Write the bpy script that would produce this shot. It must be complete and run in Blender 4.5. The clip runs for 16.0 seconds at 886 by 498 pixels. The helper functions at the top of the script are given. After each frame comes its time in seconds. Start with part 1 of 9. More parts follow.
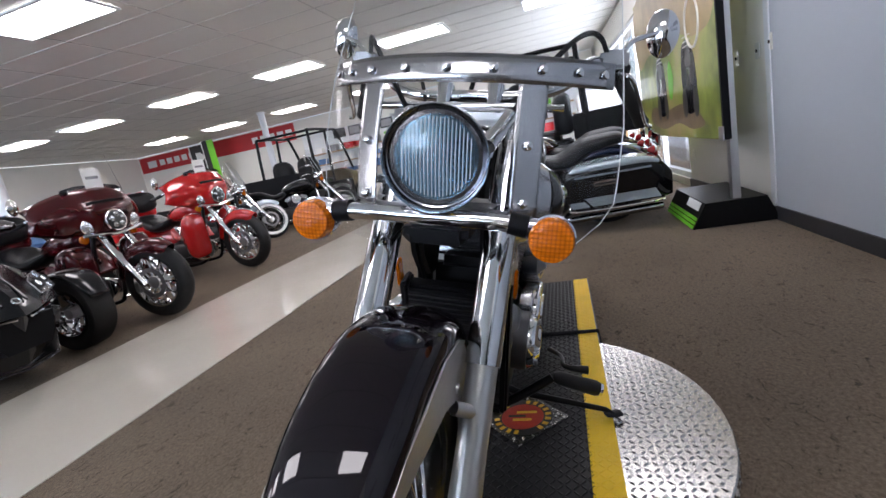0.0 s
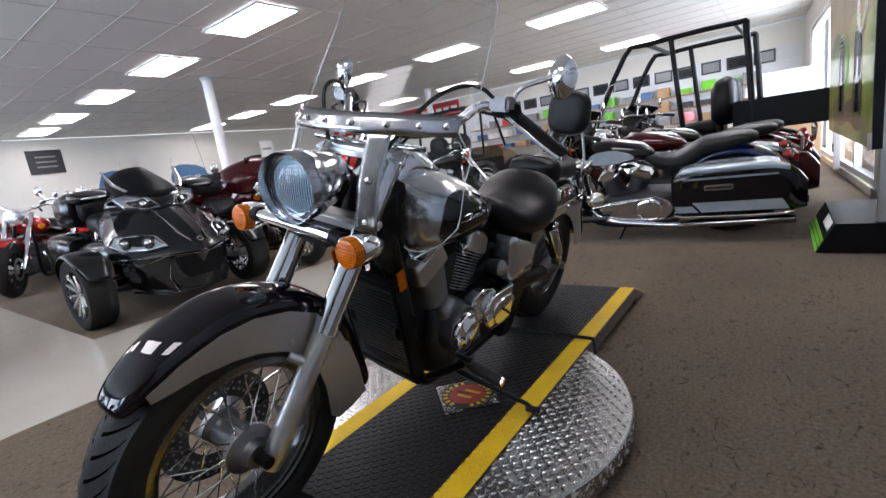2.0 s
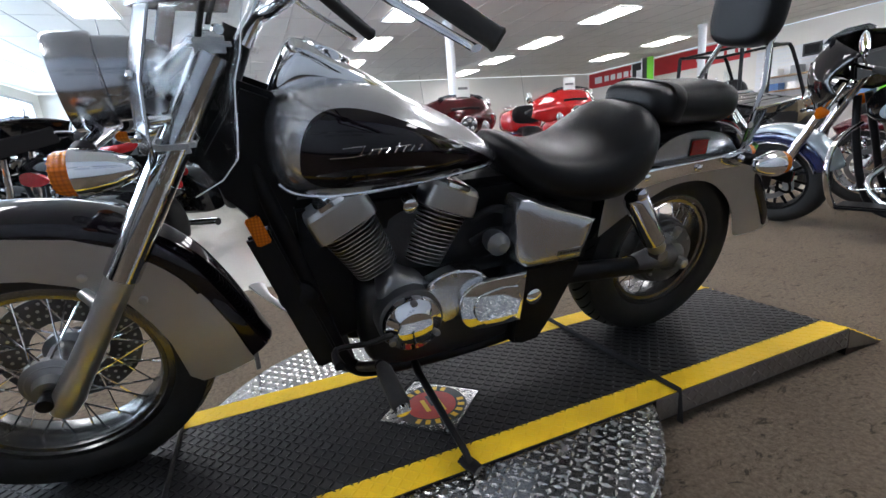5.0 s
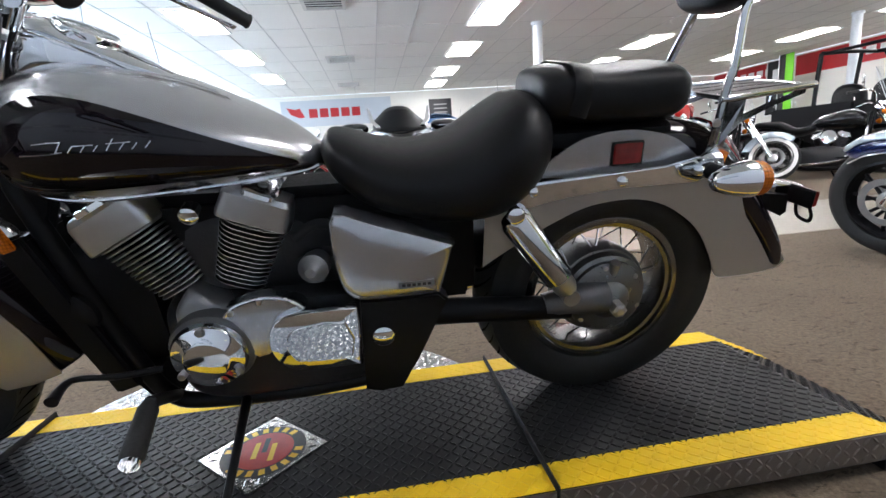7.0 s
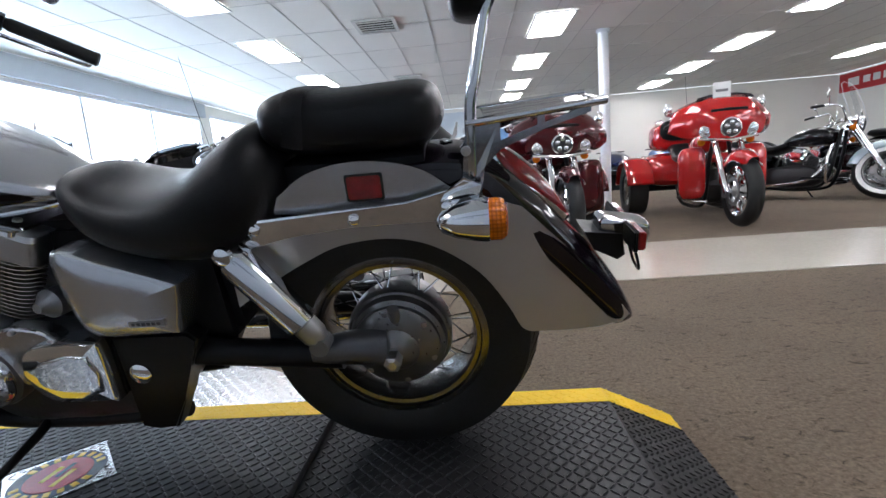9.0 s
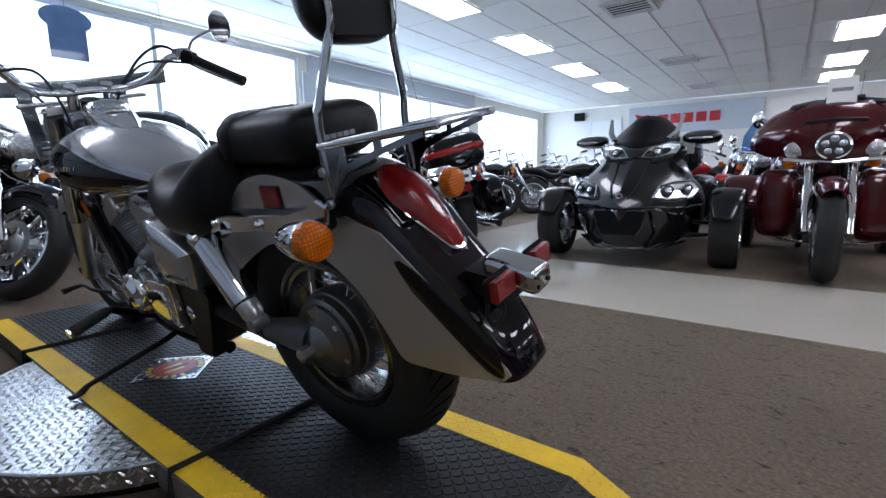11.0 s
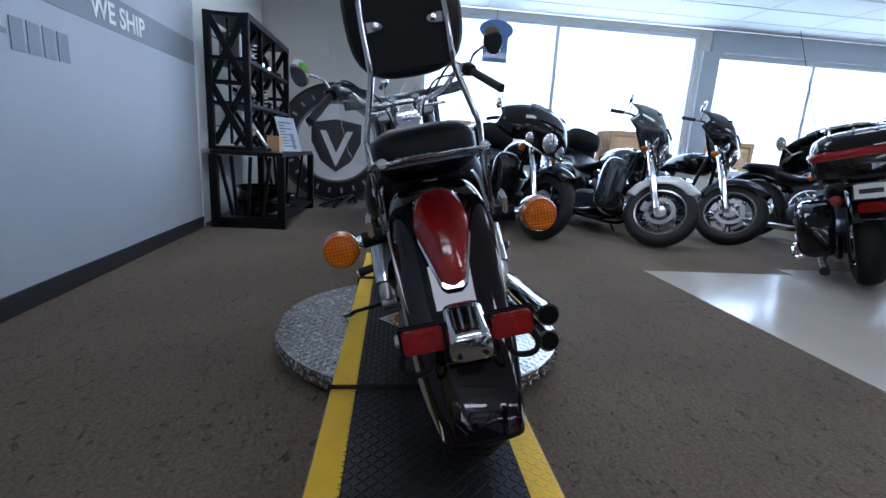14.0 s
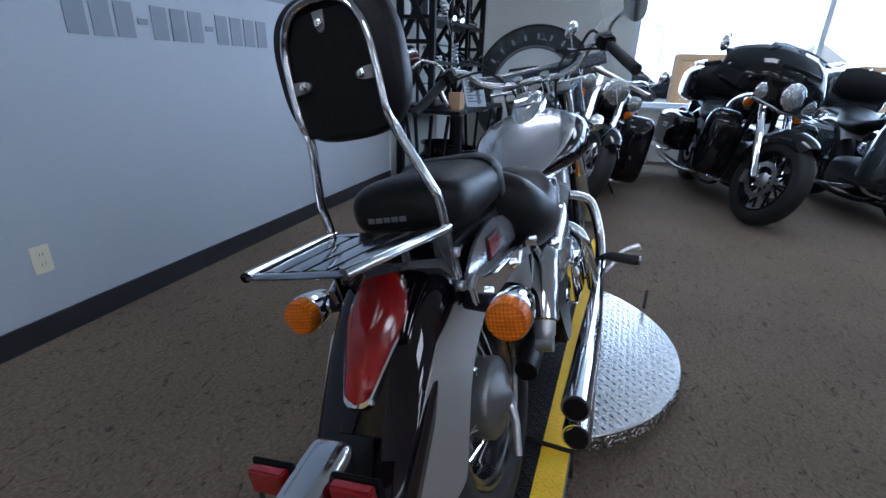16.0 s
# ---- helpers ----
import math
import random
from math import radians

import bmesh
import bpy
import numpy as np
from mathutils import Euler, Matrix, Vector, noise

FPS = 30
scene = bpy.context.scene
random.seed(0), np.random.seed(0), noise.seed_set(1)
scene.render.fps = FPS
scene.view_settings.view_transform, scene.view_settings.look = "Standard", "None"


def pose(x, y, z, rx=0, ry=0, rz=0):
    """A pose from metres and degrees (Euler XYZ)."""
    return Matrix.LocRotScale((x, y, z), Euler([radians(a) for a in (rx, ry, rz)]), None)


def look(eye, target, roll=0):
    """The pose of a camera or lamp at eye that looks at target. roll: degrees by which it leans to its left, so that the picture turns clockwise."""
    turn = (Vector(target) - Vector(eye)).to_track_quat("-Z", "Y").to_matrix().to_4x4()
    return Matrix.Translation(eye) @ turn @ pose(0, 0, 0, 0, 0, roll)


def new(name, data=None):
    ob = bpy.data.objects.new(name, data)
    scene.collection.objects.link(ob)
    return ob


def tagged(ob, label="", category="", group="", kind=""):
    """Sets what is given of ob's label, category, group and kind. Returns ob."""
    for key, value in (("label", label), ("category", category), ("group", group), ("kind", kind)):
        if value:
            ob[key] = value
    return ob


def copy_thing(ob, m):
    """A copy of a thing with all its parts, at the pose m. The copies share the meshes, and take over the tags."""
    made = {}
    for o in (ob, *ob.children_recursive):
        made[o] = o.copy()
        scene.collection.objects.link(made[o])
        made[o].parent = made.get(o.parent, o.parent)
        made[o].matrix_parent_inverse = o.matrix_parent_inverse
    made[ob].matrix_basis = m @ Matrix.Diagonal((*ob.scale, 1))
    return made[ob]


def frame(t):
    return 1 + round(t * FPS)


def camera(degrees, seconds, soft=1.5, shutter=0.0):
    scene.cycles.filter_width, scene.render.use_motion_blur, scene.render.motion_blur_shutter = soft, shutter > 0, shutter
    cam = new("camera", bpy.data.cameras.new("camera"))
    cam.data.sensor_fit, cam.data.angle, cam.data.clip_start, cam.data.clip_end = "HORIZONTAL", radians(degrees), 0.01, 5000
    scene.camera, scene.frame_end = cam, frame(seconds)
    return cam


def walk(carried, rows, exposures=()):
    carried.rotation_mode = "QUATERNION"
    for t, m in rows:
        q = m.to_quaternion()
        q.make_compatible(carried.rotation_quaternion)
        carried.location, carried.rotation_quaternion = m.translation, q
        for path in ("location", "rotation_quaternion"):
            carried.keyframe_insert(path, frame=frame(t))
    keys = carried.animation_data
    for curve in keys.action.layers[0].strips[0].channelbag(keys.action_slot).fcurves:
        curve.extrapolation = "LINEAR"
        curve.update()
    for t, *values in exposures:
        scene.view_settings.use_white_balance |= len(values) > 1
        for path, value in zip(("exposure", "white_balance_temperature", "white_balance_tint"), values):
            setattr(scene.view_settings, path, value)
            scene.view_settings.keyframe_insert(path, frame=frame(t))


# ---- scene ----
cam = camera(88.1, 16.0)

PATH = [
    (0, (1.323, 0.294, 0.972), (-0.557, -0.257, 0.567), -11.3),
    (0.5, (1.298, 0.481, 0.958), (-0.523, -0.241, 0.556), -10.7),
    (1, (1.275, 0.673, 0.977), (-0.467, -0.228, 0.582), -10.1),
    (1.5, (1.27, 0.848, 0.981), (-0.388, -0.199, 0.59), -9.2),
    (2, (1.275, 1.01, 0.985), (-0.287, -0.177, 0.594), -8.2),
    (2.5, (1.197, 1.111, 0.969), (-0.247, -0.216, 0.576), -7.4),
    (3, (1.049, 1.182, 0.94), (-0.257, -0.278, 0.539), -7.0),
    (3.2, (0.995, 1.197, 0.934), (-0.252, -0.312, 0.527), -6.7),
    (5.5, (0.18, 1.136, 0.79), (-0.405, -0.722, 0.336), -4.7),
    (6, (0.024, 1.134, 0.786), (-0.456, -0.758, 0.35), -4.4),
    (6.2, (-0.044, 1.121, 0.782), (-0.474, -0.784, 0.355), -4.4),
    (6.5, (-0.149, 1.095, 0.771), (-0.493, -0.831, 0.358), -4.3),
    (7, (-0.312, 1.08, 0.751), (-0.578, -0.862, 0.354), -4.1),
    (7.5, (-0.504, 1.091, 0.744), (-0.721, -0.86, 0.365), -4.1),
    (8, (-0.672, 1.077, 0.731), (-0.84, -0.885, 0.38), -4.1),
    (8.2, (-0.734, 1.061, 0.727), (-0.863, -0.906, 0.389), -4.2),
    (10.3, (-1.496, 0.861, 0.784), (-0.734, -0.968, 0.511), -2.8),
    (10.5, (-1.553, 0.822, 0.789), (-0.687, -0.958, 0.505), -2.2),
    (11, (-1.688, 0.738, 0.771), (-0.516, -0.851, 0.455), -0.6),
    (11.5, (-1.767, 0.625, 0.779), (-0.298, -0.685, 0.429), 1.1),
    (12, (-1.822, 0.479, 0.78), (-0.154, -0.558, 0.406), 2.0),
    (12.5, (-1.867, 0.368, 0.79), (-0.07, -0.415, 0.396), 2.9),
    (13, (-1.912, 0.269, 0.799), (-0.023, -0.261, 0.408), 3.1),
    (13.5, (-1.958, 0.207, 0.835), (-0.034, -0.165, 0.434), 3.2),
    (14, (-1.972, 0.158, 0.875), (-0.032, -0.066, 0.446), 3.4),
    (14.5, (-1.922, 0.093, 0.951), (0.017, 0.066, 0.46), 3.3),
    (15, (-1.86, -0.022, 1.04), (0.057, 0.14, 0.491), 3.0),
    (15.5, (-1.791, -0.133, 1.076), (0.065, 0.26, 0.442), 2.7),
    (16, (-1.688, -0.257, 1.111), (0.057, 0.393, 0.381), 1.9),
]
EXPOSURES = [(0, 0.3, 6050, 20), (2.0, 0.36, 6050, 19), (3.2, 0.49, 6000, 18), (5.5, 0.72, 5950, 15), (6.3, 0.88, 6050, 15), (7.0, 0.99, 6050, 15), (7.5, 1.0, 6050, 15), (8.2, 0.95, 6000, 15), (10.3, 0.1, 5650, 17), (12.0, 0.06, 5450, 17), (13.5, -0.14, 5300, 16), (15.2, -0.28, 5120, 15), (16, -0.11, 5150, 15)]
walk(cam, [(t, look(eye, target, roll)) for t, eye, target, roll in PATH], EXPOSURES)


# ---- world, daylight, exposure ----
world = bpy.data.worlds.new("sky")
scene.world = world
world.use_nodes = True
wn = world.node_tree.nodes
sky = wn.new("ShaderNodeTexSky")
sky.sky_type = "NISHITA"
sky.sun_disc = False
sky.sun_elevation = radians(38)
sky.sun_rotation = radians(200)
wn["Background"].inputs[1].default_value = 0.13
world.node_tree.links.new(sky.outputs[0], wn["Background"].inputs[0])

sun = new("sun", bpy.data.lights.new("sun", "SUN"))
sun.data.energy = 3.0
sun.data.angle = radians(0.5)
sun.data.color = (1, 0.95, 0.88)
sun.matrix_world = look((-14, -20, 25), (8, -8, 0))

WX, WY0, CEIL, FARY, FARX = 5.4, 1.88, 2.95, -15.0, -13.0
for y0, y1, z0, z1, power in ((-4.6, -0.2, 0.75, 2.85, 190), (-10.2, -4.9, 0.75, 2.6, 190), (-14.6, -10.6, 0.75, 2.75, 140)):
    lamp = new("window_daylight", bpy.data.lights.new("window_daylight", "AREA"))
    lamp.data.shape, lamp.data.size, lamp.data.size_y = "RECTANGLE", y1 - y0, z1 - z0
    lamp.data.energy, lamp.data.color = power, (0.74, 0.88, 1.0)
    lamp.matrix_world = look((WX + 0.12, (y0 + y1) / 2, (z0 + z1) / 2), (WX - 1, (y0 + y1) / 2, (z0 + z1) / 2))
# glazed front along the far half of the long wall
lamp = new("window_daylight", bpy.data.lights.new("window_daylight", "AREA"))
lamp.data.shape, lamp.data.size, lamp.data.size_y = "RECTANGLE", 6.6, 2.2
lamp.data.energy, lamp.data.color = 260, (0.95, 0.97, 1.0)
lamp.matrix_world = look((-8.2, 1.78, 1.35), (-8.2, 0.5, 1.35))


# ---- materials ----
def mat(name, col, rough=0.5, metal=0.0, var=0.12, scale=6.0, bump=0.0, bscale=120.0, coat=0.0, rvar=0.1, emit=0.0, spec=0.5):
    """A surface with stains at one scale and grain at a finer one."""
    m = bpy.data.materials.new(name)
    m.use_nodes = True
    nt = m.node_tree
    n, l = nt.nodes, nt.links
    b = n["Principled BSDF"]
    tc = n.new("ShaderNodeTexCoord")
    big = n.new("ShaderNodeTexNoise")
    big.inputs["Scale"].default_value, big.inputs["Detail"].default_value = scale, 4
    l.new(tc.outputs["Object"], big.inputs["Vector"])
    fine = n.new("ShaderNodeTexNoise")
    fine.inputs["Scale"].default_value, fine.inputs["Detail"].default_value = bscale, 3
    l.new(tc.outputs["Object"], fine.inputs["Vector"])
    ramp = n.new("ShaderNodeMix")
    ramp.data_type = "RGBA"
    ramp.inputs[6].default_value = (*[max(0, c * (1 - var)) for c in col], 1)
    ramp.inputs[7].default_value = (*[min(1, c * (1 + var)) for c in col], 1)
    l.new(big.outputs["Fac"], ramp.inputs[0])
    l.new(ramp.outputs[2], b.inputs["Base Color"])
    rr = n.new("ShaderNodeMapRange")
    rr.inputs[1].default_value, rr.inputs[2].default_value = 0.3, 0.7
    rr.inputs[3].default_value, rr.inputs[4].default_value = max(0.02, rough * (1 - rvar)), min(1, rough * (1 + rvar) + 0.01)
    l.new(fine.outputs["Fac"], rr.inputs[0])
    l.new(rr.outputs[0], b.inputs["Roughness"])
    b.inputs["Metallic"].default_value = metal
    b.inputs["Specular IOR Level"].default_value = spec
    b.inputs["Coat Weight"].default_value = coat
    b.inputs["Coat Roughness"].default_value = 0.03
    if bump:
        bp = n.new("ShaderNodeBump")
        bp.inputs["Strength"].default_value, bp.inputs["Distance"].default_value = min(1, bump), 0.004
        l.new(fine.outputs["Fac"], bp.inputs["Height"])
        l.new(bp.outputs[0], b.inputs["Normal"])
    if emit:
        b.inputs["Emission Color"].default_value = (*col, 1)
        b.inputs["Emission Strength"].default_value = emit
    return m


def glass(name, col=(1, 1, 1), rough=0.0, ior=1.45, thin=True, graze=0.6):
    m = bpy.data.materials.new(name)
    m.use_nodes = True
    nt = m.node_tree
    n, l = nt.nodes, nt.links
    if thin:
        n.remove(n["Principled BSDF"])
        tr, gl, mx, fr = n.new("ShaderNodeBsdfTransparent"), n.new("ShaderNodeBsdfGlossy"), n.new("ShaderNodeMixShader"), n.new("ShaderNodeLayerWeight")
        tr.inputs[0].default_value = (*col, 1)
        gl.inputs["Roughness"].default_value = rough
        po, ma = n.new("ShaderNodeMath"), n.new("ShaderNodeMath")
        po.operation, po.inputs[1].default_value = "POWER", 4.5
        ma.operation, ma.inputs[1].default_value, ma.inputs[2].default_value = "MULTIPLY_ADD", graze, (ior - 1) ** 2 / (ior + 1) ** 2
        fr.inputs[0].default_value = 0.5
        l.new(fr.outputs["Facing"], po.inputs[0])
        l.new(po.outputs[0], ma.inputs[0])
        l.new(ma.outputs[0], mx.inputs[0])
        l.new(tr.outputs[0], mx.inputs[1])
        l.new(gl.outputs[0], mx.inputs[2])
        l.new(mx.outputs[0], n["Material Output"].inputs[0])
    else:
        b = n["Principled BSDF"]
        b.inputs["Base Color"].default_value = (*col, 1)
        b.inputs["Roughness"].default_value = rough
        b.inputs["IOR"].default_value = ior
        b.inputs["Transmission Weight"].default_value = 0.85
    return m


def carpet_mat():
    m = mat("carpet_brown", (0.136, 0.107, 0.078), 0.95, var=0.35, scale=1.3, bump=0.6, bscale=260)
    n, l = m.node_tree.nodes, m.node_tree.links
    tc = n.new("ShaderNodeTexCoord")
    mp = n.new("ShaderNodeMapping")
    mp.inputs["Scale"].default_value = (17, 30, 17)
    l.new(tc.outputs["Object"], mp.inputs[0])
    fl = n.new("ShaderNodeTexNoise")
    fl.inputs["Scale"].default_value, fl.inputs["Detail"].default_value, fl.inputs["Roughness"].default_value = 1.0, 6, 0.75
    fl.inputs["Distortion"].default_value = 1.2
    l.new(mp.outputs[0], fl.inputs["Vector"])
    cr = n.new("ShaderNodeValToRGB")
    cr.color_ramp.elements[0].position, cr.color_ramp.elements[0].color = 0.37, (0.36, 0.35, 0.34, 1)
    cr.color_ramp.elements[1].position, cr.color_ramp.elements[1].color = 0.435, (1.0, 0.98, 0.95, 1)
    l.new(fl.outputs["Fac"], cr.inputs[0])
    mu = n.new("ShaderNodeMix")
    mu.data_type, mu.blend_type = "RGBA", "MULTIPLY"
    mu.inputs[0].default_value = 1
    b = n["Principled BSDF"]
    old = b.inputs["Base Color"].links[0].from_socket
    l.new(old, mu.inputs[6])
    l.new(cr.outputs[0], mu.inputs[7])
    tu = n.new("ShaderNodeTexNoise")
    tu.inputs["Scale"].default_value, tu.inputs["Detail"].default_value, tu.inputs["Roughness"].default_value = 75, 5, 0.7
    l.new(tc.outputs["Object"], tu.inputs["Vector"])
    tr = n.new("ShaderNodeValToRGB")
    tr.color_ramp.elements[0].position, tr.color_ramp.elements[0].color = 0.36, (0.66, 0.65, 0.64, 1)
    tr.color_ramp.elements[1].position, tr.color_ramp.elements[1].color = 0.66, (1.26, 1.25, 1.24, 1)
    l.new(tu.outputs["Fac"], tr.inputs[0])
    mv = n.new("ShaderNodeMix")
    mv.data_type, mv.blend_type = "RGBA", "MULTIPLY"
    mv.inputs[0].default_value = 1
    l.new(mu.outputs[2], mv.inputs[6])
    l.new(tr.outputs[0], mv.inputs[7])
    l.new(mv.outputs[2], b.inputs["Base Color"])
    b.inputs["Specular IOR Level"].default_value = 0.2
    b.inputs["Sheen Weight"].default_value = 0.07
    b.inputs["Sheen Roughness"].default_value = 0.45
    b.inputs["Sheen Tint"].default_value = (0.9, 0.86, 0.8, 1)
    return m


def lens_mat(name, col, metal=0.0, coat=0.8):
    """Moulded lamp lens: a regular grid of small prisms under a clear face."""
    m = mat(name, col, 0.16, metal, coat=coat, var=0.12, scale=30, spec=0.5 if coat > 0.3 else 0.25)
    n, l = m.node_tree.nodes, m.node_tree.links
    b = n["Principled BSDF"]
    tc = n.new("ShaderNodeTexCoord")
    vo = n.new("ShaderNodeTexVoronoi")
    vo.inputs["Scale"].default_value, vo.inputs["Randomness"].default_value = 150, 0.0
    l.new(tc.outputs["Object"], vo.inputs["Vector"])
    bp = n.new("ShaderNodeBump")
    bp.inputs["Strength"].default_value, bp.inputs["Distance"].default_value = 0.45, 0.004
    l.new(vo.outputs["Distance"], bp.inputs["Height"])
    l.new(bp.outputs[0], b.inputs["Normal"])
    cr = n.new("ShaderNodeValToRGB")
    cr.color_ramp.elements[0].position, cr.color_ramp.elements[0].color = 0.2, (*col, 1)
    cr.color_ramp.elements[1].position, cr.color_ramp.elements[1].color = 0.75, (*[c * 0.45 for c in col], 1)
    l.new(vo.outputs["Distance"], cr.inputs[0])
    l.new(cr.outputs[0], b.inputs["Base Color"])
    return m


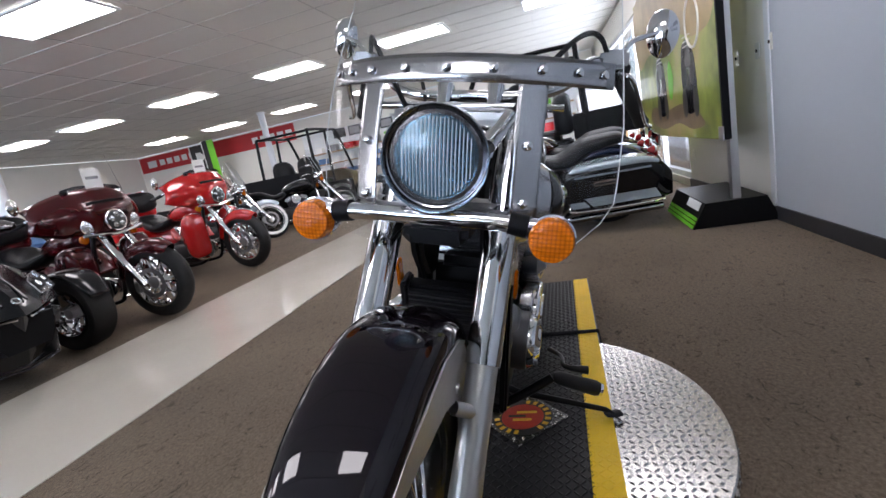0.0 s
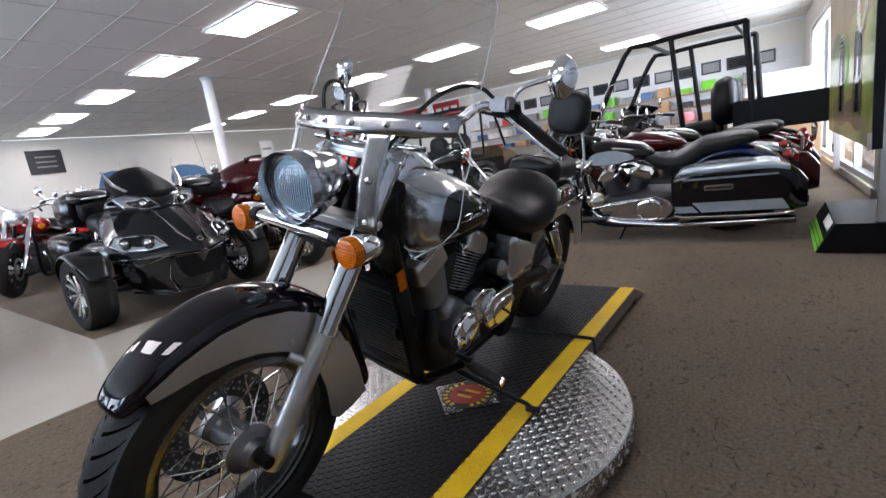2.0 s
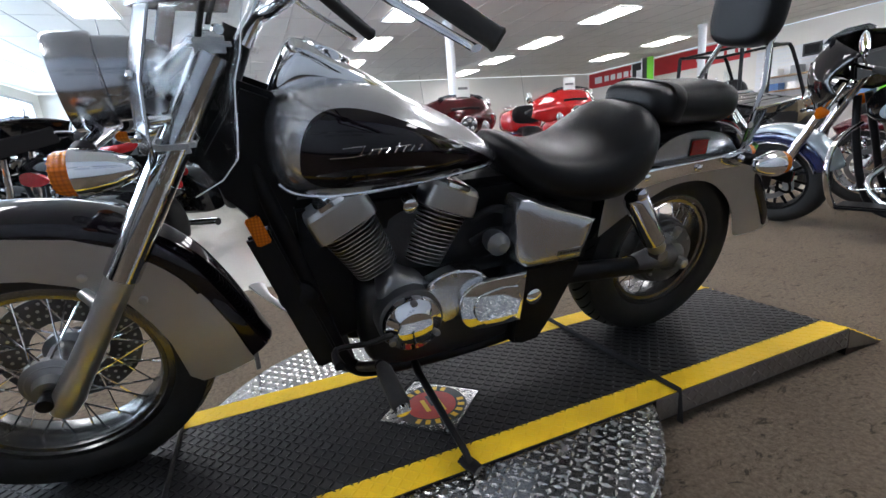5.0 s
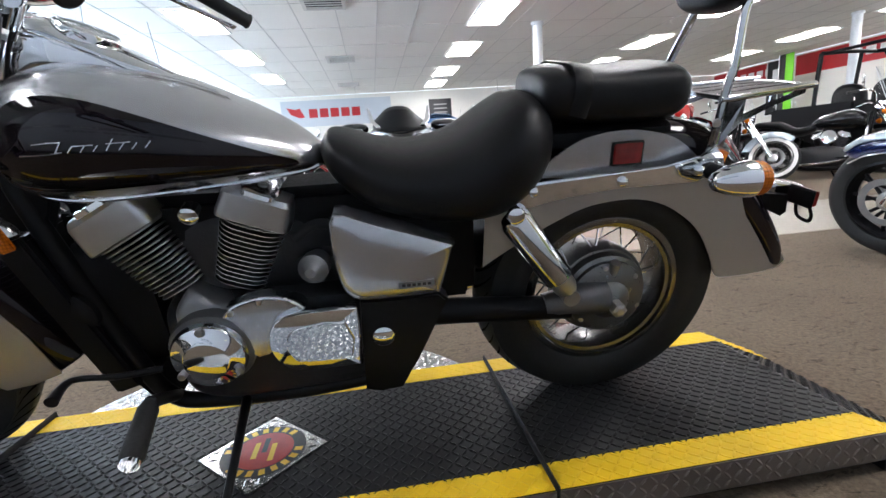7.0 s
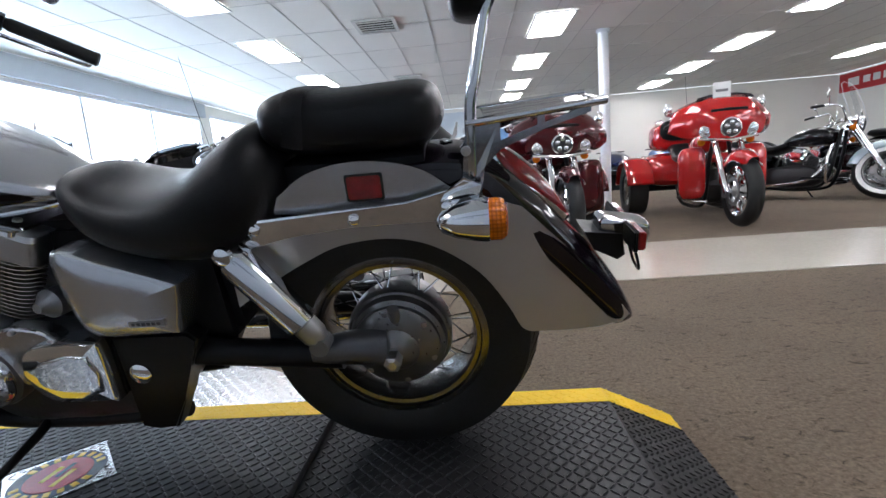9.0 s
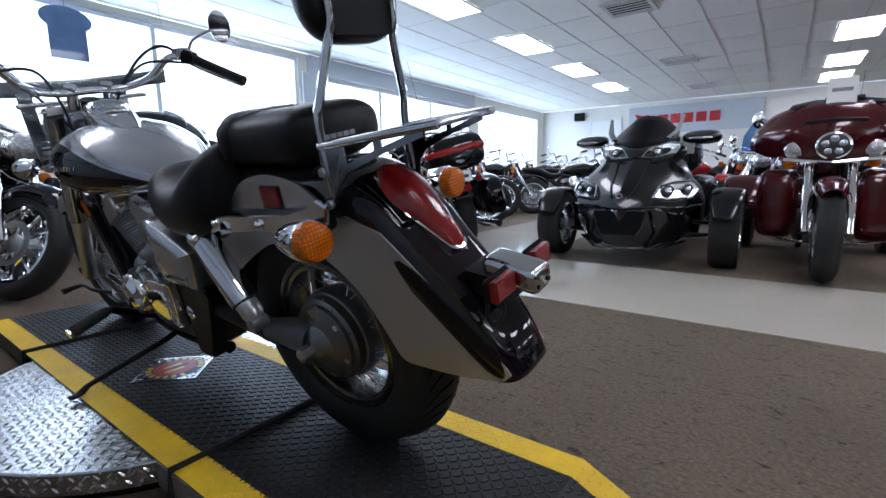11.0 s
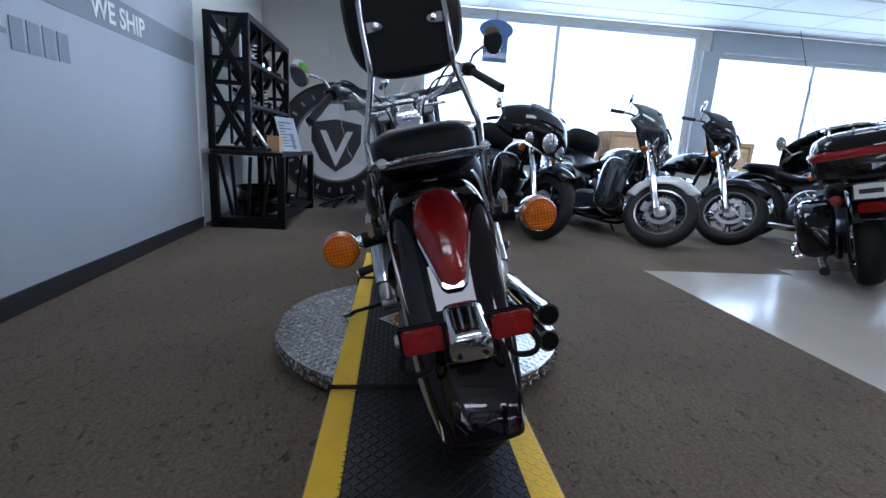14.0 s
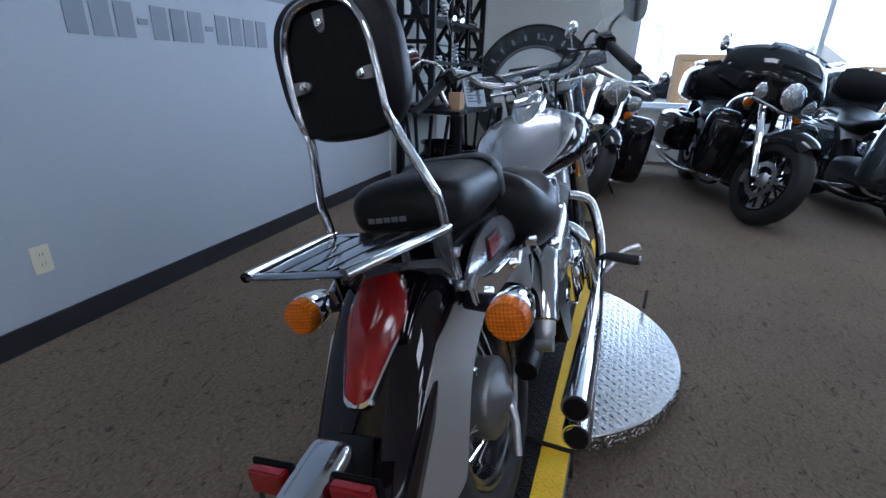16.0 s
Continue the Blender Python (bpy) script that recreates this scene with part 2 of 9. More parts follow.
M = dict(
    carpet=carpet_mat(),
    vinyl=mat("vinyl_tile", (0.50, 0.465, 0.40), 0.16, var=0.08, scale=2.2, bump=0.05, bscale=40, rvar=0.4),
    wall_blue=mat("grey_blue_paint", (0.40, 0.435, 0.48), 0.55, var=0.04, scale=1.5, bump=0.08, bscale=200),
    wall_band=mat("slate_band", (0.20, 0.225, 0.26), 0.5, var=0.05),
    wall_white=mat("white_paint", (0.74, 0.72, 0.66), 0.6, var=0.04, scale=1.2, bump=0.08, bscale=180),
    wall_grey=mat("pale_grey_paint", (0.50, 0.54, 0.58), 0.6, var=0.04, scale=1.2),
    baseboard=mat("dark_vinyl_base", (0.022, 0.023, 0.027), 0.4, var=0.15),
    ceiling=mat("ceiling_tile", (0.82, 0.81, 0.76), 0.9, var=0.06, scale=0.7, bump=0.35, bscale=150),
    grid=mat("ceiling_grid", (0.60, 0.59, 0.555), 0.5, var=0.05),
    diffuser=mat("lamp_diffuser", (1.0, 0.965, 0.90), 0.4, emit=11.5),
    frame_white=mat("white_window_frame", (0.72, 0.74, 0.76), 0.4, var=0.05),
    alu=mat("brushed_aluminium", (0.62, 0.62, 0.62), 0.32, 1.0, var=0.1, scale=14, bump=0.05, bscale=300),
    plate_alu=mat("diamond_aluminium", (0.50, 0.495, 0.485), 0.25, 1.0, var=0.08, scale=5, bscale=60, rvar=0.12),
    plate_blk=mat("black_diamond_plate", (0.017, 0.017, 0.0175), 0.40, 0.0, var=0.4, scale=4, bscale=40, rvar=0.25, spec=0.2),
    plate_stud=mat("rubbed_black_stud", (0.008, 0.008, 0.009), 0.42, 0.0, var=0.4, scale=7, bscale=50, rvar=0.3, spec=0.18),
    plate_steel=mat("bare_diamond_plate", (0.20, 0.18, 0.165), 0.42, 0.75, var=0.2, scale=6, bscale=60),
    yellow=mat("safety_yellow", (0.80, 0.51, 0.008), 0.5, var=0.16, scale=9, bump=0.1, bscale=80, spec=0.3),
    strap=mat("black_webbing", (0.012, 0.012, 0.013), 0.8, var=0.2, bump=0.3, bscale=400),
    chrome=mat("chrome", (0.80, 0.81, 0.83), 0.05, 1.0, var=0.04, scale=9, rvar=0.5),
    chrome_dull=mat("satin_alloy", (0.50, 0.50, 0.50), 0.33, 1.0, var=0.15, scale=16, bump=0.04),
    cast=mat("cast_alloy", (0.24, 0.24, 0.245), 0.42, 0.85, var=0.2, scale=14, bump=0.15),
    fins=mat("dark_cylinder_alloy", (0.12, 0.12, 0.125), 0.45, 0.7, var=0.2, scale=20, bump=0.15),
    black_paint=mat("black_paint", (0.005, 0.005, 0.006), 0.3, var=0.1, coat=0.85, rvar=0.0, spec=0.0),
    black_purple=mat("black_cherry_paint", (0.005, 0.003, 0.005), 0.3, var=0.1, coat=0.85, rvar=0.0, spec=0.0),
    silver=mat("silver_metallic_paint", (0.50, 0.51, 0.535), 0.235, 0.85, var=0.05, coat=1.0, scale=12, rvar=0.05),
    grey_panel=mat("grey_metallic_panel", (0.46, 0.445, 0.43), 0.36, 0.75, var=0.05, coat=0.2),
    leather=mat("black_leather", (0.006, 0.006, 0.007), 0.36, var=0.25, scale=8, bump=0.22, bscale=420, rvar=0.25, spec=0.2),
    rubber=mat("tyre_rubber", (0.016, 0.016, 0.016), 0.6, var=0.3, scale=20, bump=0.1, bscale=200, spec=0.3),
    # near black for shade in recesses: tyre grooves, fin gaps, vent duct
    shade_black=mat("tyre_groove", (0.0015, 0.0015, 0.0015), 0.95, var=0.2, spec=0.02),
    black_plastic=mat("black_plastic", (0.005, 0.005, 0.006), 0.5, var=0.2, bump=0.1, spec=0.14),
    black_steel=mat("black_steel", (0.006, 0.006, 0.007), 0.35, var=0.3, scale=10, bump=0.05, spec=0.16),
    amber=lens_mat("amber_lens", (0.70, 0.165, 0.003), coat=0.12),
    red_lens=mat("red_lens", (0.20, 0.003, 0.003), 0.16, var=0.55, scale=26, coat=0.3, bump=0.16, bscale=70),
    red_refl=mat("red_reflector", (0.20, 0.005, 0.006), 0.18, var=0.5, scale=45, coat=0.5, bump=0.4, bscale=350),
    lens=glass("headlamp_glass", (0.86, 0.95, 1.0), 0.03, 1.55),
    screen=glass("clear_screen", (0.955, 0.965, 0.97), 0.0, 1.3, graze=0.075),
    smoke=glass("smoked_screen", (0.35, 0.37, 0.4), 0.02, 1.45),
    pane=glass("window_glass", (0.97, 0.99, 0.99), 0.0, 1.3),
    mirror=mat("mirror_glass", (0.85, 0.87, 0.9), 0.02, 1.0, var=0.01),
    lamp_clear=mat("clear_lamp_silver", (0.50, 0.53, 0.57), 0.2, 0.85, var=0.4, scale=28, coat=0.8, bump=0.25, bscale=60),
    drive_cast=mat("dark_cast_alloy", (0.18, 0.178, 0.175), 0.30, 0.8, var=0.2, scale=20, bump=0.05),
    blue_tint=glass("blue_tinted_screen", (0.40, 0.55, 0.76), 0.03),
    bucket=mat("worn_chrome", (0.46, 0.47, 0.50), 0.17, 1.0, var=0.12, scale=18, rvar=0.4),
    reflector=mat("lamp_reflector", (0.82, 0.89, 0.97), 0.16, 1.0, var=0.1, scale=60, bump=0.04, bscale=60),
    lamp_face=lens_mat("lamp_face", (0.66, 0.69, 0.73), 0.8),
    acrylic_edge=mat("frosted_acrylic_edge", (0.62, 0.65, 0.67), 0.25, var=0.1),
    engine_dark=mat("dark_engine_casting", (0.03, 0.03, 0.032), 0.42, 0.4, var=0.25, scale=16, bump=0.12),
    rim_chrome=mat("dark_rim_chrome", (0.20, 0.20, 0.198), 0.24, 1.0, var=0.1, scale=9),
    dark_chrome=mat("polished_steel", (0.60, 0.61, 0.63), 0.09, 1.0, var=0.06, scale=9, rvar=0.4),
    rack_alloy=mat("polished_rack_alloy", (0.34, 0.355, 0.385), 0.13, 1.0, var=0.1, scale=22, rvar=0.3),
    bracket=mat("brushed_bracket_alloy", (0.50, 0.51, 0.53), 0.24, 1.0, var=0.12, scale=22, bump=0.04, bscale=260),
    white_plastic=mat("white_plastic", (0.72, 0.70, 0.64), 0.35, var=0.03),
    ivory=mat("ivory_plastic", (0.70, 0.66, 0.50), 0.4, var=0.03),
    sheet_grey=mat("grey_printed_card", (0.27, 0.29, 0.31), 0.5, var=0.12, scale=20),
    paper=mat("white_paper", (0.80, 0.80, 0.78), 0.7, var=0.05),
    camo=mat("brown_camouflage", (0.10, 0.075, 0.04), 0.5, var=0.6, scale=9),
    cardboard=mat("cardboard", (0.42, 0.27, 0.14), 0.8, var=0.12, bump=0.1),
    red_paint=mat("candy_red_paint", (0.27, 0.006, 0.008), 0.2, 0.2, var=0.15, coat=0.9, spec=0.2),
    maroon=mat("maroon_paint", (0.055, 0.003, 0.005), 0.2, 0.2, var=0.15, coat=0.75, spec=0.2),
    bright_red=mat("bright_red_paint", (0.45, 0.012, 0.012), 0.14, 0.1, var=0.12, coat=1.0),
    blue_paint=mat("deep_blue_paint", (0.006, 0.015, 0.075), 0.14, 0.2, var=0.15, coat=1.0),
    sky_blue=mat("pale_blue_paint", (0.05, 0.13, 0.30), 0.3, 0.0, var=0.15, coat=0.6),
    ice_blue=mat("ice_blue_silver", (0.42, 0.50, 0.56), 0.2, 0.4, var=0.06, coat=0.9, rvar=0.05),
    slate_paint=mat("slate_teal_paint", (0.035, 0.045, 0.052), 0.2, 0.4, var=0.1, coat=0.9, rvar=0.05),
    white_bike=mat("pearl_white_paint", (0.62, 0.62, 0.60), 0.16, 0.0, var=0.05, coat=1.0),
    charcoal=mat("charcoal_metallic", (0.008, 0.0085, 0.010), 0.22, 0.2, var=0.1, coat=0.4, spec=0.2),
    green=mat("lime_green", (0.16, 0.55, 0.02), 0.4, var=0.08),
    sign_red=mat("sign_red", (0.45, 0.015, 0.02), 0.45, var=0.06),
    sign_white=mat("sign_white", (0.74, 0.75, 0.74), 0.5, var=0.04),
    sign_blk=mat("sign_black", (0.02, 0.02, 0.022), 0.4, var=0.15),
    badge_red=mat("badge_red", (0.42, 0.03, 0.02), 0.35, var=0.3, scale=40),
    badge_yel=mat("badge_yellow", (0.75, 0.45, 0.03), 0.35, var=0.15),
    wood=mat("light_wood", (0.35, 0.22, 0.11), 0.55, var=0.2),
    asphalt=mat("car_park_asphalt", (0.20, 0.20, 0.20), 0.9, var=0.2, scale=0.4, bump=0.3),
)


# ---- mesh helpers ----
def finish(bm, name, material, smooth=True, angle=40):
    bmesh.ops.recalc_face_normals(bm, faces=bm.faces)
    me = bpy.data.meshes.new(name)
    bm.to_mesh(me)
    bm.free()
    me.materials.append(material)
    if smooth:
        me.shade_smooth()
        me.set_sharp_from_angle(angle=radians(angle))
    return me


def part(name, bm, material, parent=None, label="", solid=0.0, smooth=True, angle=40, m=None, bevel=0.0):
    ob = new(name, finish(bm, name, material, smooth, angle))
    ob.parent = parent
    if m is not None:
        ob.matrix_local = m
    if solid:
        s = ob.modifiers.new("thickness", "SOLIDIFY")
        s.thickness, s.offset = solid, -1
    if bevel:
        s = ob.modifiers.new("edge", "BEVEL")
        s.width, s.segments, s.limit_method = bevel, 2, "ANGLE"
    if label:
        ob["label"] = label
    return ob


def empty(name, label, category, group="", m=None, kind=""):
    ob = tagged(new(name), label, category, group, kind)
    ob.empty_display_size = 0.1
    if m is not None:
        ob.matrix_world = m
    return ob


def thing(name, bm, material, label, category, group="", kind="", m=None, **kw):
    return tagged(part(name, bm, material, None, m=m, **kw), label, category, group, kind)


def box(x0, x1, y0, y1, z0, z1, bm=None, bevel=0.0, m=None):
    bm = bm or bmesh.new()
    r = bmesh.ops.create_cube(bm, size=1)
    vs = r["verts"]
    bmesh.ops.scale(bm, verts=vs, vec=(abs(x1 - x0), abs(y1 - y0), abs(z1 - z0)))
    bmesh.ops.translate(bm, verts=vs, vec=((x0 + x1) / 2, (y0 + y1) / 2, (z0 + z1) / 2))
    if bevel:
        es = list({e for v in vs for e in v.link_edges})
        g = bmesh.ops.bevel(bm, geom=es, offset=bevel, segments=2, affect="EDGES")
        vs = list({v for f in g["faces"] for v in f.verts} | {v for v in vs if v.is_valid})
    if m is not None:
        bmesh.ops.transform(bm, matrix=m, verts=[v for v in vs if v.is_valid])
    return bm


def rings(bm, rows, close=True, caps=True):
    """Skins rows of points, each row a loop (or an open line)."""
    vv = [[bm.verts.new(p) for p in row] for row in rows]
    n = len(vv[0])
    for a, b in zip(vv, vv[1:]):
        for i in range(n if close else n - 1):
            j = (i + 1) % n
            try:
                bm.faces.new((a[i], a[j], b[j], b[i]))
            except ValueError:
                pass
    if caps and close:
        bm.faces.new(vv[0][::-1])
        bm.faces.new(vv[-1])
    return vv


def smooth_line(pts, per=6, closed=False):
    pts = [Vector(p) for p in pts]
    if len(pts) < 3:
        return pts
    out = []
    n = len(pts)
    for i in range(n if closed else n - 1):
        if closed:
            a, b, c, d = pts[i - 1], pts[i], pts[(i + 1) % n], pts[(i + 2) % n]
        else:
            a, b, c, d = pts[max(i - 1, 0)], pts[i], pts[i + 1], pts[min(i + 2, n - 1)]
        for k in range(per):
            t = k / per
            out.append(0.5 * (2 * b + (c - a) * t + (2 * a - 5 * b + 4 * c - d) * t * t + (3 * b - a - 3 * c + d) * t ** 3))
    if not closed:
        out.append(pts[-1])
    return out


def tube(pts, r, seg=10, bm=None, smooth=0, closed=False, flat=None):
    """A pipe along points; r one radius or one a point; flat: (width, height) factors."""
    bm = bm or bmesh.new()
    n0 = len(pts)
    rs = list(r) if hasattr(r, "__len__") else [r] * n0
    if smooth and n0 > 2:
        line = smooth_line(pts, smooth, closed)
        m = len(line)
        rs = [float(np.interp(i / smooth, range(n0), rs)) for i in range(m)]
    else:
        line = [Vector(p) for p in pts]
    rows = []
    nrm = None
    m = len(line)
    for i, p in enumerate(line):
        if closed:
            t = (line[(i + 1) % m] - line[i - 1]).normalized()
        else:
            t = (line[min(i + 1, m - 1)] - line[max(i - 1, 0)]).normalized()
        if nrm is None:
            ref = Vector((0, 0, 1)) if abs(t.z) < 0.9 else Vector((1, 0, 0))
            nrm = (ref - t * ref.dot(t)).normalized()
        else:
            nrm = (nrm - t * nrm.dot(t)).normalized()
        bi = t.cross(nrm)
        fa, fb = flat or (1, 1)
        rows.append([p + (nrm * math.cos(a) * fb + bi * math.sin(a) * fa) * rs[i] for a in (2 * math.pi * k / seg for k in range(seg))])
    if closed:
        rows.append(rows[0])
        vv = rings(bm, rows, True, False)
        bmesh.ops.remove_doubles(bm, verts=[v for row in vv for v in row], dist=1e-6)
    else:
        rings(bm, rows, True, True)
    return bm


def rod(a, b, r, r2=None, seg=12, bm=None):
    return tube([a, b], [r, r if r2 is None else r2], seg, bm)


def lathe(profile, seg=32, bm=None, m=None, caps=True):
    """profile: (radius, height) pairs turned round z."""
    bm = bm or bmesh.new()
    rows = [[(max(r, 1e-4) * math.cos(a), max(r, 1e-4) * math.sin(a), h) for a in (2 * math.pi * k / seg for k in range(seg))] for r, h in profile]
    vv = rings(bm, rows, True, caps)
    if m is not None:
        bmesh.ops.transform(bm, matrix=m, verts=[v for row in vv for v in row])
    return bm


def axis_m(p, d):
    """A pose at p whose z runs along d."""
    return Matrix.Translation(p) @ Vector(d).to_track_quat("Z", "Y").to_matrix().to_4x4()


def oval(y, zu, zd, zc, n=2.3, seg=28, x=0.0, yc=0.0):
    out = []
    for k in range(seg):
        a = 2 * math.pi * k / seg
        c, s = math.cos(a), math.sin(a)
        out.append((x, yc + y * math.copysign(abs(c) ** (2 / n), c), zc + (zu if s > 0 else zd) * math.copysign(abs(s) ** (2 / n), s)))
    return out


def body(stations, n=2.3, seg=28, per=5, bm=None):
    """A skin along x through stations (x, half width, bottom z, top z); rounded in section."""
    bm = bm or bmesh.new()
    line = smooth_line([Vector((s[1], s[2], s[3])) for s in stations], per)
    xs = smooth_line([Vector((s[0], 0, 0)) for s in stations], per)
    rows = []
    for q, xx in zip(line, xs):
        zc = (q.y + q.z) / 2
        rows.append(oval(max(q.x, 0.002), max((q.z - q.y) / 2, 0.002), max((q.z - q.y) / 2, 0.002), zc, n, seg, xx.x))
    rings(bm, rows)
    return bm


def plate(pts, y0, y1, bm=None, bevel=0.0):
    """A polygon in the x-z plane, from y0 to y1 thick."""
    bm = bm or bmesh.new()
    a = [bm.verts.new((x, y0, z)) for x, z in pts]
    b = [bm.verts.new((x, y1, z)) for x, z in pts]
    n = len(pts)
    fs = [bm.faces.new(a), bm.faces.new(b[::-1])]
    for i in range(n):
        bm.faces.new((a[i], a[(i + 1) % n], b[(i + 1) % n], b[i]))
    if bevel:
        bmesh.ops.bevel(bm, geom=list({e for f in fs for e in f.edges}), offset=bevel, segments=2, affect="EDGES")
    return bm


def arch(centre, edge, hw, bm=None, k=12, p=0.75, per=4):
    """A mudguard skin: at each station a hoop from the edge line over the crown line."""
    bm = bm or bmesh.new()
    hws = hw if hasattr(hw, "__len__") else [hw] * len(centre)
    C = smooth_line([Vector((x, 0, z)) for x, z in centre], per)
    E = smooth_line([Vector((x, 0, z)) for x, z in edge], per)
    W = smooth_line([Vector((h, 0, 0)) for h in hws], per)
    rows = []
    for c, e, w in zip(C, E, W):
        row = []
        for i in range(-k, k + 1):
            a = i / k * math.pi / 2
            s, co = math.sin(a), math.cos(a)
            q = e + (c - e) * co ** p
            row.append((q.x, w.x * math.copysign(abs(s) ** p, s), q.z))
        rows.append(row)
    rings(bm, rows, False, False)
    return bm


def ngon(pts, bm=None, m=None):
    bm = bm or bmesh.new()
    vs = [bm.verts.new(p) for p in pts]
    bm.faces.new(vs)
    if m is not None:
        bmesh.ops.transform(bm, matrix=m, verts=vs)
    return bm


def torus(R, r, seg=40, sec=14, flat=1.0, m=None, bm=None):
    bm = bm or bmesh.new()
    prof = [(R + r * math.cos(a), flat * r * math.sin(a)) for a in (2 * math.pi * k / sec for k in range(sec))]
    prof.append(prof[0])
    rows = [[(q * math.cos(a), q * math.sin(a), h) for a in (2 * math.pi * k / seg for k in range(seg))] for q, h in prof]
    vv = rings(bm, rows, True, False)
    vs = [v for row in vv for v in row]
    bmesh.ops.remove_doubles(bm, verts=vs, dist=1e-6)
    if m is not None:
        bmesh.ops.transform(bm, matrix=m, verts=[v for v in vs if v.is_valid])
    return bm


ACROSS = Matrix.Rotation(radians(-90), 4, "X")


# ---- room ----
def wall_y(x):
    return WY0 + 0.035 * x


thing("floor", box(FARX - 0.2, WX + 0.2, FARY - 0.2, 3.0, -0.12, 0.0), M["carpet"], "mottled brown commercial carpet floor", "floor", kind="structure", smooth=False)


def vinyl_strip():
    bm = box(FARX, 1.42, -3.2, -1.88, 0.0005, 0.0042)
    return box(0.25, 1.6, FARY, -3.2005, 0.0005, 0.0042, bm)


thing("vinyl_walkway", vinyl_strip(), M["vinyl"], "shiny cream vinyl tile walkway let into the carpet", "floor", kind="structure", smooth=False)

# long wall beside the bike, lightly turned
x0, x1, x2 = -2.6, 2.62, WX + 0.1
RZ = math.atan(0.035)


def along(xa, xb, z0, z1, d0, d1):
    """A slab on the long wall, from d0 to d1 before its face."""
    bm = bmesh.new()
    pa, pb = (xa, wall_y(xa)), (xb, wall_y(xb))
    vs = [bm.verts.new((p[0], p[1] - d, z)) for z in (z0, z1) for p, d in ((pa, d0), (pb, d0), (pb, d1), (pa, d1))]
    for f in ((3, 2, 1, 0), (4, 5, 6, 7), (0, 1, 5, 4), (1, 2, 6, 5), (2, 3, 7, 6), (3, 0, 4, 7)):
        bm.faces.new([vs[i] for i in f])
    return bm


thing("wall_south", along(x0, x1, 0, CEIL, 0, -0.2), M["wall_blue"], "pale grey-blue painted wall", "wall", kind="structure", smooth=False)
thing("wall_south_east", along(x1 + 0.001, x2, 0, CEIL, -0.05, -0.25), M["wall_white"], "warm white painted wall behind the shelf", "wall", kind="structure", smooth=False)
GX0, GX1, GZ0, GZ1 = -11.6, -4.75, 0.09, 2.5
for xa, xb, za, zb in ((FARX, GX0, 0, CEIL), (GX1, x0 - 0.001, 0, CEIL), (GX0 + 0.001, GX1 - 0.001, 0, GZ0), (GX0 + 0.001, GX1 - 0.001, GZ1, CEIL)):
    thing("wall_south_west", along(xa, xb, za, zb, -0.02, -0.22), M["wall_white"], "white painted wall behind the poster", "wall", kind="structure", smooth=False)
gw = empty("window_4", "tall glazed shop front with white frame", "window", kind="structure")
for xa, xb, za, zb in ((GX0, GX1, GZ0, GZ0 + 0.07), (GX0, GX1, GZ1 - 0.07, GZ1)):
    part("window_frame", along(xa, xb, za, zb, -0.05, -0.12), M["frame_white"], gw, smooth=False)
for k in range(6):
    xa = GX0 + k * (GX1 - GX0 - 0.07) / 5
    part("mullion", along(xa, xa + 0.07, GZ0 + 0.071, GZ1 - 0.071, -0.05, -0.12), M["frame_white"], gw, smooth=False)
    if k < 5:
        p = part("pane", along(xa + 0.071, xa + (GX1 - GX0 - 0.07) / 5 - 0.001, GZ0 + 0.071, GZ1 - 0.071, -0.08, -0.086), M["pane"], gw, smooth=False)
        p.visible_shadow = False
thing("trim_end", along(x1 - 0.015, x1 + 0.02, 0, CEIL, 0.012, 0.0), M["frame_white"], "white corner trim at the paint edge", "trim", kind="structure", smooth=False)
thing("trim_west", along(x0 - 0.07, x0, 0.1, CEIL, 0.01, -0.03), M["frame_white"], "white corner trim beside grey paint", "trim", kind="structure", smooth=False)
thing("baseboard", along(x0, x1 - 0.015, 0, 0.105, 0.012, 0.0), M["baseboard"], "dark vinyl baseboard", "baseboard", kind="structure", smooth=False)
thing("baseboard_west", along(GX1, x0 - 0.07, 0, 0.105, 0.0, -0.02), M["baseboard"], "dark vinyl baseboard", "baseboard", kind="structure", smooth=False)
thing("wall_band", along(-1.2, x1 - 0.016, 1.47, 1.67, 0.004, 0.001), M["wall_band"], "slate grey painted band with white lettering", "sign", kind="structure", smooth=False)

thing("wall_west", box(FARX - 0.2, FARX, FARY, 2.4, 0, CEIL), M["wall_white"], "white far wall of the showroom", "wall", kind="structure", smooth=False)
thing("wall_north", box(FARX, WX, FARY - 0.2, FARY, 0, CEIL), M["wall_white"], "white end wall of the showroom", "wall", kind="structure", smooth=False)

# window wall: sill wall, piers and headers round three openings
WINS = ((-4.6, -0.2, 0.72, 2.86), (-10.2, -4.95, 0.72, 2.6), (-14.6, -10.6, 0.72, 2.72))
bm = bmesh.new()
box(WX, WX + 0.25, FARY, 2.4, 0, 0.72, bm)
for a, b in ((-0.2, 2.4), (-4.95, -4.6), (-10.6, -10.2), (FARY, -14.6)):
    box(WX, WX + 0.25, a, b, 0.721, CEIL, bm)
for y0, y1, z0, z1 in WINS:
    box(WX, WX + 0.25, y0, y1, z1, CEIL, bm)
thing("wall_east", bm, M["wall_white"], "white window wall with low sill", "wall", kind="structure", smooth=False)
thing("wall_header", box(WX - 0.06, WX - 0.002, -10.35, -4.8, 2.62, CEIL - 0.01), M["wall_grey"], "pale grey painted header over windows", "wall", kind="structure", smooth=False)
thing("window_pier", box(WX - 0.06, WX - 0.002, -4.95, -4.66, 0.72, 2.619), M["wall_grey"], "pale grey pier between windows", "wall", kind="structure", smooth=False)
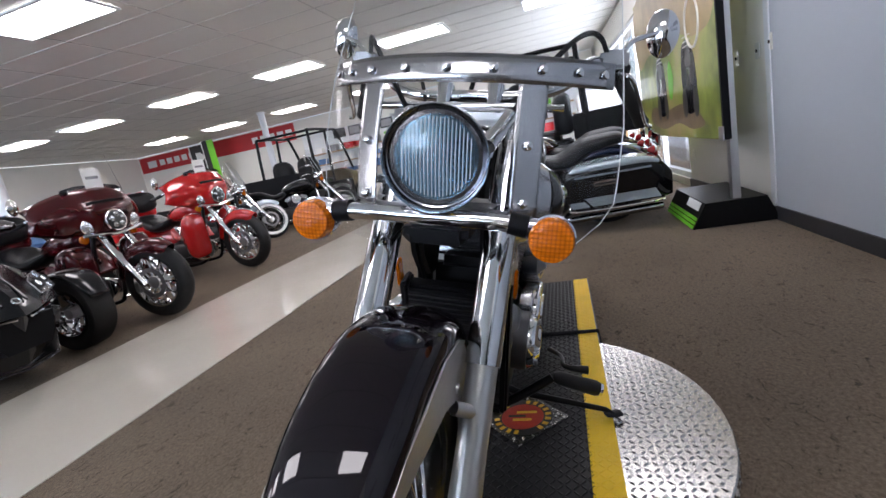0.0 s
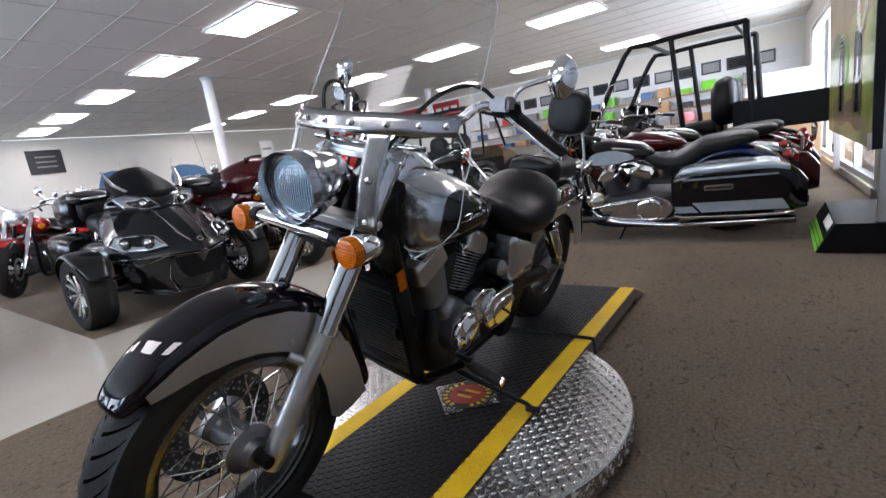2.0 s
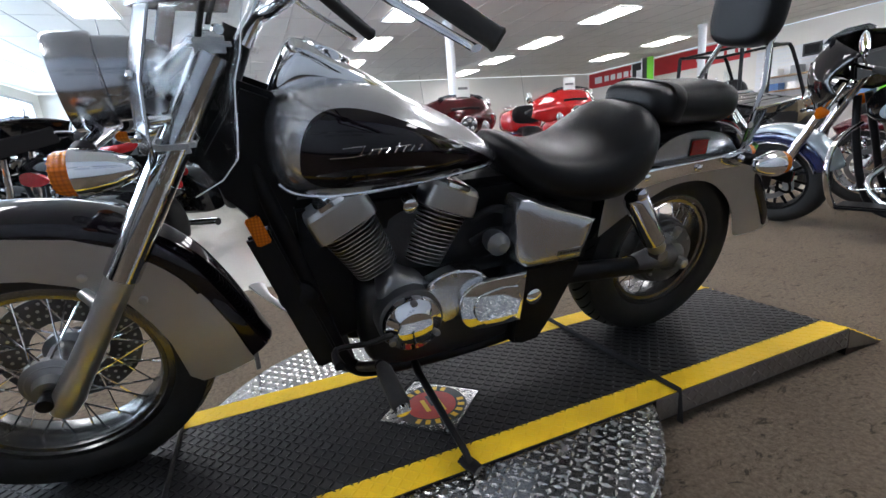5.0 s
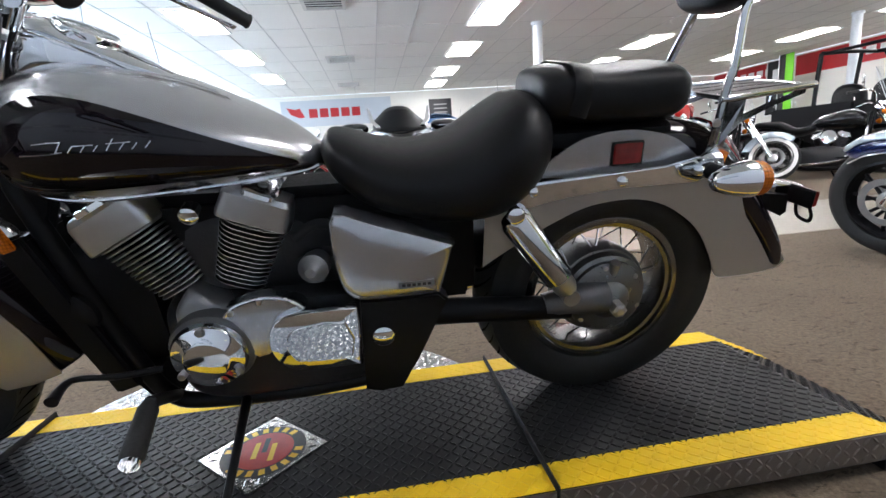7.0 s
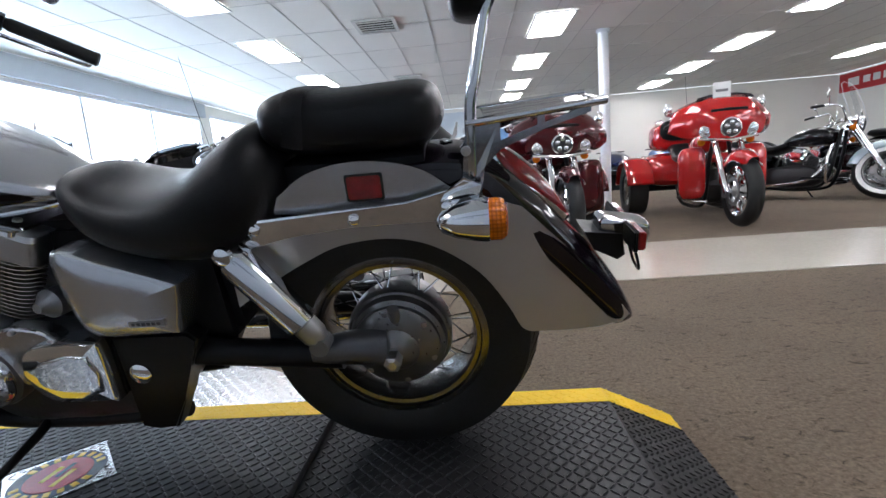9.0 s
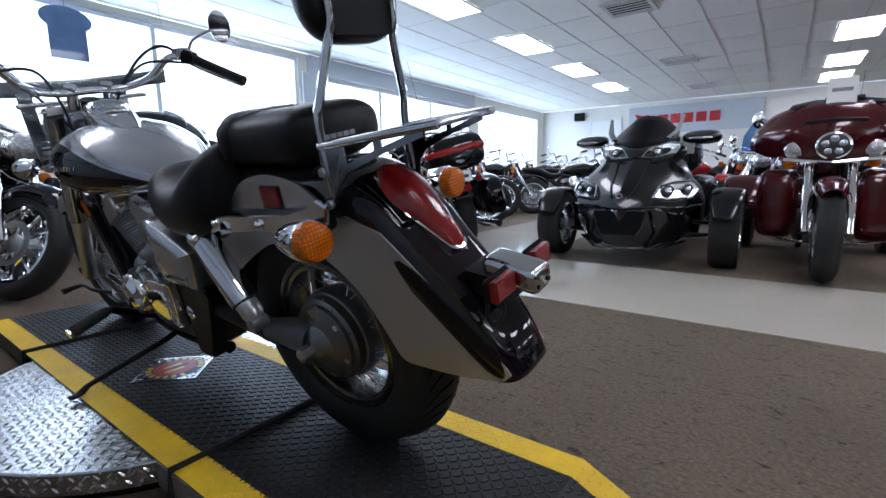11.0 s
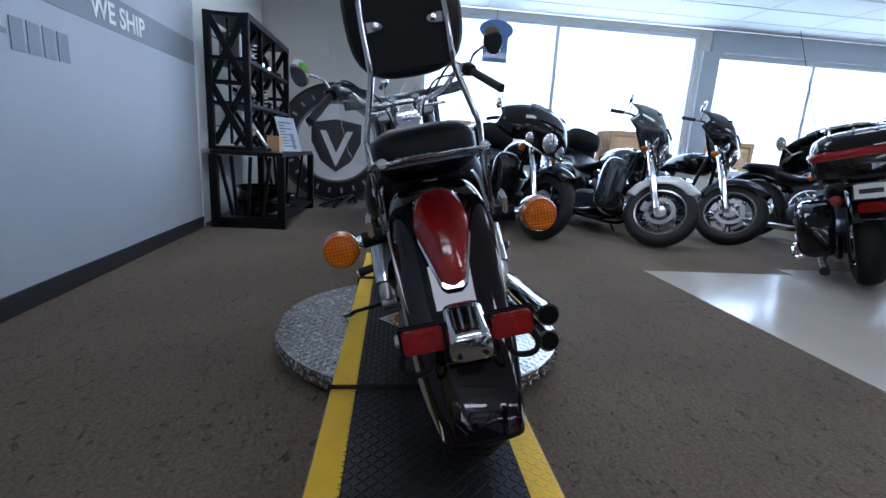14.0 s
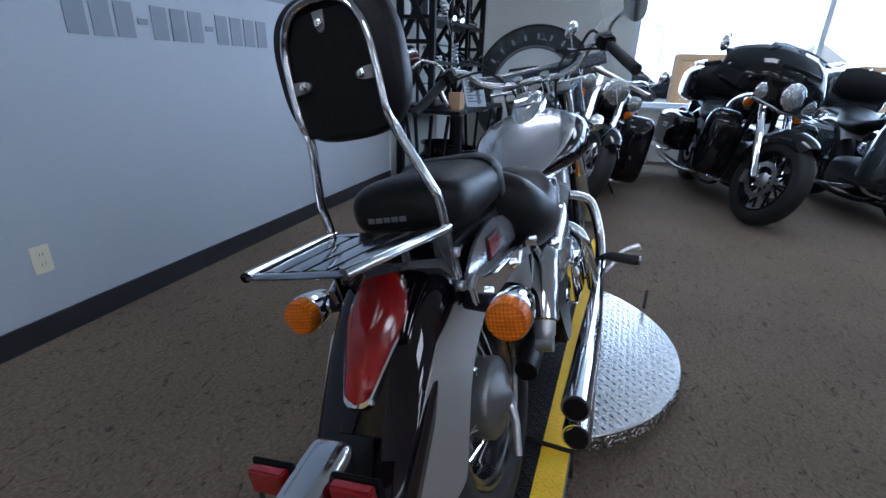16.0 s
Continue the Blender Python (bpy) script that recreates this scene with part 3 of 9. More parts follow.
for k, (y0, y1, z0, z1) in enumerate(WINS, 1):
    w = empty("window_%d" % k, "wide shop window with white frame", "window", kind="structure", m=pose(WX, 0, 0))
    for a, b, c, d in ((y0, y1, z0, z0 + 0.06), (y0, y1, z1 - 0.06, z1), (y0, y0 + 0.06, z0 + 0.06, z1 - 0.06), (y1 - 0.06, y1, z0 + 0.06, z1 - 0.06)):
        part("window_frame", box(0.02, 0.11, a, b, c, d), M["frame_white"], w, smooth=False)
    nb = 1 if k == 1 else 2
    ys = [y0 + (y1 - y0) * (i + 1) / (nb + 1) for i in range(nb)]
    if k == 1:
        ys = [-2.28]
    for y in ys:
        part("mullion", box(0.03, 0.10, y - 0.03, y + 0.03, z0 + 0.06, z1 - 0.06), M["frame_white"], w, smooth=False)
    cuts = [y0 + 0.06] + [v for y in ys for v in (y - 0.03, y + 0.03)] + [y1 - 0.06]
    for a, b in zip(cuts[::2], cuts[1::2]):
        p = part("pane", box(0.06, 0.066, a, b, z0 + 0.06, z1 - 0.06), M["pane"], w, smooth=False)
        p.visible_shadow = False
    part("window_sill", box(-0.05, 0.02, y0 - 0.03, y1 + 0.03, z0 - 0.03, z0 + 0.005), M["frame_white"], w, bevel=0.004)

# ceiling with recessed grid
LAMPS = [(2.05, y) for y in (0.6, -1.85, -4.28, -6.73, -9.18, -11.63)] + [(-2.45, y) for y in (0.6, -1.85, -4.28, -6.73, -9.18, -11.63, -13.6)] + \
        [(-6.7, y) for y in (0.6, -1.85, -4.28, -6.73, -9.18, -11.4, -13.6)] + [(-10.75, y) for y in (-1.85, -4.28, -6.73, -9.1, -11.3)]
VENTS = ((0.15, -5.95), (0.15, -9.6), (0.15, -12.95))


def ceiling_mesh():
    bm = bmesh.new()
    box(FARX, WX, FARY, 2.4, CEIL + 0.012, CEIL + 0.1, bm)
    return bm


thing("ceiling", ceiling_mesh(), M["ceiling"], "off-white suspended ceiling tiles", "ceiling", kind="structure", smooth=False)
bm = bmesh.new()
x = -12.8
while x < 5.3:
    box(x - 0.007, x + 0.007, FARY, 2.2, CEIL + 0.006, CEIL + 0.0115, bm)
    x += 0.61
y = -14.6
while y < 2.2:
    box(FARX, WX, y - 0.005, y + 0.005, CEIL + 0.008, CEIL + 0.0116, bm)
    y += 1.225
thing("ceiling_grid", bm, M["grid"], "metal grid of a suspended ceiling", "ceiling", kind="structure", smooth=False)


def ceiling_light(x, y):
    e = empty("ceiling_light", "recessed fluorescent ceiling light with frosted diffuser", "ceiling light", "ceiling lights", pose(x, y, CEIL))
    part("diffuser", box(-0.275, 0.275, -0.58, 0.58, -0.008, 0.004), M["diffuser"], e, smooth=False)
    for a in ((-0.305, -0.276, -0.61, 0.61), (0.276, 0.305, -0.61, 0.61), (-0.275, 0.275, -0.61, -0.581), (-0.275, 0.275, 0.581, 0.61)):
        part("frame", box(*a, -0.014, 0.004), M["frame_white"], e, smooth=False)
    return e


first = ceiling_light(*LAMPS[0])
for x, y in LAMPS[1:]:
    copy_thing(first, pose(x, y, CEIL))


def ceiling_vent(x, y):
    e = empty("ceiling_vent", "square white metal ceiling air vent", "vent", "ceiling vents", pose(x, y, CEIL))
    # near-black sheet in place of the shaded duct behind the slats
    part("backing", box(-0.27, 0.27, -0.27, 0.27, -0.004, 0.0), M["shade_black"], e, smooth=False)
    for a in ((-0.3, -0.25, -0.3, 0.3), (0.25, 0.3, -0.3, 0.3), (-0.25, 0.25, -0.3, -0.25), (-0.25, 0.25, 0.25, 0.3)):
        part("frame", box(*a, -0.02, 0.0), M["grid"], e, smooth=False)
    for k in range(5):
        yy = -0.19 + 0.095 * k
        part("slat", box(-0.25, 0.25, yy - 0.008, yy + 0.008, -0.016, -0.012, m=Matrix.Translation((0, yy, -0.014)) @ Matrix.Rotation(0.9, 4, "X") @ Matrix.Translation((0, -yy, 0.014))), M["grid"], e, smooth=False)
    return e


first = ceiling_vent(*VENTS[0])
for x, y in VENTS[1:]:
    copy_thing(first, pose(x, y, CEIL))


def column(x, y):
    e = empty("column", "round white painted steel column", "column", m=pose(x, y, 0))
    part("shaft", lathe([(0.085, 0), (0.085, CEIL - 0.05)], 24), M["frame_white"], e)
    part("collar", lathe([(0.11, CEIL - 0.05), (0.11, CEIL)], 24), M["frame_white"], e)
    part("base_plate", lathe([(0.12, 0), (0.12, 0.015)], 24), M["frame_white"], e)


column(-3.43, -7.3)
column(-10.0, -7.3)


# ---- turntable and ramp ----
RT = 0.10
HWR, SW, RY = 0.2985, 0.079, 0.0365


def studs(points, L, W, H):
    """Raised lozenges on a plate: (x, y, z, angle)."""
    vs, fs = [], []
    for x, y, z, a in points:
        c, s = math.cos(a), math.sin(a)
        o = len(vs)
        for u, v, h in ((-L, 0, 0), (-L * 0.3, -W, 0), (L * 0.3, -W, 0), (L, 0, 0), (L * 0.3, W, 0), (-L * 0.3, W, 0), (-L * 0.5, 0, H), (L * 0.5, 0, H)):
            vs.append((x + u * c - v * s, y + u * s + v * c, z + h))
        fs += [(o, o + 1, o + 6), (o + 1, o + 2, o + 7, o + 6), (o + 2, o + 3, o + 7), (o + 3, o + 4, o + 7), (o + 4, o + 5, o + 6, o + 7), (o + 5, o, o + 6)]
    return vs, fs


def stud_part(name, points, material, parent, L=0.0130, W=0.0037, H=0.0022):
    me = bpy.data.meshes.new(name)
    v, f = studs(points, L, W, H)
    me.from_pydata(v, [], f)
    me.materials.append(material)
    ob = new(name, me)
    ob.parent = parent
    ob["kind"] = "stuff"
    return ob


def tread(x0, x1, y0, y1, z, keep=lambda x, y: True, step=0.0195, slope=0.0):
    out = []
    ni, nj = int((x1 - x0) / step), int((y1 - y0) / step)
    for i in range(ni + 1):
        for j in range(nj + 1):
            x, y = x0 + (i + 0.5) * step, y0 + (j + 0.5) * step
            if x < x1 and y < y1 and keep(x, y):
                out.append((x, y, z, radians(45 if (i + j) % 2 else -45)))
    return out


DC, DR = (0.02, 0.018), 0.624
table = empty("turntable", "round aluminium diamond plate motorcycle turntable on the carpet", "turntable", m=pose(DC[0], DC[1], 0))
part("disc", lathe([(DR - 0.004, 0.034), (DR, 0.037), (DR, 0.089), (DR - 0.004, 0.093), (0.01, 0.093)], 96), M["plate_alu"], table, "bare aluminium diamond plate", angle=30)
# added ring, black to give the shadow gap under the rim
part("pedestal", lathe([(DR - 0.035, 0.0), (DR - 0.035, 0.0345)], 64), M["black_steel"], table, "dark recessed base ring")
stud_part("tread", tread(-DR, DR, -DR, DR, 0.093, lambda x, y: math.hypot(x, y) < DR - 0.015 and abs(y + DC[1] - RY) > HWR - 0.002, step=0.0225), M["plate_alu"], table, L=0.0125, W=0.0042, H=0.0026)
rimv, rimf = [], []
for k in range(150):
    for j in range(2):
        a = 2 * math.pi * (k + 0.5 * j) / 150
        z = 0.051 + 0.024 * j
        t = radians(45 if (k + j) % 2 else -45)
        o = len(rimv)
        for u, v, h in ((-0.012, 0, 0), (-0.004, -0.0038, 0), (0.004, -0.0038, 0), (0.012, 0, 0), (0.004, 0.0038, 0), (-0.004, 0.0038, 0), (-0.006, 0, 0.0028), (0.006, 0, 0.0028)):
            uu, vv = u * math.cos(t) - v * math.sin(t), u * math.sin(t) + v * math.cos(t)
            rimv.append(((DR + h) * math.cos(a + uu / DR), (DR + h) * math.sin(a + uu / DR), z + vv))
        rimf += [(o, o + 1, o + 6), (o + 1, o + 2, o + 7, o + 6), (o + 2, o + 3, o + 7), (o + 3, o + 4, o + 7), (o + 4, o + 5, o + 6, o + 7), (o + 5, o, o + 6)]
part("locking_pin", tube([(0.43, -0.50, 0.09), (0.43, -0.50, 0.180), (0.432, -0.50, 0.186)], [0.008, 0.008, 0.005], 12), M["fins"], table, "upright steel locking pin")
me = bpy.data.meshes.new("rim_tread")
me.from_pydata(rimv, [], rimf)
me.materials.append(M["plate_alu"])
ob = new("rim_tread", me)
ob.parent = table
ob["kind"] = "stuff"

rampt = empty("ramp", "black diamond plate ramp with yellow edge stripes across the turntable", "ramp", m=pose(0, RY, 0))
S2, SA, KX, EX = -0.605, 0.652, -1.36, -1.555
for a, b, nm in ((S2 + 0.004, SA - 0.004, "centre_deck"), (KX, S2 - 0.004, "rear_deck"), (SA + 0.004, 1.32, "front_deck")):
    zb = 0.0945 if nm == "centre_deck" else 0.036
    part(nm, box(a, b, -HWR, HWR, zb, RT - 0.001), M["plate_blk"], rampt, smooth=False)
    stud_part("tread", tread(a + 0.004, b - 0.004, -HWR + SW, HWR - SW, RT - 0.001), M["plate_stud"], rampt)
    for s in (1, -1):
        part("edge_stripe", box(a, b, s * (HWR - SW), s * (HWR - 0.0005), RT - 0.0008, RT + 0.0002), M["yellow"], rampt, "worn yellow painted stripe", smooth=False)
        stud_part("stripe_tread", tread(a + 0.004, b - 0.004, min(s * (HWR - SW), s * HWR), max(s * (HWR - SW), s * HWR), RT + 0.0002), M["yellow"], rampt, H=0.0012)
# added inset boxes, black as the shadow gap below the side plates
for a, b in ((KX, -0.5), (0.55, 1.32)):
    part("base_frame", box(a, b, -HWR + 0.03, HWR - 0.03, 0.0, 0.0355), M["black_steel"], rampt, "dark recessed base frame", smooth=False)
for e0, e1 in ((KX, EX), (1.32, 1.52)):
    bm = bmesh.new()
    vs = [bm.verts.new(p) for p in ((e0, -HWR, RT - 0.001), (e0, HWR, RT - 0.001), (e1, HWR, 0.006), (e1, -HWR, 0.006), (e0, -HWR, 0.004), (e0, HWR, 0.004), (e1, HWR, 0.002), (e1, -HWR, 0.002))]
    for f in ((0, 1, 2, 3), (7, 6, 5, 4), (0, 3, 7, 4), (1, 5, 6, 2), (2, 6, 7, 3), (0, 4, 5, 1)):
        bm.faces.new([vs[i] for i in f])
    part("end_slope", bm, M["plate_blk"], rampt, smooth=False)
    for s in (1, -1):
        bm = bmesh.new()
        ya, yb = s * (HWR - SW), s * (HWR - 0.0005)
        ye, yf = s * (HWR - SW + 0.0), s * (HWR - 0.0005)
        vs = [bm.verts.new(p) for p in ((e0, ya, RT + 0.0005), (e0, yb, RT + 0.0005), (e1, yf, 0.0075), (e1, ye, 0.0075))]
        bm.faces.new(vs)
        part("slope_stripe", bm, M["yellow"], rampt, smooth=False, solid=0.001)
    pts = []
    for (x, y, z, a) in tread(min(e0, e1), max(e0, e1), -HWR, HWR, 0):
        pts.append((x, y, RT - 0.001 + (x - e0) / (e1 - e0) * (0.006 - RT + 0.001) + (0.0015 if abs(y) > HWR - SW else 0), a))
    stud_part("slope_tread", [p for p in pts if abs(p[1]) < HWR - SW], M["plate_stud"], rampt)
    stud_part("slope_stripe_tread", [p for p in pts if abs(p[1]) > HWR - SW + 0.01], M["yellow"], rampt, H=0.0014)
for s in (1, -1):
    part("side_plate", box(KX, S2 + 0.08, s * HWR + s * 0.0005, s * (HWR + 0.003), 0.034, RT - 0.002), M["plate_steel"], rampt, smooth=False)
    bm = bmesh.new()
    vs = [bm.verts.new(p) for p in ((KX, s * (HWR + 0.003), 0.03), (KX, s * (HWR + 0.003), RT - 0.002), (EX, s * (HWR + 0.003), 0.0055), (EX, s * (HWR + 0.003), 0.004))]
    bm.faces.new(vs)
    part("slope_side", bm, M["plate_steel"], rampt, smooth=False, solid=0.002)
    side = []
    for i in range(int((S2 + 0.07 - EX) / 0.0235)):
        for j in range(3):
            x, z = EX + 0.02 + i * 0.0235, 0.047 + j * 0.0195
            if x > KX + 0.01 or z < 0.095 * (x - EX) / (KX - EX) - 0.008:
                side.append((x, z, 0, radians(45 if (i + j) % 2 else -45)))
    ob = stud_part("side_tread", side, M["plate_steel"], rampt)
    ob.matrix_local = Matrix.Translation((0, s * (HWR + 0.003), 0)) @ (Matrix.Rotation(radians(90), 4, "X") if s < 0 else Matrix.Scale(-1, 4, (0, 1, 0)) @ Matrix.Rotation(radians(90), 4, "X"))
for xs in (S2, SA):
    strap = thing("strap", tube([(xs, RY + v, z) for v, z in ((-HWR - 0.008, 0.012), (-HWR - 0.006, RT + 0.004), (0, RT + 0.005), (HWR + 0.006, RT + 0.004), (HWR + 0.008, 0.012))], 0.011, 8, flat=(1, 0.35)), M["strap"],
                  "thin black strap across the ramp joint", "strap", "ramp straps")

# diamond badge on the deck
e = empty("badge", "silver diamond plate badge with red and yellow emblem on the ramp", "badge", m=pose(0.006, 0.06, RT + 0.0018))
part("badge_plate", box(-0.103, 0.103, -0.103, 0.103, 0, 0.0015, m=Matrix.Rotation(radians(45), 4, "Z")), M["plate_alu"], e, smooth=False)
stud_part("badge_tread", [(x * 0.7071 - y * 0.7071, x * 0.7071 + y * 0.7071, 0.0015, a + radians(45)) for x, y, z, a in tread(-0.1, 0.1, -0.1, 0.1, 0) if math.hypot(x, y) > 0.10], M["plate_alu"], e, H=0.0016)
part("emblem_ring", lathe([(0.096, 0.0016), (0.096, 0.0024)], 40, m=Matrix.Diagonal((1.0, 1.0, 1, 1))), M["sign_blk"], e, smooth=False)
part("emblem", lathe([(0.068, 0.0026), (0.068, 0.0036)], 40), M["badge_red"], e, smooth=False)
for k in range(20):
    if k in (0, 1, 10, 11):
        continue
    a = 2 * math.pi * (k + 0.5) / 20
    part("emblem_mark", box(0.073, 0.091, -0.0065, 0.0065, 0.0026, 0.0034, m=Matrix.Rotation(a, 4, "Z")), M["badge_yel"], e, smooth=False)
for k, (a, b, c) in enumerate(((-0.03, 0.03, 0.018), (-0.045, 0.01, -0.002), (-0.02, 0.045, -0.022))):
    part("emblem_bar", box(c - 0.006, c + 0.006, a, b, 0.0037, 0.0042), M["badge_yel" if k != 1 else "sign_blk"], e, smooth=False)


# ---- the cruiser on the ramp ----
bike = empty("cruiser_motorcycle", "silver and black cruiser motorcycle on its side stand", "motorcycle",
             m=Matrix.Translation((0, -0.108, RT - 0.02)) @ Matrix.Rotation(radians(-1.05), 4, "Z") @ Matrix.Rotation(radians(-13.2), 4, "X"))
FA, RA, GA = (0.811, 0.33), (-0.848, 0.335), (0.812, 0.31)


def spoke_wheel(name, ax, R, rim, tw, hub_r, nsp, parent):
    w = empty(name, "", "")
    for k in ("label", "category"):
        if k in w:
            del w[k]
    w.parent = parent
    w.matrix_local = pose(ax[0], 0, ax[1])
    # tyre section
    h = R - rim
    prof = [(rim - 0.004, -tw * 0.34), (rim + 0.01, -tw * 0.46), (rim + h * 0.45, -tw * 0.5), (rim + h * 0.76, -tw * 0.44), (R - 0.020, -tw * 0.31), (R - 0.005, -tw * 0.14), (R, 0),
            (R - 0.005, tw * 0.14), (R - 0.020, tw * 0.31), (rim + h * 0.76, tw * 0.44), (rim + h * 0.45, tw * 0.5), (rim + 0.01, tw * 0.46), (rim - 0.004, tw * 0.34)]
    t = part("tyre", lathe(prof + prof[:1], 72, m=ACROSS, caps=False), M["rubber"], w, "black treaded tyre", angle=50)
    # strips lie on the tread, coloured near black as the grooves' shade
    bm = bmesh.new()
    for k in range(44):
        for s in (1, -1):
            a = 2 * math.pi * (k + (0.5 if s > 0 else 0)) / 44
            rows = []
            for u in range(5):
                f = u / 4
                yy = s * tw * (0.05 + 0.34 * f)
                rr = float(np.interp(abs(yy) / tw, [0.0, 0.14, 0.31, 0.44, 0.5], [R, R - 0.005, R - 0.020, rim + h * 0.76, rim + h * 0.45])) + 0.0006
                aa = a + 0.14 * f * f + 0.04 * f
                d = 0.0046 * (1 - 0.4 * f) / R
                rows.append([(rr * math.cos(aa - d), yy, rr * math.sin(aa - d)), (rr * math.cos(aa + d), yy, rr * math.sin(aa + d))])
            rings(bm, rows, False, False)
    part("tyre_groove", bm, M["shade_black"], t, smooth=False)
    rp = [(rim + 0.012, -tw * 0.36), (rim + 0.012, -tw * 0.31), (rim - 0.006, -tw * 0.26), (rim - 0.02, -tw * 0.1), (rim - 0.02, tw * 0.1), (rim - 0.006, tw * 0.26), (rim + 0.012, tw * 0.31), (rim + 0.012, tw * 0.40), (rim - 0.002, tw * 0.425), (rim - 0.010, tw * 0.42), (rim - 0.013, tw * 0.37), (rim - 0.022, tw * 0.355), (rim - 0.027, tw * 0.29), (rim - 0.03, 0.0), (rim - 0.027, -tw * 0.29), (rim - 0.022, -tw * 0.355), (rim - 0.013, -tw * 0.37), (rim - 0.010, -tw * 0.42), (rim - 0.002, -tw * 0.425)]
    part("rim", lathe(rp + rp[:1], 64, m=ACROSS, caps=False), M["rim_chrome"], w, "chrome wheel rim")
    part("hub", lathe([(0.02, -0.075), (hub_r, -0.07), (hub_r, -0.055), (hub_r * 0.7, -0.045), (hub_r * 0.7, 0.045), (hub_r, 0.055), (hub_r, 0.07), (0.02, 0.075)], 32, m=ACROSS), M["cast"], w)
    sp = None
    for k in range(nsp):
        s = 1 if k % 2 else -1
        a = 2 * math.pi * k / nsp
        b = a + (0.42 if (k // 2) % 2 else -0.42)
        m = Matrix.Rotation(-a, 4, "Y") if s > 0 else Matrix.Rotation(-a, 4, "Y") @ Matrix.Diagonal((1, -1, 1, 1))
        da = 0.42 if (k // 2) % 2 else -0.42
        bm = rod(((rim - 0.029), 0.012 * s, 0), (hub_r * 0.95 * math.cos(da), 0.06 * s, hub_r * 0.95 * math.sin(da)), 0.0021, seg=6)
        part("spoke", bm, M["chrome"], w, m=Matrix.Rotation(-a, 4, "Y"))
    return w


fw = spoke_wheel("front_wheel", FA, 0.312, 0.216, 0.125, 0.05, 40, bike)
part("brake_disc", lathe([(0.075, -0.072), (0.142, -0.072), (0.142, -0.066), (0.075, -0.066), (0.075, -0.072)], 48, m=ACROSS, caps=False), M["fins"], fw, "drilled dark steel brake disc")
# bright pegs stand for light showing through the drilled holes
bm = bmesh.new()
for k in range(36):
    a = 2 * math.pi * k / 36
    for rr, o in ((0.095, 0), (0.112, 0.5), (0.129, 0)):
        a = 2 * math.pi * (k + o) / 36
        lathe([(0.0035, -0.0735), (0.0035, -0.0645)], 8, bm, Matrix.Translation((rr * math.cos(a), 0, rr * math.sin(a))) @ ACROSS)
part("disc_hole", bm, M["alu"], fw, smooth=False)
part("hub_cap", lathe([(0.055, 0.04), (0.06, 0.048), (0.06, 0.062), (0.052, 0.068), (0.036, 0.076), (0.03, 0.09), (0.03, 0.098), (0.02, 0.098), (0.012, 0.094)], 32, m=ACROSS), M["cast"], fw)
rw = spoke_wheel("rear_wheel", RA, 0.317, 0.194, 0.16, 0.075, 36, bike)
part("final_drive", lathe([(0.116, 0.0), (0.118, 0.045), (0.113, 0.056), (0.108, 0.058), (0.104, 0.076), (0.095, 0.082), (0.094, 0.092), (0.084, 0.098), (0.05, 0.106), (0.042, 0.118), (0.026, 0.125), (0.02, 0.13)], 48, m=ACROSS), M["drive_cast"], rw, "dark cast final drive housing")
part("drive_arm", tube([(0.02, 0.1, 0.01), (0.10, 0.115, 0.02), (0.17, 0.115, 0.012)], [0.042, 0.036, 0.028], 18), M["fins"], rw)
for k in range(6):
    a = radians(20 + 60 * k)
    part("drive_bolt", lathe([(0.008, 0.086), (0.008, 0.098), (0.003, 0.1)], 8, m=Matrix.Translation((0.082 * math.cos(a), 0, 0.082 * math.sin(a))) @ ACROSS), M["chrome_dull"], rw)
part("drive_lug", rod((-0.005, 0.09, 0.06), (-0.005, 0.105, 0.1), 0.012), M["chrome_dull"], rw)
part("drum", lathe([(0.09, -0.03), (0.092, -0.07), (0.086, -0.078), (0.06, -0.082), (0.05, -0.09), (0.03, -0.096), (0.012, -0.11)], 36, m=ACROSS), M["cast"], rw)
part("brake_arm", tube([(0.0, -0.1, 0.0), (-0.02, -0.115, -0.05), (-0.05, -0.12, -0.11)], [0.012, 0.009, 0.008], 10), M["alu"], rw)
part("axle_nut", lathe([(0.018, 0.13), (0.018, 0.158), (0.01, 0.162)], 6, m=ACROSS), M["chrome_dull"], rw, smooth=False)

# forks
for s in (1, -1):
    top, mid, low = Vector((0.385, s * 0.108, 0.965)), Vector((0.620, s * 0.108, 0.572)), Vector((0.778, s * 0.108, 0.322))
    part("fork_cover", tube([top, mid + (top - mid) * 0.03, mid], [0.029, 0.031, 0.031], 20), M["dark_chrome"], bike, "chrome fork cover")
    part("fork_leg", tube([mid + (top - mid) * 0.02, mid + (low - mid) * 0.45, low + (mid - low) * 0.1, low, low + (low - mid) * 0.12], [0.027, 0.026, 0.028, 0.03, 0.024], 20), M["alu"], bike, "polished alloy fork slider")
    part("axle_cap", lathe([(0.015, s * 0.1), (0.015, s * 0.134), (0.009, s * 0.136)], 20, m=Matrix.Translation((FA[0], 0, FA[1])) @ ACROSS), M["black_plastic"], bike)
    part("fender_bracket", rod((0.655, s * 0.125, 0.50), (0.70, s * 0.076, 0.535), 0.012, 0.012), M["alu"], bike)
    part("fork_ear", tube([(0.40, s * 0.10, 0.985), (0.47, s * 0.07, 0.93)], 0.016), M["chrome"], bike)
for z0, z1, xa in ((0.965, 0.99, 0.385), (0.80, 0.83, 0.475)):
    part("triple_clamp", box(xa - 0.035, xa + 0.035, -0.14, 0.14, z0, z1, bevel=0.01), M["chrome_dull"], bike)
part("steering_stem", rod((0.33, 0, 1.0), (0.45, 0, 0.75), 0.03), M["black_steel"], bike)

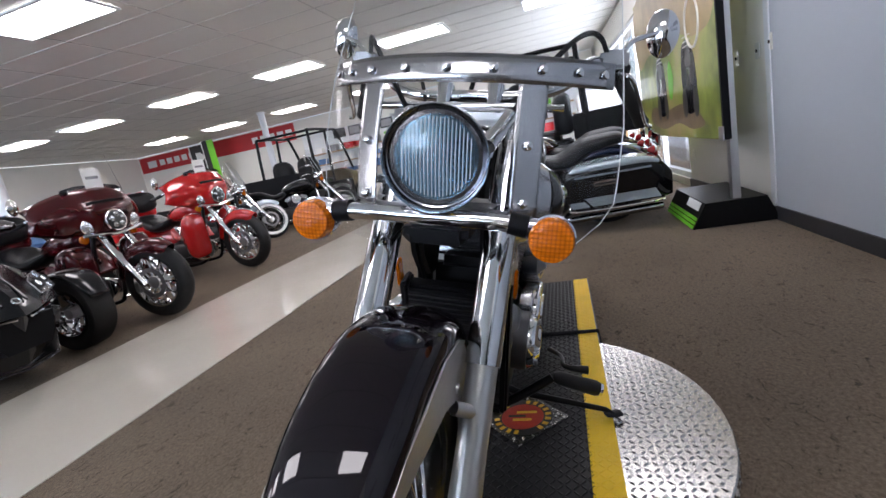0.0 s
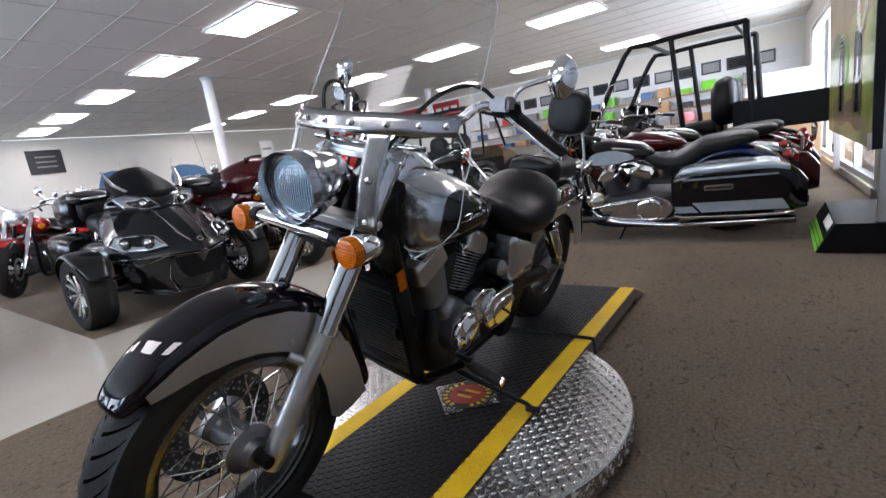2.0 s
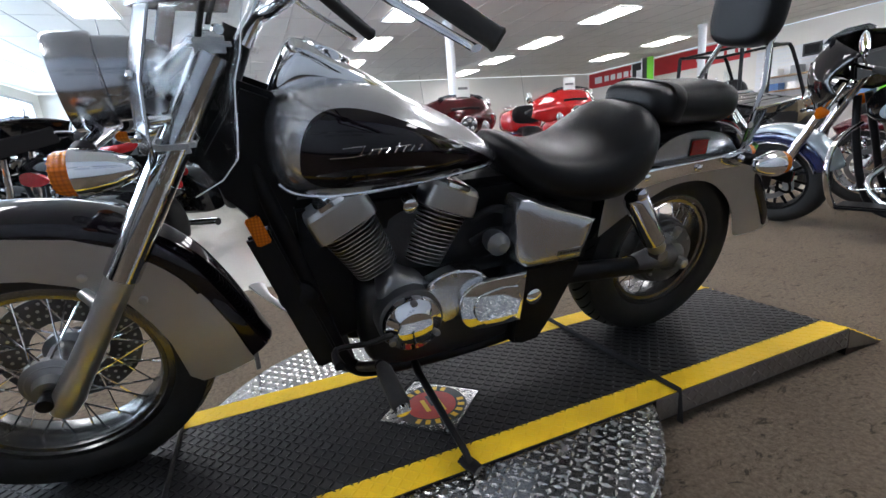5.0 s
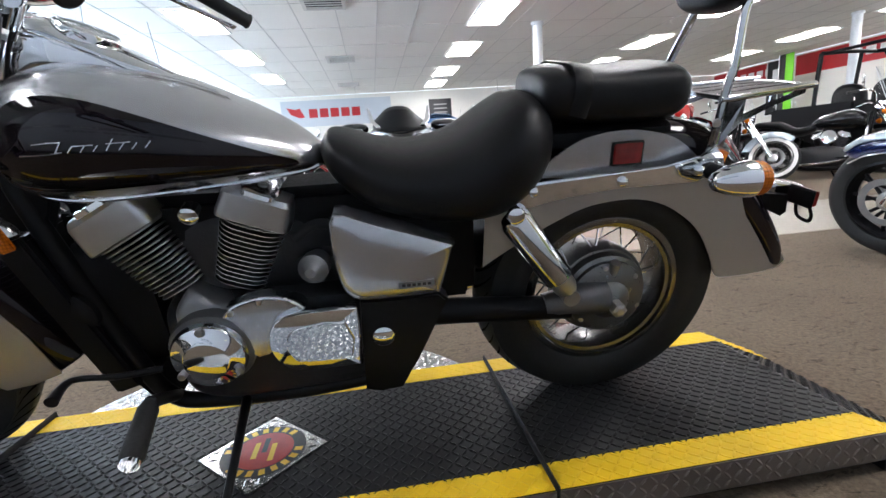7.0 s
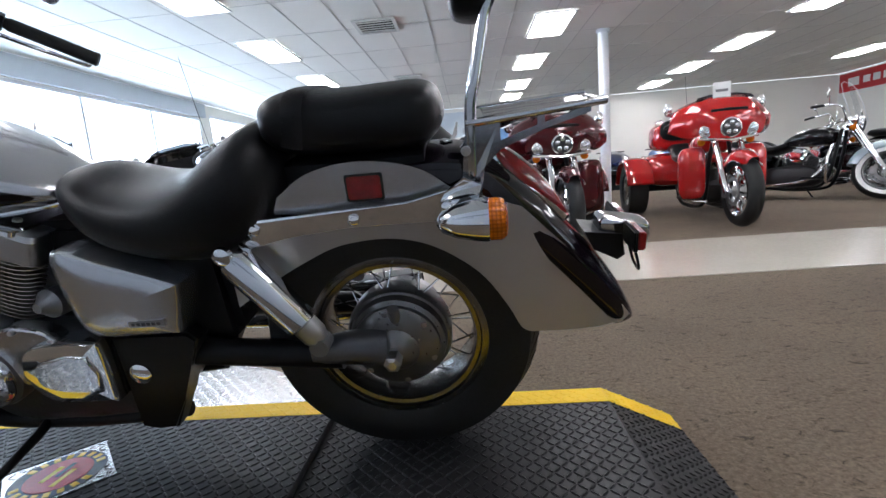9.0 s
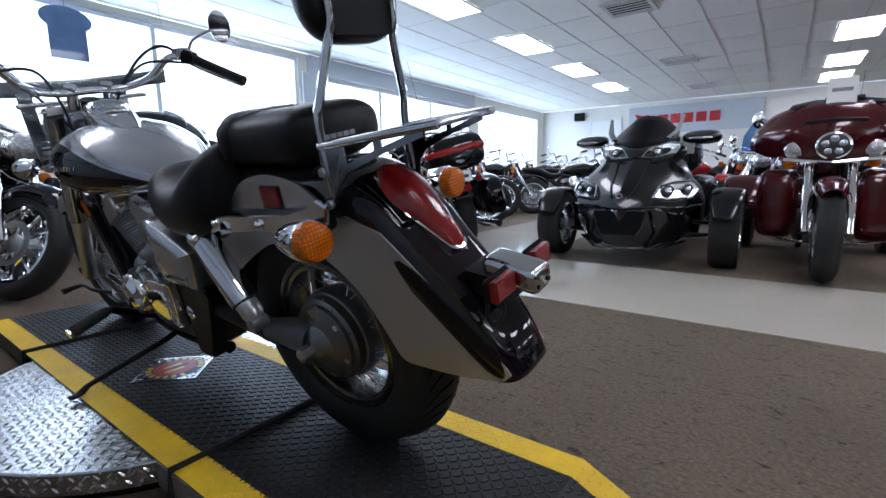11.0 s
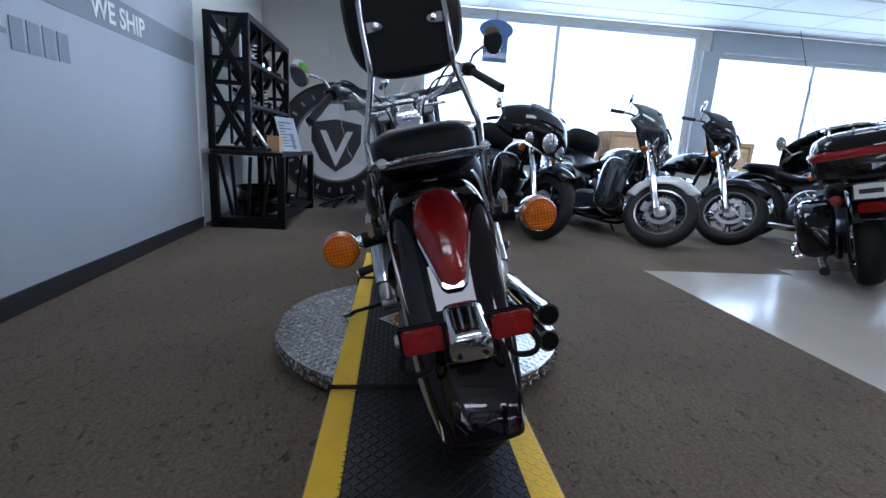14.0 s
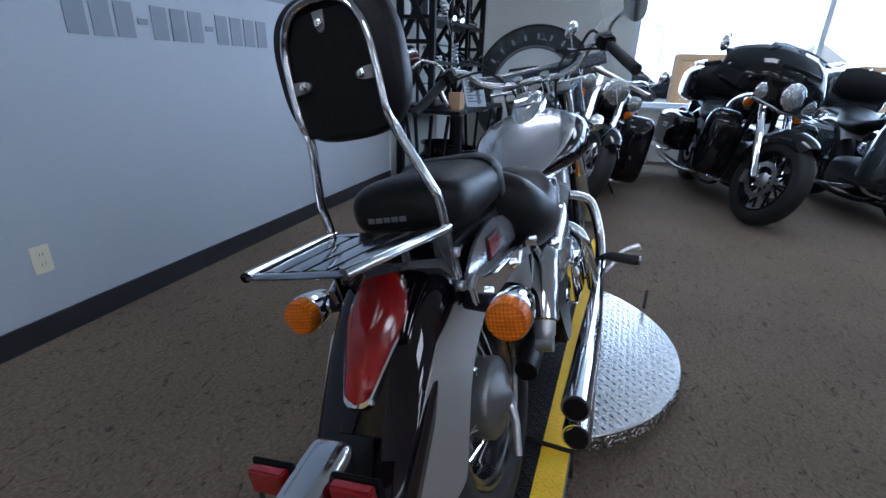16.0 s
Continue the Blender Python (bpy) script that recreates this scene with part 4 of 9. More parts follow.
# front mudguard: black crown, grey side skirts
def slice_x(bm, xs):
    """Cuts a plate into upright strips, so that it can be bent."""
    for x in xs:
        bmesh.ops.bisect_plane(bm, geom=bm.verts[:] + bm.edges[:] + bm.faces[:], plane_co=(float(x), 0, 0), plane_no=(1, 0, 0))


def polar(c, r, a):
    return (c[0] + r * math.cos(radians(a)), c[1] + r * math.sin(radians(a)))


GUARD = ((46.5, 0.343, 0.334, 0.030), (48.5, 0.352, 0.330, 0.048), (56, 0.362, 0.328, 0.061), (68, 0.376, 0.333, 0.070), (83, 0.391, 0.343, 0.073), (95, 0.398, 0.348, 0.075), (110, 0.402, 0.350, 0.075), (125, 0.405, 0.354, 0.073),
         (141, 0.404, 0.352, 0.070), (155, 0.400, 0.345, 0.067), (168, 0.408, 0.352, 0.063), (177, 0.424, 0.366, 0.058), (181, 0.436, 0.380, 0.054))
part("front_fender", arch([polar(GA, g[1], g[0]) for g in GUARD], [polar(GA, g[2], g[0] + max(0, g[0] - 165) * 0.3) for g in GUARD], [g[3] for g in GUARD]), M["black_purple"], bike, "gloss black front mudguard", solid=0.003)
for s in (1, -1):
    outer = [polar(GA, g[2] + 0.008, g[0] + max(0, g[0] - 165) * 0.3) for g in GUARD[2:]]
    inner = [polar(GA, r, a) for a, r in ((190, 0.33), (193, 0.276), (189, 0.248), (178, 0.237), (165, 0.236), (150, 0.24), (135, 0.252), (113, 0.262), (98, 0.270), (85, 0.280), (72, 0.292), (62, 0.302), (55, 0.318))]
    bm = plate(outer + inner, s * 0.0785, s * 0.0755)
    slice_x(bm, np.linspace(0.46, 1.0, 19))
    for v in bm.verts:
        v.co.y -= s * (0.014 * min(1, max(0, (0.72 - v.co.x) / 0.28)) + 0.016 * min(1, max(0, (v.co.x - 0.86) / 0.16)))
    part("fender_skirt", bm, M["grey_panel"], bike, "grey metallic mudguard skirt", angle=30)
    for a, r in ((138, 0.275), (115, 0.283)):
        q = polar(GA, r, a)
        part("fender_bolt", lathe([(0.009, 0.074), (0.008, 0.081), (0.003, 0.083)], 12, m=Matrix.Translation((q[0], 0, q[1])) @ (ACROSS if s > 0 else Matrix.Rotation(radians(90), 4, "X"))), M["chrome_dull"], bike)

# the front end turned a little to the left on its steering head
SAX = Vector((0.393, 0, -0.66)).normalized()
SP = Vector((0.36, 0, 0.965))
STEER = Matrix.Translation(SP) @ Matrix.Rotation(radians(-2), 4, SAX) @ Matrix.Translation(-SP)
for ob in list(bike.children):
    if not ob.name.startswith("rear_wheel"):
        ob.matrix_basis = STEER @ ob.matrix_basis

# headlight
hl = Vector((0.59, 0.012, 0.915))
hm = axis_m(hl, (1, 0.17, -0.06)) @ Matrix.Diagonal((0.93, 0.93, 1, 1))
head = part("headlight", lathe([(0.012, -0.15), (0.05, -0.135), (0.070, -0.105), (0.078, -0.06), (0.080, -0.022), (0.0865, -0.02), (0.089, -0.016), (0.0905, 0.044), (0.089, 0.047), (0.0875, 0.044), (0.086, 0.020), (0.080, 0.016), (0.079, 0.022), (0.072, 0.022), (0.072, 0.016)], 48, m=hm, caps=False), M["bucket"], bike, "round chrome headlight")
part("headlight_reflector", lathe([(0.0725, 0.017), (0.069, -0.008), (0.05, -0.05), (0.022, -0.07), (0.008, -0.072)], 40, m=hm), M["reflector"], head)
part("headlight_lens", lathe([(0.073, 0.018), (0.049, 0.0265), (0.024, 0.0305), (0.002, 0.032)], 40, m=hm), M["lens"], head, "fluted clear glass lens")
part("bulb_shield", lathe([(0.013, -0.05), (0.016, -0.02), (0.012, -0.008), (0.002, -0.004)], 20, m=hm), M["chrome"], head)
bm = bmesh.new()
for k in range(19):
    v = -0.0585 + 0.0065 * k
    hh = math.sqrt(0.067 ** 2 - v * v)
    pts = []
    for j in range(9):
        u = -hh + 2 * hh * j / 8
        rr = math.hypot(u, v)
        pts.append(hm @ Vector((v, u, 0.0315 - 0.0138 * (rr / 0.073) ** 2)))
    tube(pts, 0.0008, 5, bm)
part("lens_rib", bm, M["acrylic_edge"], head, "moulded upright lens flutes")

# signal bar and lenses
part("signal_bar", tube([(0.60, -0.19, 0.812), (0.605, -0.12, 0.818), (0.605, 0.12, 0.818), (0.60, 0.19, 0.812)], 0.0145, 16), M["chrome"], bike, "chrome lamp bar")
part("lower_shroud", box(0.47, 0.56, -0.06, 0.06, 0.755, 0.80, bevel=0.015), M["black_steel"], bike)


def signal(x, y, z, d, parent):
    m = axis_m((x, y, z), (d, 0, 0)) @ Matrix.Diagonal((0.89, 0.89, 0.95, 1))
    s = part("turn_signal", lathe([(0.006, -0.085), (0.02, -0.075), (0.032, -0.05), (0.039, -0.02), (0.042, 0.0), (0.042, 0.006), (0.038, 0.008)], 32, m=m), M["chrome"], parent, "chrome bullet turn signal")
    part("signal_lens", lathe([(0.0395, 0.007), (0.0395, 0.026), (0.036, 0.033), (0.02, 0.0375), (0.002, 0.038)], 32, m=m), M["amber"], s, "amber lens")
    bm = bmesh.new()
    for k in range(6):
        v = -0.025 + 0.01 * k
        hh = math.sqrt(0.0355 ** 2 - v * v)
        tube([m @ Vector((u, v, 0.0385 - 0.006 * (math.hypot(u, v) / 0.04) ** 2)) for u in (-hh, -hh / 2, 0, hh / 2, hh)], 0.0011, 5, bm)
    part("lens_rib", bm, M["amber"], s)
    return s


for s in (1, -1):
    signal(0.595, s * 0.203, 0.798, 1, bike)
    part("signal_sleeve", rod((0.602, s * 0.135, 0.818), (0.6, s * 0.165, 0.813), 0.0185, seg=20), M["black_plastic"], bike)
    signal(-1.052, s * 0.203, 0.647, -1, bike)
    part("signal_sleeve", rod((-1.01, s * 0.115, 0.652), (-1.022, s * 0.165, 0.65), 0.017, seg=20), M["black_plastic"], bike)
    part("signal_stalk", rod((-1.00, s * 0.09, 0.655), (-1.03, s * 0.185, 0.648), 0.012, seg=16), M["chrome"], bike)

# windshield: surface x(y, z)
def shield(y, z, off=0.0):
    rake = float(np.interp(z, (0.74, 0.84, 0.93, 1.06, 1.46), (0.552, 0.548, 0.538, 0.494, 0.27)))
    return Vector((rake - 1.9 * y * y + off, y, z))


def shield_patch(y0f, y1f, z0, z1, off=0.0, ny=18, nz=14):
    bm = bmesh.new()
    rows = []
    for j in range(nz + 1):
        z = z0 + (z1 - z0) * j / nz
        a, b = y0f(z), y1f(z)
        rows.append([shield(a + (b - a) * i / ny, z, off) for i in range(ny + 1)])
    rings(bm, rows, False, False)
    return bm


def half_w(z):
    if z < 0.95:
        return 0.315 - 0.09 * max(0, (0.84 - z) / 0.1) ** 2
    w = 0.318 - 0.10 * (z - 0.95)
    return w if z < 1.30 else w * math.sqrt(max(0.02, 1 - ((z - 1.30) / 0.155) ** 2.6))


ws = part("windshield", shield_patch(lambda z: -half_w(z), half_w, 1.05, 1.452, nz=24), M["screen"], bike, "clear acrylic windshield", solid=0.004)
ws.visible_shadow = False
for s in (1, -1):
    w = part("windshield_wing", shield_patch(lambda z: s * 0.13, lambda z: s * half_w(z), 0.745, 1.05), M["screen"], bike, "clear lower windshield wing", solid=0.004)
    w.visible_shadow = False
    part("shield_bracket", shield_patch(lambda z: s * 0.148 - 0.024, lambda z: s * 0.148 + 0.024, 0.805, 1.05, 0.006, 6, 10), M["bracket"], bike, "polished alloy windshield bracket", solid=0.003)
    part("shield_strut", tube([shield(s * 0.148, 0.86, -0.006), (0.455, s * 0.115, 0.86)], 0.009), M["chrome"], bike)
    part("shield_edge", tube([shield(s * half_w(z), z, 0) for z in np.linspace(0.75, 1.30, 16)], 0.0010, 6), M["acrylic_edge"], bike)
part("shield_band", shield_patch(lambda z: -0.288, lambda z: 0.288, 1.036, 1.085, 0.007, 20, 3), M["bracket"], bike, "polished alloy band with rivets", solid=0.003)
for y in (-0.268, -0.222, -0.16, -0.08, 0.0, 0.08, 0.16, 0.222, 0.268):
    p = shield(y, 1.061, 0.010)
    part("rivet", lathe([(0.0085, 0), (0.0075, 0.004), (0.004, 0.0065), (0.0005, 0.007)], 14, m=axis_m(p, (1, 3.6 * y, 0.4))), M["chrome"], bike)
for s in (1, -1):
    for z in (0.835, 0.933):
        p = shield(s * 0.148, z, 0.009)
        part("rivet", lathe([(0.0085, 0), (0.0075, 0.004), (0.004, 0.0065), (0.0005, 0.007)], 14, m=axis_m(p, (1, 0.5 * s, 0.2))), M["chrome"], bike)
part("shield_edge", tube([shield(half_w(z) * k, z, 0) for k, z in [(1, z) for z in np.linspace(1.30, 1.45, 10)] + [(-1, z) for z in np.linspace(1.45, 1.30, 10)]], 0.0010, 6), M["acrylic_edge"], bike)
part("cross_rail", tube([(0.36, -0.2, 1.0), (0.39, 0, 1.0), (0.36, 0.2, 1.0)], 0.008, 10), M["chrome"], bike)

# handlebar, grips, levers, mirrors
bar = [(0.14, -0.30, 1.095), (0.19, -0.25, 1.105), (0.245, -0.19, 1.05), (0.285, -0.11, 1.025), (0.29, 0, 1.025), (0.285, 0.11, 1.025), (0.245, 0.19, 1.05), (0.19, 0.25, 1.105), (0.14, 0.30, 1.095)]
part("handlebar", tube(bar, 0.0128, 14, smooth=6), M["chrome"], bike, "chrome handlebar")
for s in (1, -1):
    part("riser", tube([(0.33, s * 0.055, 0.975), (0.30, s * 0.055, 1.02), (0.285, s * 0.055, 1.045)], [0.018, 0.017, 0.019], 16), M["chrome"], bike)
    g0, g1 = Vector((0.12, s * 0.312, 1.085)), Vector((-0.025, s * 0.395, 0.985))
    part("grip", tube([g0, g0 + (g1 - g0) * 0.05, g1 - (g1 - g0) * 0.04, g1, g1 + (g1 - g0) * 0.02], [0.013, 0.017, 0.0175, 0.0195, 0.015], 16), M["rubber"], bike, "black rubber grip")
    part("switch_housing", box(-0.028, 0.028, -0.022, 0.022, -0.024, 0.024, bevel=0.008, m=axis_m(g0 - (g1 - g0) * 0.12, g1 - g0)), M["black_plastic"], bike)
    lv = part("lever", tube([g0 + Vector((0.045, 0, 0.0)), g0 + Vector((0.055, s * 0.03, -0.02)), g1 + Vector((0.06, s * 0.0, -0.0)), g1 + Vector((0.045, s * 0.02, -0.01))], [0.009, 0.008, 0.007, 0.009], 10, smooth=5, flat=(1, 0.6)), M["chrome"], bike)
    part("master_cylinder", box(-0.026, 0.026, -0.03, 0.03, -0.016, 0.022, bevel=0.007, m=Matrix.Translation((0.165, s * 0.295, 1.11))), M["cast"], bike)
    mc = Vector((0.055, s * 0.405, 1.185))
    part("mirror_stem", tube([(0.145, s * 0.305, 1.10), (0.13, s * 0.325, 1.15), (0.09, s * 0.37, 1.175), mc + Vector((0.02, 0, 0))], 0.006, 10, smooth=5), M["chrome"], bike)
    mm = axis_m(mc, (-1, s * -0.3, -0.12)) @ Matrix.Rotation(radians(0), 4, "Z") @ Matrix.Diagonal((0.82, 1.2, 1, 1))
    mi = part("mirror", lathe([(0.003, -0.032), (0.022, -0.028), (0.04, -0.014), (0.046, 0.0), (0.046, 0.004), (0.043, 0.004)], 32, m=mm), M["chrome"], bike, "oval chrome mirror")
    part("mirror_glass", lathe([(0.0425, 0.0042), (0.0425, 0.0052)], 32, m=mm), M["mirror"], mi)
    part("cable", tube([(0.13, s * 0.30, 1.07), (0.22, s * 0.26, 1.15), (0.33, s * 0.20, 1.12), (0.40, s * 0.10, 0.98), (0.40, s * 0.04, 0.86)], 0.0055, 8, smooth=6), M["strap"], bike)
    part("cable", tube([(0.15, s * 0.29, 1.08), (0.20, s * 0.16, 1.09), (0.32, s * 0.09, 1.0), (0.38, s * 0.07, 0.88)], 0.0045, 8, smooth=6), M["strap"], bike)

# tank
TANK = [(0.322, 0.05, 0.755, 0.81), (0.314, 0.12, 0.712, 0.858), (0.286, 0.175, 0.682, 0.895), (0.225, 0.207, 0.668, 0.914), (0.15, 0.215, 0.668, 0.912), (0.05, 0.203, 0.672, 0.884), (-0.04, 0.173, 0.677, 0.843), (-0.13, 0.125, 0.684, 0.795), (-0.187, 0.085, 0.688, 0.755), (-0.218, 0.045, 0.694, 0.722)]
part("fuel_tank", body(TANK, 2.25, 48, 6), M["silver"], bike, "silver metallic teardrop fuel tank", angle=60)


TLINE = smooth_line([Vector(t[1:]) for t in TANK], 6)[::-1]
TXS = [v.x for v in smooth_line([Vector((t[0], 0, 0)) for t in TANK], 6)][::-1]
TCOL = [[v[i] for v in TLINE] for i in range(3)]


def tank_side(x, z, lift=0.002):
    hw, z0, z1 = (float(np.interp(x, TXS, c)) for c in TCOL)
    u = min(0.999, abs((z - (z0 + z1) / 2) / ((z1 - z0) / 2)))
    return (hw + lift) * (1 - u ** 2.25) ** (1 / 2.25)


def on_tank(pts, s, lift, bm=None, rows=9):
    bm = bm or bmesh.new()
    cx, cz = sum(p[0] for p in pts) / len(pts), sum(p[1] for p in pts) / len(pts)
    loop = []
    for j in range(rows + 1):
        f = j / rows
        loop.append([(cx + (x - cx) * f, s * tank_side(cx + (x - cx) * f, cz + (z - cz) * f, lift), cz + (z - cz) * f) for x, z in pts])
    vv = rings(bm, loop[1:], True, False)
    c = bm.verts.new((cx, s * tank_side(cx, cz, lift), cz))
    for i in range(len(pts)):
        bm.faces.new((c, vv[0][i], vv[0][(i + 1) % len(pts)]))
    return bm


panel = [(0.266, 0.775), (0.257, 0.82), (0.232, 0.855), (0.189, 0.869), (0.129, 0.862), (0.051, 0.835), (-0.05, 0.788), (-0.155, 0.735), (-0.176, 0.722), (-0.168, 0.715), (-0.105, 0.713), (0.042, 0.716), (0.162, 0.716), (0.228, 0.723), (0.262, 0.747)]
panel = [(v.x, v.z) for v in smooth_line([(x, 0, z) for x, z in panel], 5, True)]
for s in (1, -1):
    part("tank_panel", on_tank(panel, s, 0.003), M["black_purple"], bike, "gloss black tank panel", angle=60)
    # slanting silver strokes over a long tail
    emb = empty("tank_emblem", "", "")
    emb.parent = bike
    for k in ("label", "category"):
        if k in emb:
            del emb[k]

    def stroke(pts, r=0.0016):
        part("emblem_stroke", tube([(x, s * tank_side(x, z, 0.0035), z) for x, z in pts], r, 6, smooth=4), M["chrome"], emb)

    stroke([(0.214, 0.785), (0.175, 0.7855), (0.150, 0.788)], 0.0013)
    stroke([(0.190, 0.8015), (0.165, 0.803), (0.150, 0.8025)], 0.0013)
    for k, h in enumerate((0.017, 0.009, 0.010, 0.009, 0.017, 0.010, 0.009, 0.010)):
        x, zb = 0.160 - 0.0175 * k, 0.787 - 0.0004 * k
        stroke([(x, zb), (x - 0.004 - h * 0.5, zb + h)], 0.0015)
    for a, b in ((0.135, 0.105), (0.088, 0.055)):
        stroke([(a, 0.796), (b, 0.7955)], 0.0011)
    part("tank_seam", tube([(x, s * (tank_side(x, z, 0.0) + 0.001), z) for x, z in ((0.305, 0.712), (0.275, 0.691), (0.21, 0.68), (0.1, 0.683), (-0.06, 0.69), (-0.17, 0.695), (-0.208, 0.703))], 0.006, 8, smooth=5), M["dark_chrome"], bike)
part("tank_console", body([(0.308, 0.03, 0.855, 0.872), (0.282, 0.056, 0.86, 0.93), (0.246, 0.064, 0.87, 0.982), (0.218, 0.066, 0.875, 0.983), (0.17, 0.064, 0.875, 0.958), (0.11, 0.054, 0.865, 0.925), (0.04, 0.024, 0.855, 0.884)], 3.2, 28), M["chrome"], bike, "chrome tank console")
gm = axis_m((0.172, 0, 0.953), (-0.5, 0, 1))
sp = part("speedometer", lathe([(0.052, -0.02), (0.053, 0.008), (0.049, 0.014), (0.046, 0.012)], 40, m=gm), M["chrome"], bike, "round speedometer with chrome bezel")
part("dial", lathe([(0.045, 0.010), (0.045, 0.0112)], 36, m=gm), M["sign_blk"], sp)
part("dial_glass", lathe([(0.0455, 0.0125), (0.03, 0.0145), (0.001, 0.015)], 36, m=gm), M["screen"], sp)

# seats
part("rider_seat", body([(-0.215, 0.05, 0.71, 0.742), (-0.232, 0.10, 0.675, 0.762), (-0.27, 0.135, 0.635, 0.757), (-0.32, 0.16, 0.605, 0.738), (-0.38, 0.175, 0.585, 0.726), (-0.44, 0.185, 0.572, 0.729), (-0.50, 0.19, 0.566, 0.748), (-0.56, 0.188, 0.568, 0.788), (-0.61, 0.176, 0.585, 0.817), (-0.645, 0.155, 0.615, 0.818), (-0.675, 0.12, 0.66, 0.795), (-0.692, 0.06, 0.70, 0.755)], 2.5, 36, 6), M["leather"], bike, "black leather bucket seat", angle=70)
part("pillion_seat", body([(-0.652, 0.055, 0.80, 0.838), (-0.660, 0.095, 0.775, 0.856), (-0.69, 0.115, 0.758, 0.867), (-0.73, 0.12, 0.75, 0.868), (-0.80, 0.122, 0.746, 0.864), (-0.87, 0.122, 0.744, 0.866), (-0.94, 0.118, 0.75, 0.866), (-0.972, 0.098, 0.768, 0.852), (-0.985, 0.055, 0.79, 0.824)], 2.9, 36, 6), M["leather"], bike, "black leather passenger pad", angle=70)
part("seat_strap", tube([(-0.722, 0.119, 0.775), (-0.73, 0.1215, 0.81), (-0.733, 0.117, 0.84), (-0.735, 0.085, 0.866), (-0.735, 0, 0.8695), (-0.735, -0.085, 0.866), (-0.733, -0.117, 0.84), (-0.73, -0.1215, 0.81), (-0.722, -0.119, 0.775)], 0.014, 8, smooth=4, flat=(0.2, 1.35)), M["leather"], bike)
part("seat_pan", body([(-0.58, 0.08, 0.69, 0.75), (-0.75, 0.09, 0.70, 0.748), (-0.95, 0.085, 0.70, 0.75)], 4, 20), M["black_plastic"], bike)
bm = bmesh.new()
for k in range(5):
    box(-0.9872, -0.982, 0.064 - k * 0.0165, 0.064 - k * 0.0165 - 0.013, 0.795, 0.804, bm)
part("seat_emblem", bm, M["cast"], bike, "small silver emblem shapes", smooth=False)

# backrest and rack
pad = body([(-1.012, 0.06, 0.975, 1.12), (-1.02, 0.094, 0.958, 1.15), (-1.045, 0.107, 0.95, 1.164), (-1.066, 0.108, 0.95, 1.165), (-1.079, 0.100, 0.956, 1.157)], 3.0, 40, 4)
part("backrest", pad, M["leather"], bike, "black leather backrest pad", angle=60)
ring = [(-1.082, 0.076, 0.985), (-1.084, 0.076, 1.04), (-1.084, 0.070, 1.10), (-1.084, 0.045, 1.137), (-1.084, 0, 1.147), (-1.084, -0.045, 1.137), (-1.084, -0.070, 1.10), (-1.084, -0.076, 1.04), (-1.082, -0.076, 0.985)]
stay = [(-1.036, 0.112, 0.70), (-1.038, 0.1125, 0.80), (-1.044, 0.1125, 0.842), (-1.050, 0.108, 0.862), (-1.071, 0.079, 0.955)]
part("backrest_frame", tube(stay + ring + [(x, -y, z) for x, y, z in stay[::-1]], 0.0082, 10, smooth=5, flat=(0.8, 1.2)), M["dark_chrome"], bike, "chrome sissy bar")
part("backrest_plate", plate([(0.070, 0.962), (0.070, 1.04), (0.064, 1.10), (0.04, 1.132), (-0.04, 1.132), (-0.064, 1.10), (-0.070, 1.04), (-0.070, 0.962)], 1.0795, 1.0825), M["black_plastic"], bike, m=Matrix.Rotation(radians(90), 4, "Z"), smooth=False)
for y, z in ((0, 1.115), (0.052, 1.038), (-0.052, 1.038)):
    tab = [(-0.017, 0.009), (-0.002, 0.0085), (0.009, 0.005), (0.012, 0), (0.009, -0.005), (-0.002, -0.0085), (-0.017, -0.009)]
    a = math.atan2(0, -y) if y else radians(-90)
    tm = Matrix.Translation((-1.0835, y, z)) @ Matrix(((0, 0, -1, 0), (math.cos(a), -math.sin(a), 0, 0), (math.sin(a), math.cos(a), 0, 0), (0, 0, 0, 1)))
    bm = bmesh.new()
    rings(bm, [[(u, v, w) for u, v in tab] for w in (-0.001, 0.0045)])
    clip = part("backrest_clip", bm, M["cast"], bike, m=tm, bevel=0.001)
    part("backrest_bolt", lathe([(0.0065, 0.0045), (0.0062, 0.008), (0.004, 0.0095), (0.001, 0.0095)], 12), M["chrome"], clip)
for s in (1, -1):
    bm = plate([(-1.012, 0.66), (-1.05, 0.66), (-1.058, 0.715), (-1.088, 0.742), (-1.088, 0.793), (-1.03, 0.79)], s * 0.113, s * 0.117)
    plate([(-1.088, 0.742), (-1.16, 0.768), (-1.245, 0.790), (-1.245, 0.800), (-1.225, 0.797), (-1.165, 0.780), (-1.152, 0.777), (-1.088, 0.757)], s * 0.113, s * 0.117, bm)
    plate([(-1.152, 0.777), (-1.165, 0.780), (-1.165, 0.797), (-1.152, 0.796)], s * 0.113, s * 0.117, bm)
    for v in bm.verts:
        v.co.y -= s * 0.15 * max(0, -1.06 - v.co.x)
    part("rack_side", bm, M["rack_alloy"], bike, "pierced chrome rack side plate", smooth=False)
    part("rack_rail", tube([(-1.03, s * 0.112, 0.79), (-1.06, s * 0.1125, 0.792), (-1.24, s * 0.086, 0.804), (-1.272, s * 0.079, 0.806)], 0.0085, 10, flat=(1, 0.9)), M["dark_chrome"], bike, "chrome rack rail")
    for x, z in ((-1.027, 0.685), (-1.027, 0.745)):
        part("rack_bolt", lathe([(0.009, 0), (0.008, 0.005), (0.001, 0.006)], 12, m=axis_m((x, s * 0.117, z), (0, s, 0))), M["chrome_dull"], bike)
